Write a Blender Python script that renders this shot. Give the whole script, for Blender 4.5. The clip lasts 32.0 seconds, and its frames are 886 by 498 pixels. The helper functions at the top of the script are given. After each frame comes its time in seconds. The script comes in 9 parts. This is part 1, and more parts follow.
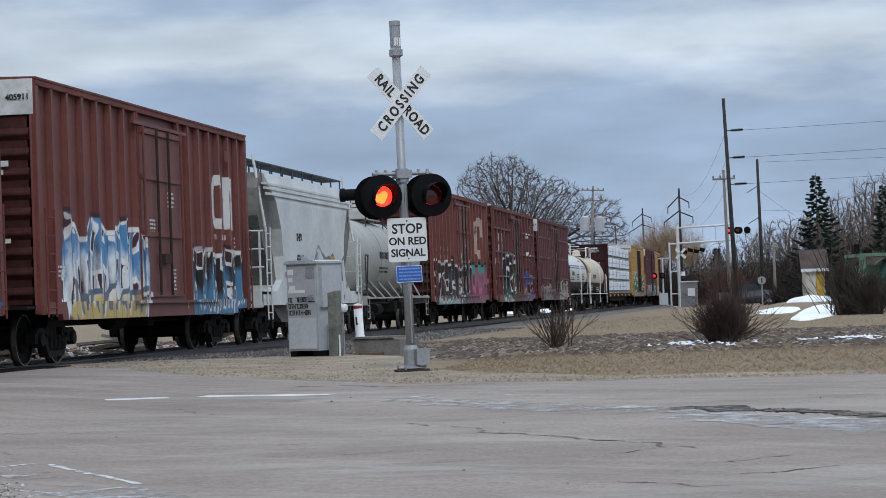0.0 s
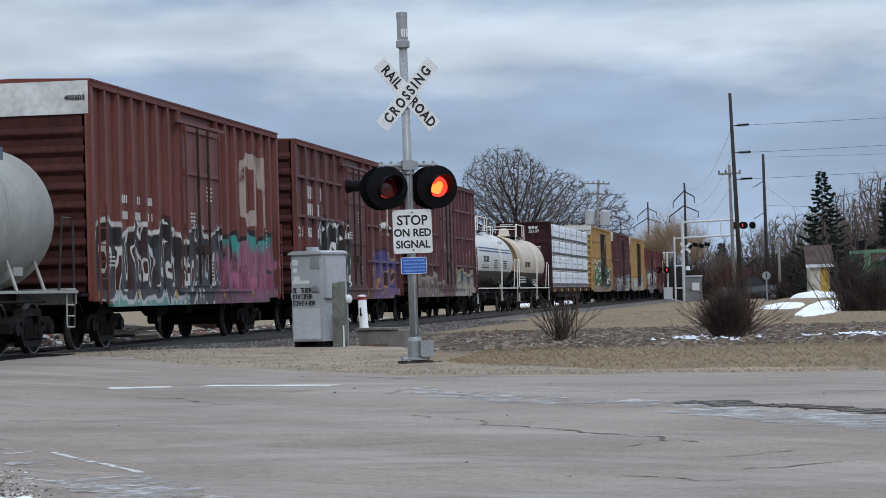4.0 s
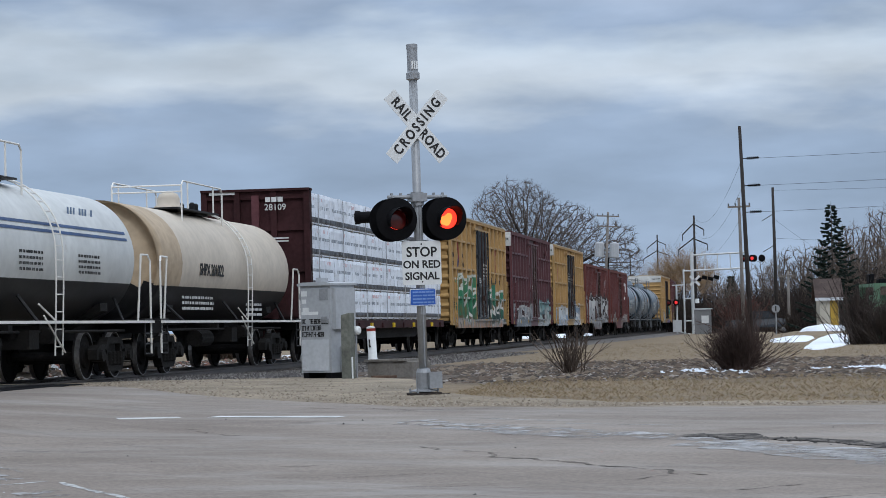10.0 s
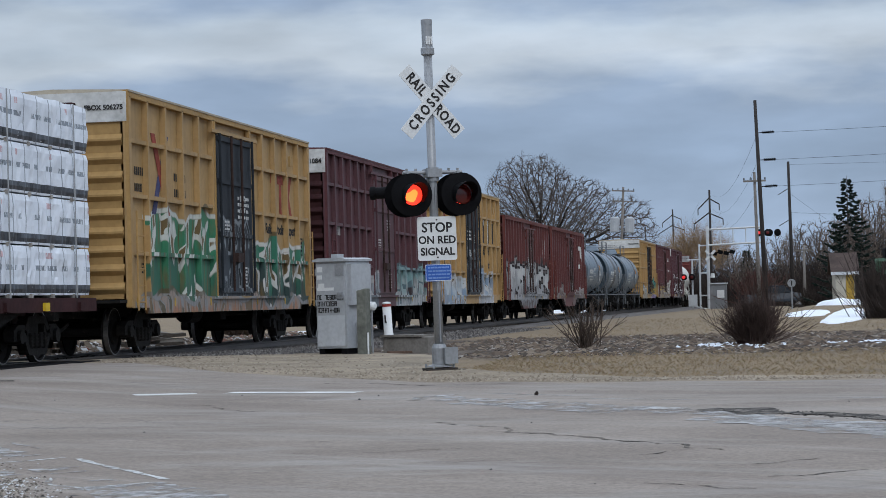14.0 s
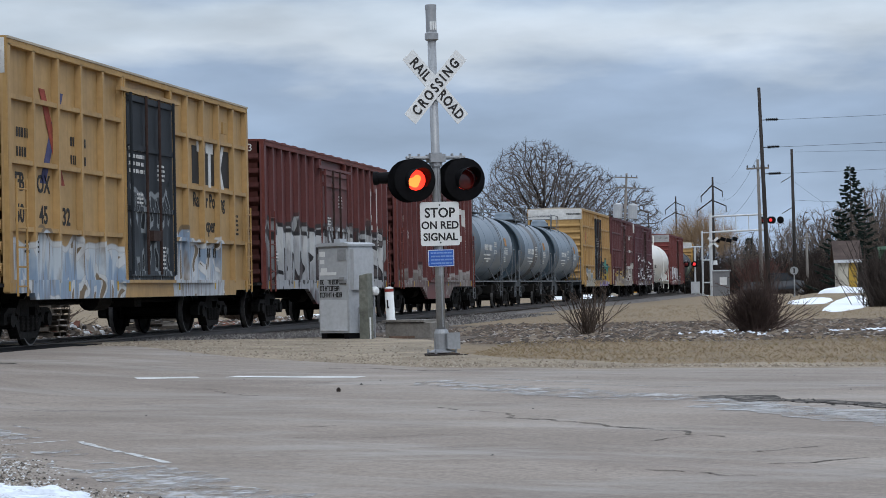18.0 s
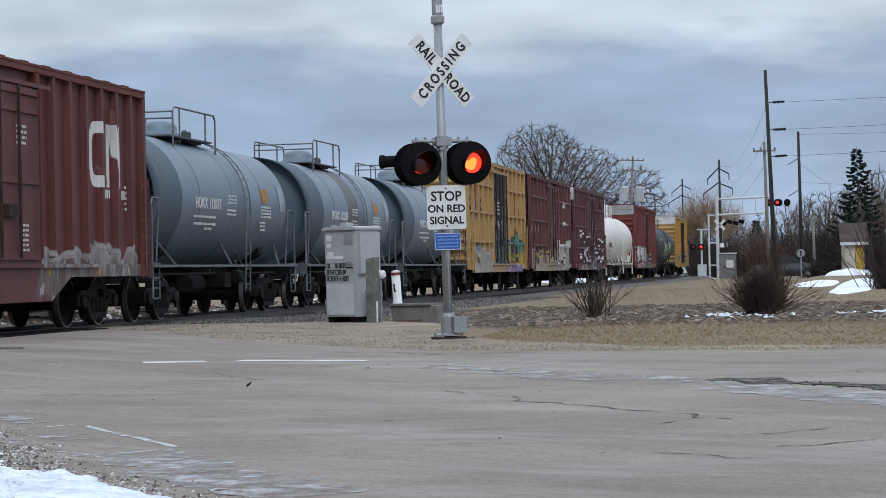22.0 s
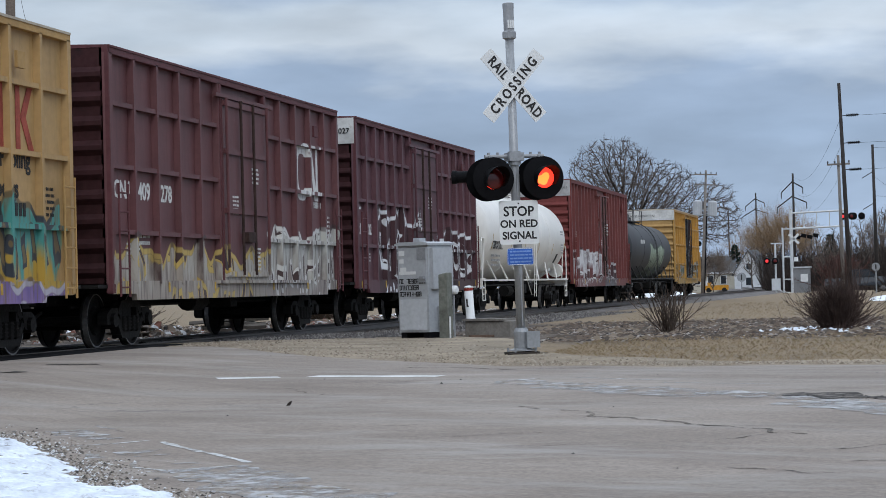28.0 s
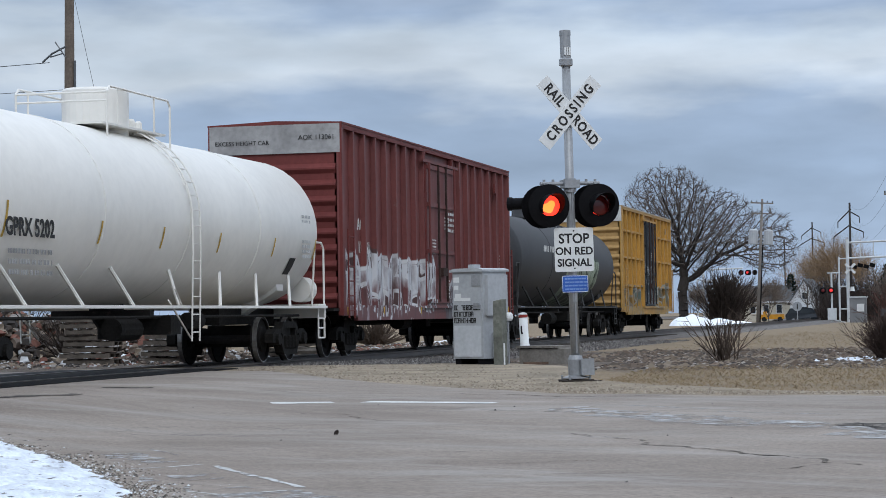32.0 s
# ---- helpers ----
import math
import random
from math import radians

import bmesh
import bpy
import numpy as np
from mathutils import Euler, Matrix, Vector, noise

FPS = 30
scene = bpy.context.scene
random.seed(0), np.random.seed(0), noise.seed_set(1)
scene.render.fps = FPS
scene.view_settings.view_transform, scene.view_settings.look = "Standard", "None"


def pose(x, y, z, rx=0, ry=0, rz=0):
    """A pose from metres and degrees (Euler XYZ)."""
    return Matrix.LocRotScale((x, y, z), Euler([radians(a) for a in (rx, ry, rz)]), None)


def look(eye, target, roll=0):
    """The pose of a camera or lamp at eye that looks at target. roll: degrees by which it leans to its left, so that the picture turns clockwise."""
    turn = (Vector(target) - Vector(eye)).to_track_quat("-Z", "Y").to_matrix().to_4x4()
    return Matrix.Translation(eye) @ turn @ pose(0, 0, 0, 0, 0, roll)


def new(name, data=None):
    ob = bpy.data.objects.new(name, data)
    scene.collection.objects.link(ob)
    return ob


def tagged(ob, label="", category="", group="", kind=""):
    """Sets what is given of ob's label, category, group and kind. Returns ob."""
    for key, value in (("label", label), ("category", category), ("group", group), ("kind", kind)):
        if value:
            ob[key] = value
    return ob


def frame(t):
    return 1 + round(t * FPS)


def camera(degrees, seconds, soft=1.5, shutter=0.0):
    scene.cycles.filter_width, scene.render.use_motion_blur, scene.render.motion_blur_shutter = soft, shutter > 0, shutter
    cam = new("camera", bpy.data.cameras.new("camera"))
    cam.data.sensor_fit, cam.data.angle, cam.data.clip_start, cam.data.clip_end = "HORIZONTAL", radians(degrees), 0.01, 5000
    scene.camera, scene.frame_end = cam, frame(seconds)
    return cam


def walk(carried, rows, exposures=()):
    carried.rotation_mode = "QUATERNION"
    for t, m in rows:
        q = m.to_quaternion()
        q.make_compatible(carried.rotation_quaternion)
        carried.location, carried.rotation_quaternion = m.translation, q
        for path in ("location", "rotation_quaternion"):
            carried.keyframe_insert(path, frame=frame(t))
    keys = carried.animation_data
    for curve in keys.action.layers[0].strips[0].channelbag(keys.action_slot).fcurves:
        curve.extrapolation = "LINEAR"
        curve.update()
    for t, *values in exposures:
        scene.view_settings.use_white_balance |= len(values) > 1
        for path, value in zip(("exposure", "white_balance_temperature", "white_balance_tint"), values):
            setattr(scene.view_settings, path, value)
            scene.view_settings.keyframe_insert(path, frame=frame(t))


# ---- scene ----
import collections

# ---- the camera and its walk ----
EYE = Vector((0.0, 0.0, 1.45))


def aim(yaw, pitch, roll):
    """Pose of the hand-held camera: degrees to the left of +Y, upwards, and lean."""
    a, b = radians(yaw), radians(pitch)
    way = Vector((-math.sin(a) * math.cos(b), math.cos(a) * math.cos(b), math.sin(b)))
    return look(EYE, EYE + way * 30, -roll)


cam = camera(22.18, 32.0, 0.7)
walk(cam, [(0, aim(8.745, 1.364, 2.111)), (0.5, aim(8.791, 1.389, 1.920)), (1, aim(8.803, 1.328, 1.724)), (1.5, aim(8.784, 1.242, 1.675)), (2, aim(8.764, 1.189, 1.734)), (2.5, aim(8.735, 1.152, 1.634)), (4.5, aim(8.908, 1.190, 1.534)), (5, aim(8.930, 1.316, 1.579)), (5.5, aim(8.906, 1.532, 1.619)), (6, aim(8.899, 1.764, 1.689)), (6.5, aim(8.917, 2.016, 1.760)), (7, aim(8.965, 2.204, 1.882)), (7.5, aim(8.984, 2.332, 2.073)), (8, aim(8.970, 2.363, 1.947)), (8.5, aim(8.925, 2.329, 1.836)), (9, aim(8.923, 2.246, 1.565)), (9.5, aim(8.975, 2.127, 1.433)), (10, aim(9.089, 1.974, 1.286)), (10.5, aim(9.221, 1.811, 1.221)), (11, aim(9.352, 1.638, 1.198)), (11.5, aim(9.438, 1.521, 1.248)), (12, aim(9.501, 1.442, 1.320)), (12.5, aim(9.517, 1.398, 1.379)), (13, aim(9.518, 1.363, 1.509)), (13.5, aim(9.511, 1.360, 1.527)), (14, aim(9.493, 1.361, 1.472)), (14.5, aim(9.467, 1.370, 1.454)), (15, aim(9.406, 1.348, 1.398)), (15.5, aim(9.374, 1.286, 1.327)), (17.5, aim(9.538, 1.024, 1.090)), (18, aim(9.571, 0.992, 1.104)), (18.5, aim(9.566, 0.938, 1.196)), (19, aim(9.571, 0.887, 1.263)), (19.5, aim(9.589, 0.858, 1.193)), (20, aim(9.615, 0.888, 1.263)), (20.5, aim(9.632, 0.907, 1.208)), (21, aim(9.638, 0.853, 1.284)), (21.5, aim(9.681, 0.735, 1.325)), (22, aim(9.745, 0.576, 1.256)), (22.5, aim(9.858, 0.479, 1.371)), (23, aim(10.018, 0.472, 1.363)), (23.5, aim(10.207, 0.551, 1.460)), (24, aim(10.391, 0.707, 1.604)), (24.5, aim(10.571, 0.939, 1.723)), (25, aim(10.741, 1.221, 1.760)), (25.5, aim(10.933, 1.489, 1.740)), (27.5, aim(11.449, 1.151, 1.598)), (28, aim(11.578, 1.007, 1.474)), (28.5, aim(11.747, 0.976, 1.621)), (29, aim(11.915, 0.932, 1.345)), (29.5, aim(12.053, 0.955, 1.187)), (30, aim(12.189, 1.067, 1.178)), (30.5, aim(12.384, 1.246, 1.166)), (31, aim(12.622, 1.468, 1.147)), (31.5, aim(12.824, 1.625, 1.066)), (32, aim(12.956, 1.706, 0.970))],
     [(0.0, 0.0, 6350, 10), (6.0, 0.0, 6350, 10), (9.0, -0.03, 6350, 10), (12.0, -0.16, 6300, 10), (15.0, -0.12, 6350, 10), (18.0, 0.0, 6400, 10), (32.0, 0.0, 6350, 10)])

# ---- sky, sun, exposure ----
scene.view_settings.exposure = 0.0
world = bpy.data.worlds.new("world")
scene.world = world
world.use_nodes = True


def link(nt, a, b):
    nt.links.new(a, b)


def sky_world():
    nt = world.node_tree
    nt.nodes.clear()
    out = nt.nodes.new("ShaderNodeOutputWorld")
    mix = nt.nodes.new("ShaderNodeMixShader")
    bg_sky = nt.nodes.new("ShaderNodeBackground")
    bg_cloud = nt.nodes.new("ShaderNodeBackground")
    sky = nt.nodes.new("ShaderNodeTexSky")
    sky.sky_type = "NISHITA"
    sky.sun_disc = False
    sky.sun_elevation, sky.sun_rotation = radians(41), radians(156)
    bg_sky.inputs["Strength"].default_value = 0.09
    link(nt, sky.outputs[0], bg_sky.inputs["Color"])
    co = nt.nodes.new("ShaderNodeTexCoord")
    sep = nt.nodes.new("ShaderNodeSeparateXYZ")
    link(nt, co.outputs["Generated"], sep.inputs[0])
    mp = nt.nodes.new("ShaderNodeMapping")
    mp.inputs["Scale"].default_value = (1.0, 1.0, 5.0)
    link(nt, co.outputs["Generated"], mp.inputs[0])
    big = nt.nodes.new("ShaderNodeTexNoise")
    big.inputs["Scale"].default_value, big.inputs["Detail"].default_value = 5.0, 5.0
    link(nt, mp.outputs[0], big.inputs["Vector"])
    mp2 = nt.nodes.new("ShaderNodeMapping")
    mp2.inputs["Scale"].default_value = (1.0, 1.0, 3.2)
    mp2.inputs["Location"].default_value = (3.0, 1.0, 0.4)
    link(nt, co.outputs["Generated"], mp2.inputs[0])
    fine = nt.nodes.new("ShaderNodeTexNoise")
    fine.inputs["Scale"].default_value, fine.inputs["Detail"].default_value = 17.0, 7.0
    link(nt, mp2.outputs[0], fine.inputs["Vector"])
    # height in the sky, warped by the clouds
    w = nt.nodes.new("ShaderNodeMath")
    w.operation = "MULTIPLY_ADD"
    w.inputs[1].default_value, w.inputs[2].default_value = 0.075, -0.037
    link(nt, big.outputs["Fac"], w.inputs[0])
    w2 = nt.nodes.new("ShaderNodeMath")
    w2.operation = "MULTIPLY_ADD"
    w2.inputs[1].default_value, w2.inputs[2].default_value = 0.034, -0.017
    link(nt, fine.outputs["Fac"], w2.inputs[0])
    add = nt.nodes.new("ShaderNodeMath")
    link(nt, sep.outputs["Z"], add.inputs[0])
    link(nt, w.outputs[0], add.inputs[1])
    add2 = nt.nodes.new("ShaderNodeMath")
    link(nt, add.outputs[0], add2.inputs[0])
    link(nt, w2.outputs[0], add2.inputs[1])
    ramp = nt.nodes.new("ShaderNodeValToRGB")
    el = ramp.color_ramp.elements
    el[0].position, el[0].color = 0.0, (0.345, 0.455, 0.635, 1)
    el[1].position, el[1].color = 1.0, (1.25, 1.42, 1.65, 1)
    for p, c in ((0.03, (0.35, 0.455, 0.62)), (0.06, (0.30, 0.395, 0.545)), (0.085, (0.31, 0.40, 0.545)), (0.106, (0.60, 0.67, 0.75)),
                 (0.122, (0.55, 0.635, 0.73)), (0.14, (0.33, 0.42, 0.565)), (0.2, (0.55, 0.62, 0.75)), (0.5, (0.92, 1.04, 1.22))):
        e = el.new(p)
        e.color = (*c, 1)
    link(nt, add2.outputs[0], ramp.inputs[0])
    colour = ramp.outputs[0]
    for scale, flat, lo, hi, at in ((6.0, 4.0, 0.86, 1.14, (1, 7, 2)), (19.0, 3.0, 0.93, 1.07, (5, 2, 9))):
        mp3 = nt.nodes.new("ShaderNodeMapping")
        mp3.inputs["Scale"].default_value, mp3.inputs["Location"].default_value = (1, 1, flat), at
        link(nt, co.outputs["Generated"], mp3.inputs[0])
        n3 = nt.nodes.new("ShaderNodeTexNoise")
        n3.inputs["Scale"].default_value, n3.inputs["Detail"].default_value = scale, 5.0
        link(nt, mp3.outputs[0], n3.inputs["Vector"])
        r3 = nt.nodes.new("ShaderNodeMapRange")
        r3.inputs[1].default_value, r3.inputs[2].default_value, r3.inputs[3].default_value, r3.inputs[4].default_value = 0.34, 0.66, lo, hi
        link(nt, n3.outputs["Fac"], r3.inputs[0])
        mul = nt.nodes.new("ShaderNodeVectorMath")
        mul.operation = "SCALE"
        link(nt, colour, mul.inputs[0])
        link(nt, r3.outputs[0], mul.inputs["Scale"])
        colour = mul.outputs[0]
    link(nt, colour, bg_cloud.inputs["Color"])
    bg_cloud.inputs["Strength"].default_value = 1.05
    mix.inputs[0].default_value = 0.93
    link(nt, bg_sky.outputs[0], mix.inputs[1])
    link(nt, bg_cloud.outputs[0], mix.inputs[2])
    link(nt, mix.outputs[0], out.inputs[0])


sky_world()
sun = new("sun", bpy.data.lights.new("sun", "SUN"))
sun.data.energy, sun.data.angle, sun.data.color = 0.9, radians(25), (1.0, 0.985, 0.97)
sun.matrix_world = look((18, -40, 38), (0, 0, 0))

# ---- materials ----


def mat(name, col, rough=0.6, metal=0.0, var=0.18, scale=1.2, fine=14.0, bump=0.15, grime=None, spots=0.0, gloss=None):
    """A worn surface: base colour, stains at two scales, fine relief; grime: a second colour in patches."""
    m = bpy.data.materials.new(name)
    m.use_nodes = True
    nt = m.node_tree
    bsdf = nt.nodes["Principled BSDF"]
    co = nt.nodes.new("ShaderNodeTexCoord")
    n1 = nt.nodes.new("ShaderNodeTexNoise")
    n1.inputs["Scale"].default_value, n1.inputs["Detail"].default_value = scale, 6.0
    n2 = nt.nodes.new("ShaderNodeTexNoise")
    n2.inputs["Scale"].default_value, n2.inputs["Detail"].default_value = fine, 5.0
    for n in (n1, n2):
        link(nt, co.outputs["Object"], n.inputs["Vector"])
    lo = tuple(max(0.0, c * (1 - var)) for c in col)
    hi = tuple(min(1.0, c * (1 + var)) for c in col)
    r = nt.nodes.new("ShaderNodeValToRGB")
    r.color_ramp.elements[0].position, r.color_ramp.elements[0].color = 0.3, (*lo, 1)
    r.color_ramp.elements[1].position, r.color_ramp.elements[1].color = 0.7, (*hi, 1)
    link(nt, n1.outputs["Fac"], r.inputs[0])
    mx = nt.nodes.new("ShaderNodeMix")
    mx.data_type, mx.blend_type = "RGBA", "MULTIPLY"
    r2 = nt.nodes.new("ShaderNodeValToRGB")
    r2.color_ramp.elements[0].position, r2.color_ramp.elements[0].color = 0.3, (1 - var, 1 - var, 1 - var, 1)
    r2.color_ramp.elements[1].position, r2.color_ramp.elements[1].color = 0.62, (1, 1, 1, 1)
    link(nt, n2.outputs["Fac"], r2.inputs[0])
    mx.inputs[0].default_value = 1.0
    link(nt, r.outputs[0], mx.inputs[6])
    link(nt, r2.outputs[0], mx.inputs[7])
    colour = mx.outputs[2]
    if grime:
        n3 = nt.nodes.new("ShaderNodeTexNoise")
        n3.inputs["Scale"].default_value, n3.inputs["Detail"].default_value = scale * 2.3, 8.0
        n3.inputs["Roughness"].default_value = 0.7
        link(nt, co.outputs["Object"], n3.inputs["Vector"])
        r3 = nt.nodes.new("ShaderNodeValToRGB")
        r3.color_ramp.elements[0].position = 0.62 - spots
        r3.color_ramp.elements[1].position = 0.74 - spots
        link(nt, n3.outputs["Fac"], r3.inputs[0])
        m2 = nt.nodes.new("ShaderNodeMix")
        m2.data_type = "RGBA"
        link(nt, r3.outputs[0], m2.inputs[0])
        link(nt, colour, m2.inputs[6])
        m2.inputs[7].default_value = (*grime, 1)
        colour = m2.outputs[2]
    link(nt, colour, bsdf.inputs["Base Color"])
    bsdf.inputs["Roughness"].default_value = rough
    bsdf.inputs["Metallic"].default_value = metal
    bsdf.inputs["Specular IOR Level"].default_value = gloss if gloss is not None else 0.5 if rough < 0.5 else 0.14
    if bump:
        b = nt.nodes.new("ShaderNodeBump")
        b.inputs["Strength"].default_value, b.inputs["Distance"].default_value = bump, 0.02
        link(nt, n2.outputs["Fac"], b.inputs["Height"])
        link(nt, b.outputs[0], bsdf.inputs["Normal"])
    return m


def patchy(m, scale, lo, hi):
    """Wears a thin coat away in patches, so that what lies below shows."""
    nt = m.node_tree
    co = nt.nodes.new("ShaderNodeTexCoord")
    n = nt.nodes.new("ShaderNodeTexNoise")
    n.inputs["Scale"].default_value, n.inputs["Detail"].default_value, n.inputs["Roughness"].default_value = scale, 7.0, 0.68
    link(nt, co.outputs["Object"], n.inputs["Vector"])
    r = nt.nodes.new("ShaderNodeMapRange")
    r.inputs[1].default_value, r.inputs[2].default_value = lo, hi
    link(nt, n.outputs["Fac"], r.inputs[0])
    link(nt, r.outputs[0], nt.nodes["Principled BSDF"].inputs["Alpha"])
    return m


def glow(name, col, strength):
    m = mat(name, col, 0.4)
    b = m.node_tree.nodes["Principled BSDF"]
    b.inputs["Emission Color"].default_value = (*col, 1)
    b.inputs["Emission Strength"].default_value = strength
    return m


STEEL = mat("galvanised_steel", (0.30, 0.31, 0.32), 0.5, 0.35, 0.15, 2.0, 25)
MAST_GREY = mat("aluminium_mast", (0.30, 0.31, 0.32), 0.45, 0.3, 0.12, 3.0, 30)
BLACK = mat("black_paint", (0.006, 0.006, 0.007), 0.7, 0.0, 0.3, gloss=0.08)
WHITE = mat("sign_white", (0.66, 0.67, 0.66), 0.4, 0.0, 0.06, 4, 30, 0.02)
BLUE = mat("sign_blue", (0.02, 0.10, 0.42), 0.4, 0, 0.1)
TRUCK = mat("running_gear", (0.013, 0.012, 0.011), 0.85, 0.0, 0.4, 2.5, 20, 0.4, (0.05, 0.04, 0.033), 0.02, 0.2)
WHEEL = mat("wheel_steel", (0.016, 0.0145, 0.014), 0.85, 0.1, 0.35, 2.5, 20, 0.3, (0.05, 0.034, 0.026), 0.0, 0.2)
TREAD = mat("worn_wheel_rim", (0.22, 0.215, 0.21), 0.4, 0.6, 0.3, 3, 20, 0.1)
RAIL = mat("rail_steel", (0.10, 0.085, 0.075), 0.45, 0.6, 0.3, 1.0, 20)
TIE = mat("tie_wood", (0.07, 0.06, 0.05), 0.9, 0, 0.35, 2, 20, 0.5)
WOOD = mat("weathered_pole_wood", (0.13, 0.105, 0.085), 0.9, 0, 0.3, 1.0, 18, 0.4)
FAR_WOOD = mat("grey_pole_wood", (0.22, 0.20, 0.18), 0.9, 0, 0.25, 1.0, 10, 0.2)
BARK = mat("bark", (0.10, 0.085, 0.075), 0.95, 0, 0.3, 1.5, 12, 0.5)
TWIG = mat("twigs", (0.17, 0.135, 0.11), 0.95, 0, 0.25, 1.0, 8, 0.1)
SNOW = mat("snow", (0.80, 0.83, 0.87), 0.7, 0, 0.08, 1.5, 9, 0.5, (0.5, 0.5, 0.5), -0.05)

# ---- mesh helpers ----


def part(name, bm, material, parent=None, label="", smooth=False):
    """Links a bmesh as one mesh object under a thing or a part."""
    me = bpy.data.meshes.new(name)
    bm.to_mesh(me)
    bm.free()
    for m in (material if isinstance(material, (list, tuple)) else [material]):
        me.materials.append(m)
    if smooth:
        for p in me.polygons:
            p.use_smooth = True
    ob = new(name, me)
    if parent is not None:
        ob.parent = parent
    if label:
        ob["label"] = label
    return ob


def shared(name, me, parent, m=None, label=""):
    ob = new(name, me)
    ob.parent = parent
    if m is not None:
        ob.matrix_basis = m
    if label:
        ob["label"] = label
    return ob


def thing(name, label, category, group="", m=None, kind=""):
    ob = new(name)
    ob.empty_display_size = 0.3
    tagged(ob, label, category, group, kind)
    if m is not None:
        ob.matrix_basis = m
    return ob


def box(bm, x0, x1, y0, y1, z0, z1, mi=0):
    v = [bm.verts.new(p) for p in ((x0, y0, z0), (x1, y0, z0), (x1, y1, z0), (x0, y1, z0), (x0, y0, z1), (x1, y0, z1), (x1, y1, z1), (x0, y1, z1))]
    for f in ((0, 3, 2, 1), (4, 5, 6, 7), (0, 1, 5, 4), (1, 2, 6, 5), (2, 3, 7, 6), (3, 0, 4, 7)):
        bm.faces.new([v[i] for i in f]).material_index = mi
    return v


def obox(bm, m, sx, sy, sz, mi=0):
    """A box of that size, centred on the pose m."""
    v = box(bm, -sx / 2, sx / 2, -sy / 2, sy / 2, -sz / 2, sz / 2, mi)
    for p in v:
        p.co = m @ p.co
    return v


def rod(bm, a, b, r, r2=None, seg=8, caps=True, mi=0):
    a, b = Vector(a), Vector(b)
    d = b - a
    if d.length < 1e-6:
        return
    r2 = r if r2 is None else r2
    q = d.to_track_quat("Z", "Y").to_matrix()
    ra, rb = [], []
    for i in range(seg):
        t = 2 * math.pi * i / seg
        o = q @ Vector((math.cos(t), math.sin(t), 0))
        ra.append(bm.verts.new(a + o * r))
        rb.append(bm.verts.new(b + o * r2))
    for i in range(seg):
        bm.faces.new((ra[i], ra[(i + 1) % seg], rb[(i + 1) % seg], rb[i])).material_index = mi
    if caps:
        bm.faces.new(ra[::-1]).material_index = mi
        bm.faces.new(rb).material_index = mi


def pipe(bm, pts, r, seg=6):
    for a, b in zip(pts[:-1], pts[1:]):
        rod(bm, a, b, r, r, seg)


def slab(bm, poly, axis, a, b, mi=0):
    """Extrudes a 2-D outline along an axis from a to b ('x': outline in y, z; 'y': in x, z; 'z': in x, y)."""
    def at(p, c):
        return {"x": (c, p[0], p[1]), "y": (p[0], c, p[1]), "z": (p[0], p[1], c)}[axis]
    lo = [bm.verts.new(at(p, a)) for p in poly]
    hi = [bm.verts.new(at(p, b)) for p in poly]
    n = len(poly)
    fs = [bm.faces.new(lo[::-1]), bm.faces.new(hi)]
    fs += [bm.faces.new((lo[i], lo[(i + 1) % n], hi[(i + 1) % n], hi[i])) for i in range(n)]
    for f in fs:
        f.material_index = mi
    return fs


def lathe(bm, prof, axis_pose, seg=24, mi=0, cap=True):
    """Turns a profile of (radius, height) about the z axis of a pose."""
    rings = []
    for r, h in prof:
        rings.append([bm.verts.new(axis_pose @ Vector((r * math.cos(2 * math.pi * i / seg), r * math.sin(2 * math.pi * i / seg), h))) for i in range(seg)])
    for p, q in zip(rings[:-1], rings[1:]):
        for i in range(seg):
            bm.faces.new((p[i], p[(i + 1) % seg], q[(i + 1) % seg], q[i])).material_index = mi
    if cap:
        bm.faces.new(rings[0][::-1]).material_index = mi
        bm.faces.new(rings[-1]).material_index = mi


def lettering(text, size, m, material, parent, name="lettering", stretch=1.0, bold=0.0, spread=1.0):
    """Raised characters of the built-in font: x to the right, y up in the pose m, centred."""
    cu = bpy.data.curves.new("letters", "FONT")
    cu.body, cu.size, cu.align_x, cu.align_y, cu.extrude, cu.resolution_u = text, size, "CENTER", "CENTER", 0.002, 3
    cu.offset, cu.space_character = bold, spread
    tmp = bpy.data.objects.new("letters", cu)
    me = bpy.data.meshes.new_from_object(tmp)
    bpy.data.objects.remove(tmp)
    me.materials.clear()
    me.materials.append(material)
    ob = new(name, me)
    ob.parent = parent
    ob.matrix_basis = m @ Matrix.Diagonal((stretch, 1, 1, 1))
    return ob


SIDE = Matrix(((0, 0, 1, 0), (1, 0, 0, 0), (0, 1, 0, 0), (0, 0, 0, 1)))  # writing on a car's side: x along +y, facing +x

END = Matrix(((1, 0, 0, 0), (0, 0, -1, 0), (0, 1, 0, 0), (0, 0, 0, 1)))  # writing on a car's front end: faces -y

# ---- ground, road, track ----
RAIL_Z = 0.6
TRACK_X = -14.38
BEND_Y, BEND_R = 205.0, 800.0


def lerp_table(v, table):
    for (a, fa), (b, fb) in zip(table[:-1], table[1:]):
        if v <= b:
            return fa + (fb - fa) * max(0.0, (v - a)) / (b - a)
    return table[-1][1]


def smooth(a, b, v):
    t = min(1.0, max(0.0, (v - a) / (b - a)))
    return t * t * (3 - 2 * t)


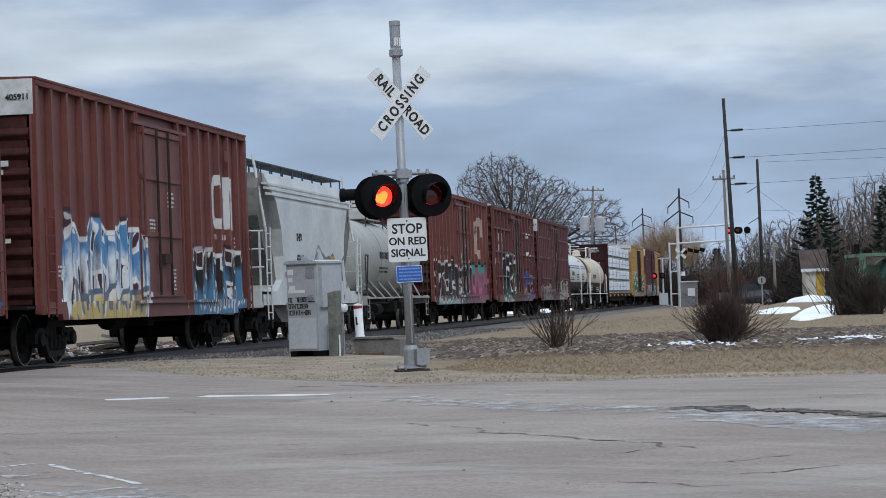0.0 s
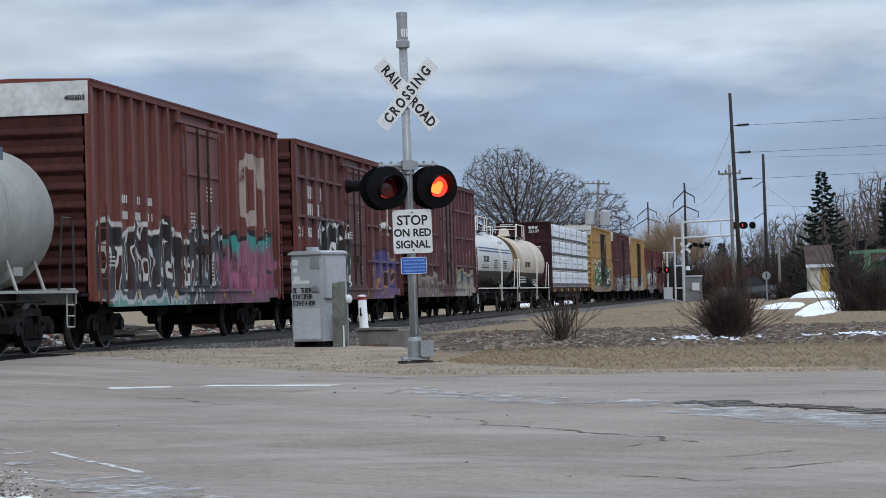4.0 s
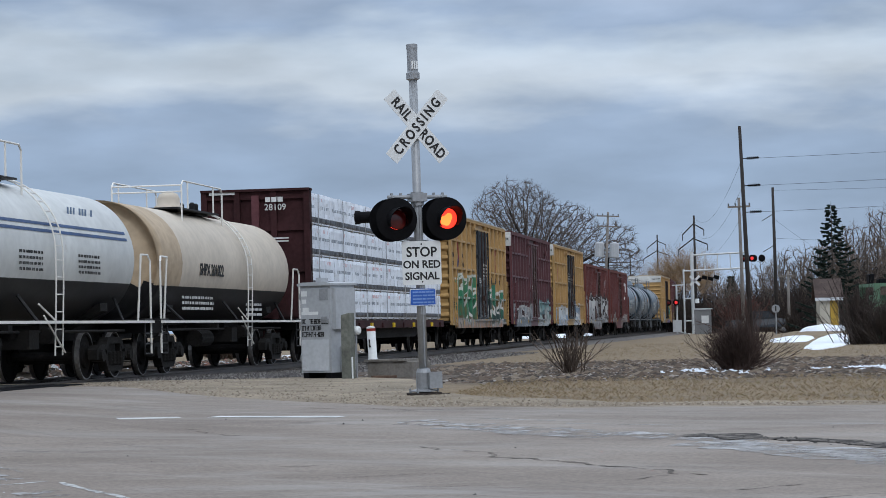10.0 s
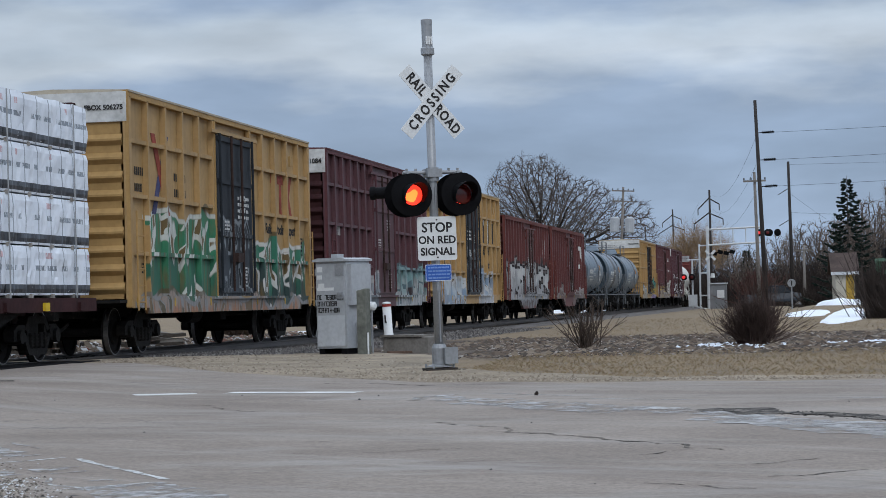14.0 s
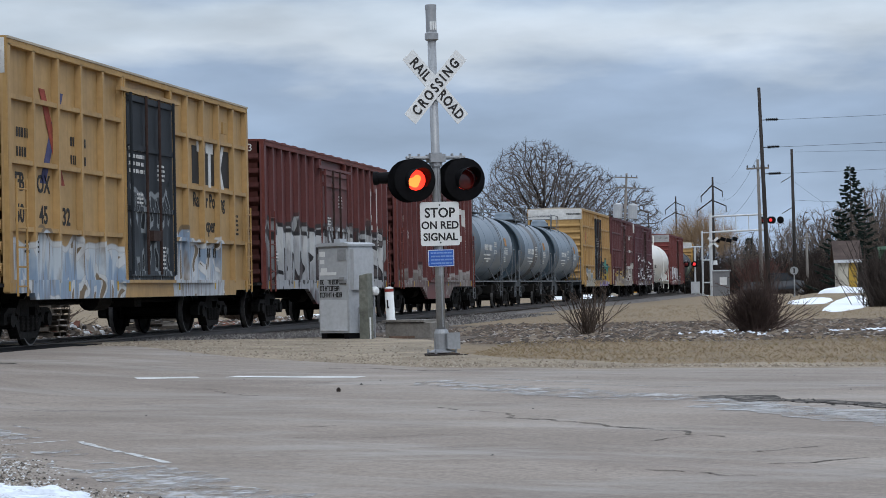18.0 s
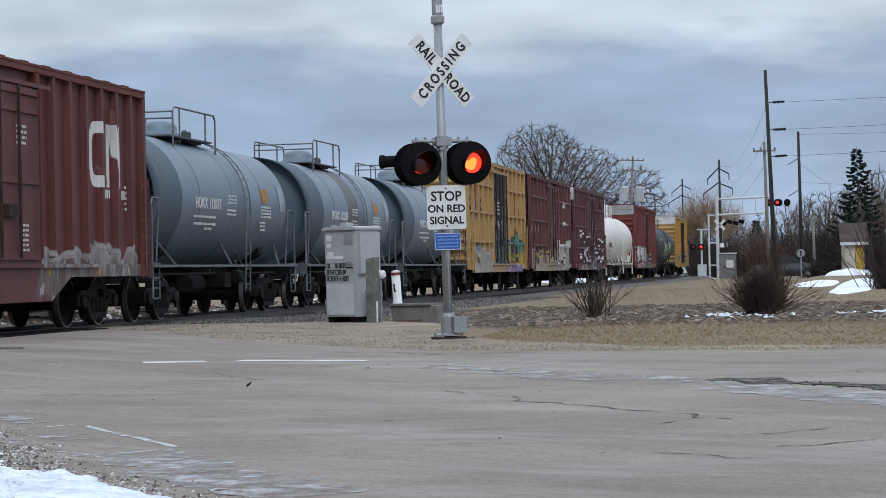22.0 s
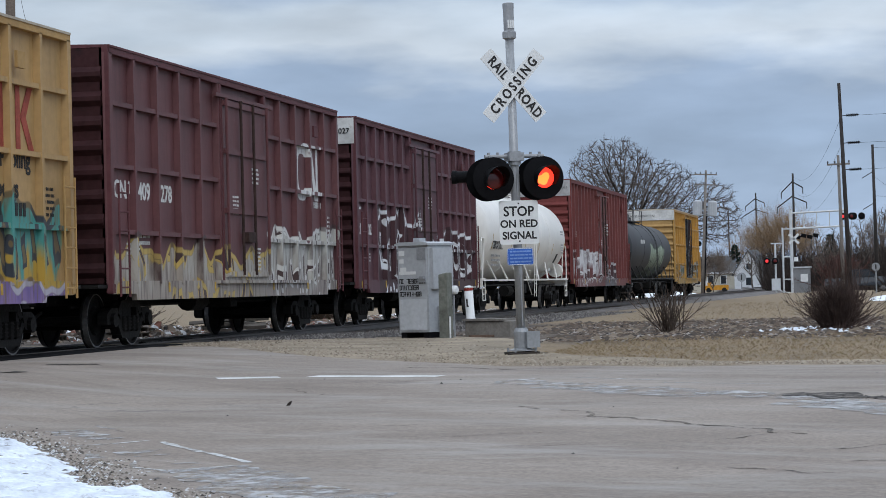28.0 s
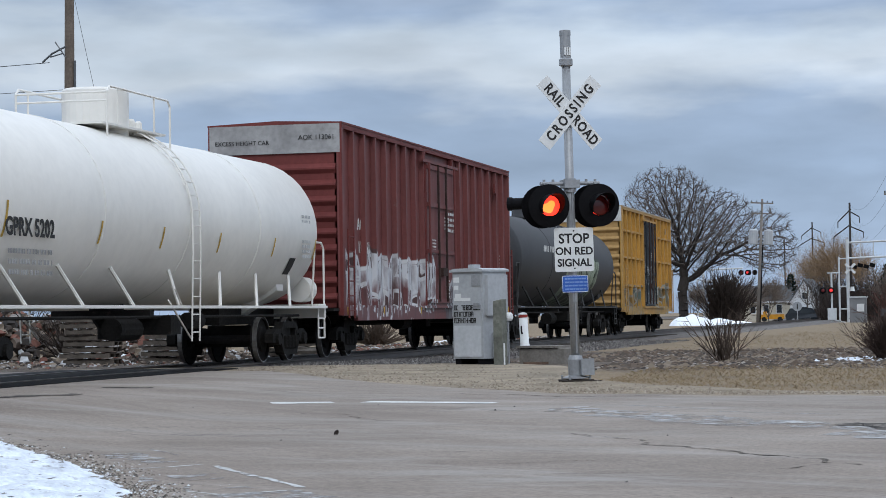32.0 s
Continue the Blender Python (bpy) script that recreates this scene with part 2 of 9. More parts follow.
def on_track(y):
    """Place and heading on the track at a way of y metres: straight, then a long bend to the left."""
    if y <= BEND_Y:
        return TRACK_X, y, 0.0
    a = (y - BEND_Y) / BEND_R
    return TRACK_X - BEND_R * (1 - math.cos(a)), BEND_Y + BEND_R * math.sin(a), math.degrees(a)


def gz(x, y):
    """Height of the ground: rises to the crossing, dips behind it."""
    z = lerp_table(y, ((-60, 0.0), (0, 0.0), (32, 0.45), (38, 0.5), (45, 0.5), (52, 0.44), (62, 0.4), (110, 0.32), (225, 0.25), (255, 0.0), (4000, 0.0)))
    # the crossing: level with the rails
    k = (1 - smooth(2.0, 7.0, abs(x - TRACK_X))) * (1 - smooth(39, 44, y))
    z += (0.55 - z) * k
    # the embankment beside the rails
    d = abs(x - TRACK_X)
    if y > 39:
        z -= 0.05 * smooth(3.5, 6, d) * smooth(39, 50, y) * (1 - smooth(80, 140, y)) * (1 if x > TRACK_X else 0)
    # the yard before the garage lies a little higher
    return z + 0.36 * smooth(-3, 0, x) * smooth(104, 134, y) * (1 - smooth(165, 200, y))


def mesh_grid(name, xs, ys, zf, material, kind="structure", label="", category=""):
    verts, faces = [], []
    for y in ys:
        for x in xs:
            verts.append((x, y, zf(x, y)))
    nx = len(xs)
    for j in range(len(ys) - 1):
        for i in range(nx - 1):
            a = j * nx + i
            faces.append((a, a + 1, a + 1 + nx, a + nx))
    me = bpy.data.meshes.new(name)
    me.from_pydata(verts, [], faces)
    me.materials.append(material)
    for p in me.polygons:
        p.use_smooth = True
    ob = new(name, me)
    tagged(ob, label, category, "", kind)
    return ob


def frange(a, b, n):
    return [a + (b - a) * i / n for i in range(n + 1)]


def ground_material():
    """Dry grass in strips, leaf litter and gravel between them."""
    m = bpy.data.materials.new("dry_grass_and_litter")
    m.use_nodes = True
    nt = m.node_tree
    bsdf = nt.nodes["Principled BSDF"]
    geo = nt.nodes.new("ShaderNodeNewGeometry")

    def noise_at(scale, detail, rough=0.6):
        n = nt.nodes.new("ShaderNodeTexNoise")
        n.inputs["Scale"].default_value, n.inputs["Detail"].default_value, n.inputs["Roughness"].default_value = scale, detail, rough
        link(nt, geo.outputs["Position"], n.inputs["Vector"])
        return n

    def ramp_of(n, stops):
        r = nt.nodes.new("ShaderNodeValToRGB")
        el = r.color_ramp.elements
        el[0].position, el[0].color = stops[0][0], (*stops[0][1], 1)
        el[1].position, el[1].color = stops[-1][0], (*stops[-1][1], 1)
        for p, c in stops[1:-1]:
            el.new(p).color = (*c, 1)
        link(nt, n.outputs["Fac"], r.inputs[0])
        return r

    grass = ramp_of(noise_at(7.0, 8, 0.75), ((0.34, (0.155, 0.112, 0.066)), (0.5, (0.205, 0.15, 0.088)), (0.66, (0.26, 0.195, 0.118))))
    litter = ramp_of(noise_at(3.0, 10, 0.85), ((0.4, (0.016, 0.012, 0.009)), (0.475, (0.06, 0.042, 0.03)), (0.54, (0.095, 0.07, 0.05)), (0.68, (0.23, 0.20, 0.165))))
    sep = nt.nodes.new("ShaderNodeSeparateXYZ")
    link(nt, geo.outputs["Position"], sep.inputs[0])
    wob = noise_at(0.35, 6, 0.6)
    a = nt.nodes.new("ShaderNodeMath")
    a.operation = "MULTIPLY_ADD"
    a.inputs[1].default_value = 9.0
    link(nt, wob.outputs["Fac"], a.inputs[0])
    link(nt, sep.outputs["Y"], a.inputs[2])
    mp = nt.nodes.new("ShaderNodeMapRange")
    mp.inputs[1].default_value, mp.inputs[2].default_value = 30.0, 110.0
    link(nt, a.outputs[0], mp.inputs[0])
    belt = nt.nodes.new("ShaderNodeValToRGB")
    el = belt.color_ramp.elements
    el[0].position, el[0].color = 0.0, (0, 0, 0, 1)
    el[1].position, el[1].color = 1.0, (0, 0, 0, 1)
    for p, v in ((0.135, 0.0), (0.16, 1.0), (0.43, 1.0), (0.5, 0.0)):
        el.new(p).color = (v, v, v, 1)
    link(nt, mp.outputs[0], belt.inputs[0])
    mx = nt.nodes.new("ShaderNodeMix")
    mx.data_type = "RGBA"
    link(nt, belt.outputs[0], mx.inputs[0])
    link(nt, grass.outputs[0], mx.inputs[6])
    link(nt, litter.outputs[0], mx.inputs[7])
    patch = nt.nodes.new("ShaderNodeValToRGB")
    patch.color_ramp.elements[0].position, patch.color_ramp.elements[1].position = 0.5, 0.62
    link(nt, noise_at(0.8, 6, 0.6).outputs["Fac"], patch.inputs[0])
    earth = nt.nodes.new("ShaderNodeMix")
    earth.data_type = "RGBA"
    f = nt.nodes.new("ShaderNodeMath")
    f.operation = "MULTIPLY"
    f.inputs[1].default_value = 0.45
    link(nt, patch.outputs[0], f.inputs[0])
    link(nt, f.outputs[0], earth.inputs[0])
    link(nt, mx.outputs[2], earth.inputs[6])
    earth.inputs[7].default_value = (0.11, 0.085, 0.062, 1)
    link(nt, earth.outputs[2], bsdf.inputs["Base Color"])
    bsdf.inputs["Roughness"].default_value = 0.95
    b = nt.nodes.new("ShaderNodeBump")
    b.inputs["Strength"].default_value, b.inputs["Distance"].default_value = 0.7, 0.05
    link(nt, noise_at(9.0, 8, 0.8).outputs["Fac"], b.inputs["Height"])
    link(nt, b.outputs[0], bsdf.inputs["Normal"])
    return m


def road_material():
    """Old bleached concrete and asphalt with tyre wear, cracks and salt stains."""
    m = bpy.data.materials.new("worn_pavement")
    m.use_nodes = True
    nt = m.node_tree
    bsdf = nt.nodes["Principled BSDF"]
    geo = nt.nodes.new("ShaderNodeNewGeometry")

    def noise_at(scale, detail, rough=0.6, stretch=(1, 1, 1)):
        mp = nt.nodes.new("ShaderNodeMapping")
        mp.inputs["Scale"].default_value = stretch
        mp.inputs["Rotation"].default_value = (0, 0, radians(-14))
        link(nt, geo.outputs["Position"], mp.inputs[0])
        n = nt.nodes.new("ShaderNodeTexNoise")
        n.inputs["Scale"].default_value, n.inputs["Detail"].default_value, n.inputs["Roughness"].default_value = scale, detail, rough
        link(nt, mp.outputs[0], n.inputs["Vector"])
        return n

    base = nt.nodes.new("ShaderNodeValToRGB")
    el = base.color_ramp.elements
    el[0].position, el[0].color = 0.38, (0.197, 0.160, 0.130, 1)
    el[1].position, el[1].color = 0.62, (0.272, 0.227, 0.189, 1)
    link(nt, noise_at(0.55, 8, 0.65, (0.6, 1.1, 1)).outputs["Fac"], base.inputs[0])
    grain = nt.nodes.new("ShaderNodeValToRGB")
    grain.color_ramp.elements[0].position, grain.color_ramp.elements[0].color = 0.38, (0.7, 0.7, 0.7, 1)
    grain.color_ramp.elements[1].position, grain.color_ramp.elements[1].color = 0.6, (1.12, 1.12, 1.12, 1)
    link(nt, noise_at(22, 6, 0.8).outputs["Fac"], grain.inputs[0])
    mx = nt.nodes.new("ShaderNodeMix")
    mx.data_type, mx.blend_type = "RGBA", "MULTIPLY"
    mx.inputs[0].default_value = 1.0
    link(nt, base.outputs[0], mx.inputs[6])
    link(nt, grain.outputs[0], mx.inputs[7])
    streak = nt.nodes.new("ShaderNodeValToRGB")
    streak.color_ramp.elements[0].position, streak.color_ramp.elements[1].position = 0.52, 0.66
    link(nt, noise_at(0.9, 9, 0.7, (0.4, 1.0, 1)).outputs["Fac"], streak.inputs[0])
    m2 = nt.nodes.new("ShaderNodeMix")
    m2.data_type = "RGBA"
    f = nt.nodes.new("ShaderNodeMath")
    f.operation = "MULTIPLY"
    f.inputs[1].default_value = 0.5
    link(nt, streak.outputs[0], f.inputs[0])
    link(nt, f.outputs[0], m2.inputs[0])
    link(nt, mx.outputs[2], m2.inputs[6])
    m2.inputs[7].default_value = (0.33, 0.31, 0.285, 1)
    # long wheel tracks: dark polished lanes and pale dusty ones
    tint = m2.outputs[2]
    for turn, long, wide, lo, hi, amount, c in ((-42, 5.0, 0.8, 0.50, 0.68, 0.40, (0.14, 0.108, 0.088)), (-18, 6.0, 0.7, 0.52, 0.70, 0.38, (0.35, 0.33, 0.30)),
                                                (-50, 8.0, 0.22, 0.56, 0.74, 0.28, (0.10, 0.082, 0.068)), (-30, 6.0, 0.3, 0.56, 0.76, 0.32, (0.40, 0.385, 0.365))):
        mq = nt.nodes.new("ShaderNodeMapping")
        mq.vector_type = "TEXTURE"
        mq.inputs["Rotation"].default_value = (0, 0, radians(turn))
        mq.inputs["Scale"].default_value = (long, wide, 1)
        link(nt, geo.outputs["Position"], mq.inputs[0])
        nq = nt.nodes.new("ShaderNodeTexNoise")
        nq.inputs["Scale"].default_value, nq.inputs["Detail"].default_value, nq.inputs["Roughness"].default_value = 0.75, 7, 0.62
        link(nt, mq.outputs[0], nq.inputs["Vector"])
        rq = nt.nodes.new("ShaderNodeMapRange")
        rq.inputs[1].default_value, rq.inputs[2].default_value, rq.inputs[4].default_value = lo, hi, amount
        link(nt, nq.outputs["Fac"], rq.inputs[0])
        xq = nt.nodes.new("ShaderNodeMix")
        xq.data_type = "RGBA"
        link(nt, rq.outputs[0], xq.inputs[0])
        link(nt, tint, xq.inputs[6])
        xq.inputs[7].default_value = (*c, 1)
        tint = xq.outputs[2]
    # cracks
    mp = nt.nodes.new("ShaderNodeMapping")
    mp.inputs["Scale"].default_value = (0.22, 0.5, 1)
    link(nt, geo.outputs["Position"], mp.inputs[0])
    wn = noise_at(1.2, 5)
    wv = nt.nodes.new("ShaderNodeMix")
    wv.data_type = "VECTOR"
    wv.inputs[0].default_value = 0.35
    link(nt, mp.outputs[0], wv.inputs[4])
    link(nt, wn.outputs["Color"], wv.inputs[5])
    vor = nt.nodes.new("ShaderNodeTexVoronoi")
    vor.feature = "DISTANCE_TO_EDGE"
    vor.inputs["Scale"].default_value = 1.0
    link(nt, wv.outputs[1], vor.inputs["Vector"])
    cr = nt.nodes.new("ShaderNodeValToRGB")
    cr.color_ramp.elements[0].position, cr.color_ramp.elements[0].color = 0.0, (1, 1, 1, 1)
    cr.color_ramp.elements[1].position, cr.color_ramp.elements[1].color = 0.012, (0, 0, 0, 1)
    link(nt, vor.outputs["Distance"], cr.inputs[0])
    f2 = nt.nodes.new("ShaderNodeMath")
    f2.operation = "MULTIPLY"
    link(nt, cr.outputs[0], f2.inputs[0])
    brk = nt.nodes.new("ShaderNodeValToRGB")
    brk.color_ramp.elements[0].position, brk.color_ramp.elements[1].position = 0.52, 0.8
    link(nt, noise_at(0.3, 3).outputs["Fac"], brk.inputs[0])
    link(nt, brk.outputs[0], f2.inputs[1])
    m3 = nt.nodes.new("ShaderNodeMix")
    m3.data_type = "RGBA"
    link(nt, f2.outputs[0], m3.inputs[0])
    link(nt, tint, m3.inputs[6])
    m3.inputs[7].default_value = (0.06, 0.055, 0.05, 1)
    link(nt, m3.outputs[2], bsdf.inputs["Base Color"])
    bsdf.inputs["Roughness"].default_value = 0.85
    b = nt.nodes.new("ShaderNodeBump")
    b.inputs["Strength"].default_value, b.inputs["Distance"].default_value = 0.35, 0.01
    link(nt, noise_at(30, 6, 0.8).outputs["Fac"], b.inputs["Height"])
    link(nt, b.outputs[0], bsdf.inputs["Normal"])
    return m


GROUND = ground_material()
ROAD = road_material()
GRAVEL = mat("tan_gravel", (0.28, 0.232, 0.172), 0.95, 0, 0.3, 1.0, 26, 0.8, (0.13, 0.095, 0.068), 0.03)
BALLAST = mat("grey_ballast", (0.17, 0.155, 0.145), 0.95, 0, 0.45, 2.0, 16, 1.0, (0.07, 0.062, 0.058), 0.05)

xs = [-3500, -1500, -600, -300, -150, -90, -60, -45] + frange(-36, 20, 56) + [30, 45, 70, 110, 200, 500, 1500, 3500]
ys = [-400, -150, -60, -20, -5] + frange(0, 70, 70) + [75, 80, 90, 100, 106, 112, 118, 124, 130, 136, 145, 155, 165, 180, 200, 215, 225, 235, 245, 255, 270, 320, 400, 600, 1000, 2000, 4500]
mesh_grid("ground", xs, ys, gz, GROUND, label="dry winter grass, leaf litter and bare earth", category="ground")


def road_edge(x):
    """Far edge of the pavement, y as a function of x."""
    return lerp_table(x, ((-60, 38.5), (-17, 38.5), (-13.5, 38.3), (-11.5, 37.4), (-9.3, 34.0), (-7.15, 31.5), (-5.1, 29.3), (-2.9, 28.45), (-0.75, 28.0), (3, 27.6), (12, 27.0), (80, 26))) + 0.22 * noise.noise((x * 0.9, 3.1, 0)) + 0.1 * noise.noise((x * 3.5, 1, 0))


def strip(name, xs, lo, hi, n, lift, material, label, category, zf=gz):
    verts, faces = [], []
    for x in xs:
        a, b = lo(x), hi(x)
        for j in range(n + 1):
            y = a + (b - a) * j / n
            verts.append((x, y, zf(x, y) + (lift if 0 < j < n else (lift if j == 0 and n > 1 else -0.03))))
    for i in range(len(xs) - 1):
        for j in range(n):
            a = i * (n + 1) + j
            faces.append((a, a + n + 1, a + n + 2, a + 1))
    me = bpy.data.meshes.new(name)
    me.from_pydata(verts, [], faces)
    me.materials.append(material)
    for p in me.polygons:
        p.use_smooth = True
    return tagged(new(name, me), label, category, "", "structure")


strip("road", [-60, -45, -36, -30, -26] + frange(-22, 14, 72) + [18, 25, 40, 80], lambda x: 4.0, road_edge, 40, 0.03, ROAD, "bleached worn street pavement with cracks", "road")
strip("gravel_apron", frange(-16.5, 1.0, 60), lambda x: road_edge(x) - 0.6, lambda x: lerp_table(x, ((-16.5, 40.5), (-13, 43.5), (-9, 45.5), (-7, 41), (-5.8, 34.2), (-4.4, 31.6), (-2.5, 29.6), (1.0, 28.6))) + 0.5 * noise.noise((x * 0.8, 0.3, 5)), 14, 0.018, GRAVEL, "tan gravel shoulder beside the street", "gravel")


def ballast_bed():
    bm = bmesh.new()
    prev = None
    for y in frange(43.0, 120, 154) + [140, 170, 200, 230, 260, 300, 350, 400, 450, 500]:
        row = []
        cx, cy, _ = on_track(y)
        n1 = 0.25 * noise.noise((0, y * 0.5, 0))
        for dx, z in ((-3.6, 0.22), (-2.0, 0.40), (-1.3, 0.41), (0, 0.40), (1.3, 0.41), (2.0, 0.40), (2.9 + n1, 0.30), (4.0 + n1 * 2, 0.1)):
            row.append(bm.verts.new((cx + dx, cy, max(z, 0) + 0.02 * noise.noise((dx * 2, y * 2, 0)))))
        if prev:
            for a, b, c, d in zip(prev[:-1], prev[1:], row[1:], row[:-1]):
                bm.faces.new((a, b, c, d))
        prev = row
    ob = part("ballast", bm, BALLAST, None, "", True)
    return tagged(ob, "crushed grey stone ballast under the track", "ballast", "", "structure")


ballast_bed()


def rails():
    prof = [(-0.07, 0), (0.07, 0), (0.07, 0.012), (0.015, 0.03), (0.012, 0.12), (0.036, 0.135), (0.036, 0.165), (-0.036, 0.165), (-0.036, 0.135), (-0.012, 0.12), (-0.015, 0.03), (-0.07, 0.012)]
    for sx in (-0.755, 0.755):
        bm = bmesh.new()
        prev = None
        for y in [20, BEND_Y] + [BEND_Y + 15 * k for k in range(1, 20)]:
            cx, cy, turn = on_track(y)
            ring = [bm.verts.new((cx + sx + p, cy, RAIL_Z - 0.165 + q)) for p, q in prof]
            if prev:
                for k in range(len(prof)):
                    bm.faces.new((prev[k], prev[(k + 1) % len(prof)], ring[(k + 1) % len(prof)], ring[k]))
            prev = ring
        tagged(part("rail", bm, RAIL), "worn steel rail with a rusty web", "rail", "running rails", "structure")
    bm = bmesh.new()
    box(bm, -1.3, 1.3, -0.115, 0.115, -0.18, 0)
    me = bpy.data.meshes.new("tie")
    bm.to_mesh(me)
    bm.free()
    me.materials.append(TIE)
    bed = thing("track_ties", "dark creosoted wooden ties in the ballast", "railway ties", kind="structure")
    for i in range(120):
        ob = shared("tie", me, bed)
        ob.location = (TRACK_X, 43.4 + i * 0.52, RAIL_Z - 0.165)
    # the crossing surface between and beside the rails
    for a, b in ((-0.66, 0.66), (0.82, 1.7), (-1.7, -0.82)):
        bm = bmesh.new()
        box(bm, TRACK_X + a, TRACK_X + b, 20, 38.6, 0.35, RAIL_Z - 0.012)
        tagged(part("crossing_panel", bm, BLACK), "black rubber panel between the rails", "crossing panel", "crossing panels", "structure")


rails()

# ---- the train ----
CARS = []  # (thing, middle of the car along the train)


def truck_meshes():
    me = {}
    bm = bmesh.new()
    for s in (-1, 1):
        lathe(bm, [(0.20, -0.075), (0.24, -0.07), (0.25, -0.02), (0.40, -0.015), (0.405, -0.06), (0.455, -0.062), (0.458, 0.03), (0.485, 0.035), (0.485, 0.06), (0.40, 0.06), (0.38, 0.02), (0.15, 0.03), (0.14, 0.09), (0.08, 0.1)],
              pose(0.755 * s, 0, 0) @ Matrix.Rotation(radians(-90 * s), 4, "Y"), 28)
        lathe(bm, [(0.438, -0.0635), (0.4592, -0.0635), (0.4595, 0.028)], pose(0.755 * s, 0, 0) @ Matrix.Rotation(radians(-90 * s), 4, "Y"), 28, 1, False)
    rod(bm, (-0.75, 0, 0), (0.75, 0, 0), 0.085, seg=10)
    me["wheelset"] = bm
    bm = bmesh.new()
    # cast side frame: two journal boxes, arched top member, dropped middle
    slab(bm, [(-1.15, 0.38), (-1.15, 0.56), (-0.95, 0.66), (-0.60, 0.66), (-0.66, 0.46), (-0.72, 0.38)], "x", 0.93, 1.11)
    slab(bm, [(1.15, 0.38), (0.72, 0.38), (0.66, 0.46), (0.60, 0.66), (0.95, 0.66), (1.15, 0.56)], "x", 0.93, 1.11)
    slab(bm, [(-0.62, 0.58), (-0.42, 0.80), (0.42, 0.80), (0.62, 0.58), (0.5, 0.54), (0.36, 0.67), (-0.36, 0.67), (-0.5, 0.54)], "x", 0.93, 1.11)
    slab(bm, [(-0.68, 0.46), (-0.42, 0.14), (0.42, 0.14), (0.68, 0.46), (0.58, 0.52), (0.36, 0.25), (-0.36, 0.25), (-0.58, 0.52)], "x", 0.93, 1.11)
    for s in (-1, 1):
        box(bm, 0.94, 1.10, s * 0.42 - 0.06, s * 0.42 + 0.06, 0.2, 0.74)
        rod(bm, (0.93, s * 0.89, 0.457), (1.17, s * 0.89, 0.457), 0.13, 0.12, 12)
    for i in (-0.24, 0.0, 0.24):
        rod(bm, (1.02, i, 0.25), (1.02, i, 0.5), 0.085, seg=8)
    for i in (-0.34, -0.12, 0.12, 0.34):
        rod(bm, (1.09, i, 0.27), (1.09, i, 0.52), 0.07, seg=8)
        for q in range(4):
            rod(bm, (1.09, i, 0.285 + 0.06 * q), (1.09, i, 0.305 + 0.06 * q), 0.085, seg=8)
    me["side_frame"] = bm
    bm = bmesh.new()
    box(bm, -1.05, 1.05, -0.2, 0.2, 0.5, 0.68)
    box(bm, -0.55, 0.55, -0.28, 0.28, 0.42, 0.74)
    box(bm, -0.9, 0.9, -0.52, -0.44, 0.3, 0.42)
    box(bm, -0.9, 0.9, 0.44, 0.52, 0.3, 0.42)
    me["bolster"] = bm
    res = {}
    for k, b in me.items():
        d = bpy.data.meshes.new(k)
        b.to_mesh(d)
        b.free()
        d.materials.append(WHEEL if k == "wheelset" else TRUCK)
        if k == "wheelset":
            d.materials.append(TREAD)
        res[k] = d
    return res


TRUCK_MESH = truck_meshes()
WHEELSETS = []


def truck(car, y):
    t = shared("truck", TRUCK_MESH["bolster"], car, pose(0, y, 0))
    shared("side_frame", TRUCK_MESH["side_frame"], t)
    shared("side_frame", TRUCK_MESH["side_frame"], t, pose(0, 0, 0, 0, 0, 180))
    for s in (-0.89, 0.89):
        w = shared("wheelset", TRUCK_MESH["wheelset"], t, pose(0, s, 0.457))
        WHEELSETS.append((w, s))


def coupler(car, y, s):
    bm = bmesh.new()
    box(bm, -0.11, 0.11, min(y, y + s * 0.62), max(y, y + s * 0.62), 0.74, 0.96)
    box(bm, -0.2, 0.2, min(y + s * 0.5, y + s * 0.8), max(y + s * 0.5, y + s * 0.8), 0.7, 1.0)
    rod(bm, (0.2, y, 0.62), (0.2, y + s * 0.7, 0.42), 0.03, seg=6)
    part("coupler", bm, TRUCK, car)


def ladder_part(car, x, y0, y1, z0, z1, n, material, name="ladder", r=0.02):
    bm = bmesh.new()
    for y in (y0, y1):
        rod(bm, (x, y, z0), (x, y, z1), r, seg=6)
    for i in range(n):
        z = z0 + (z1 - z0) * (i + 0.5) / n
        rod(bm, (x, y0, z), (x, y1, z), r * 0.8, seg=5)
    return part(name, bm, material, car)


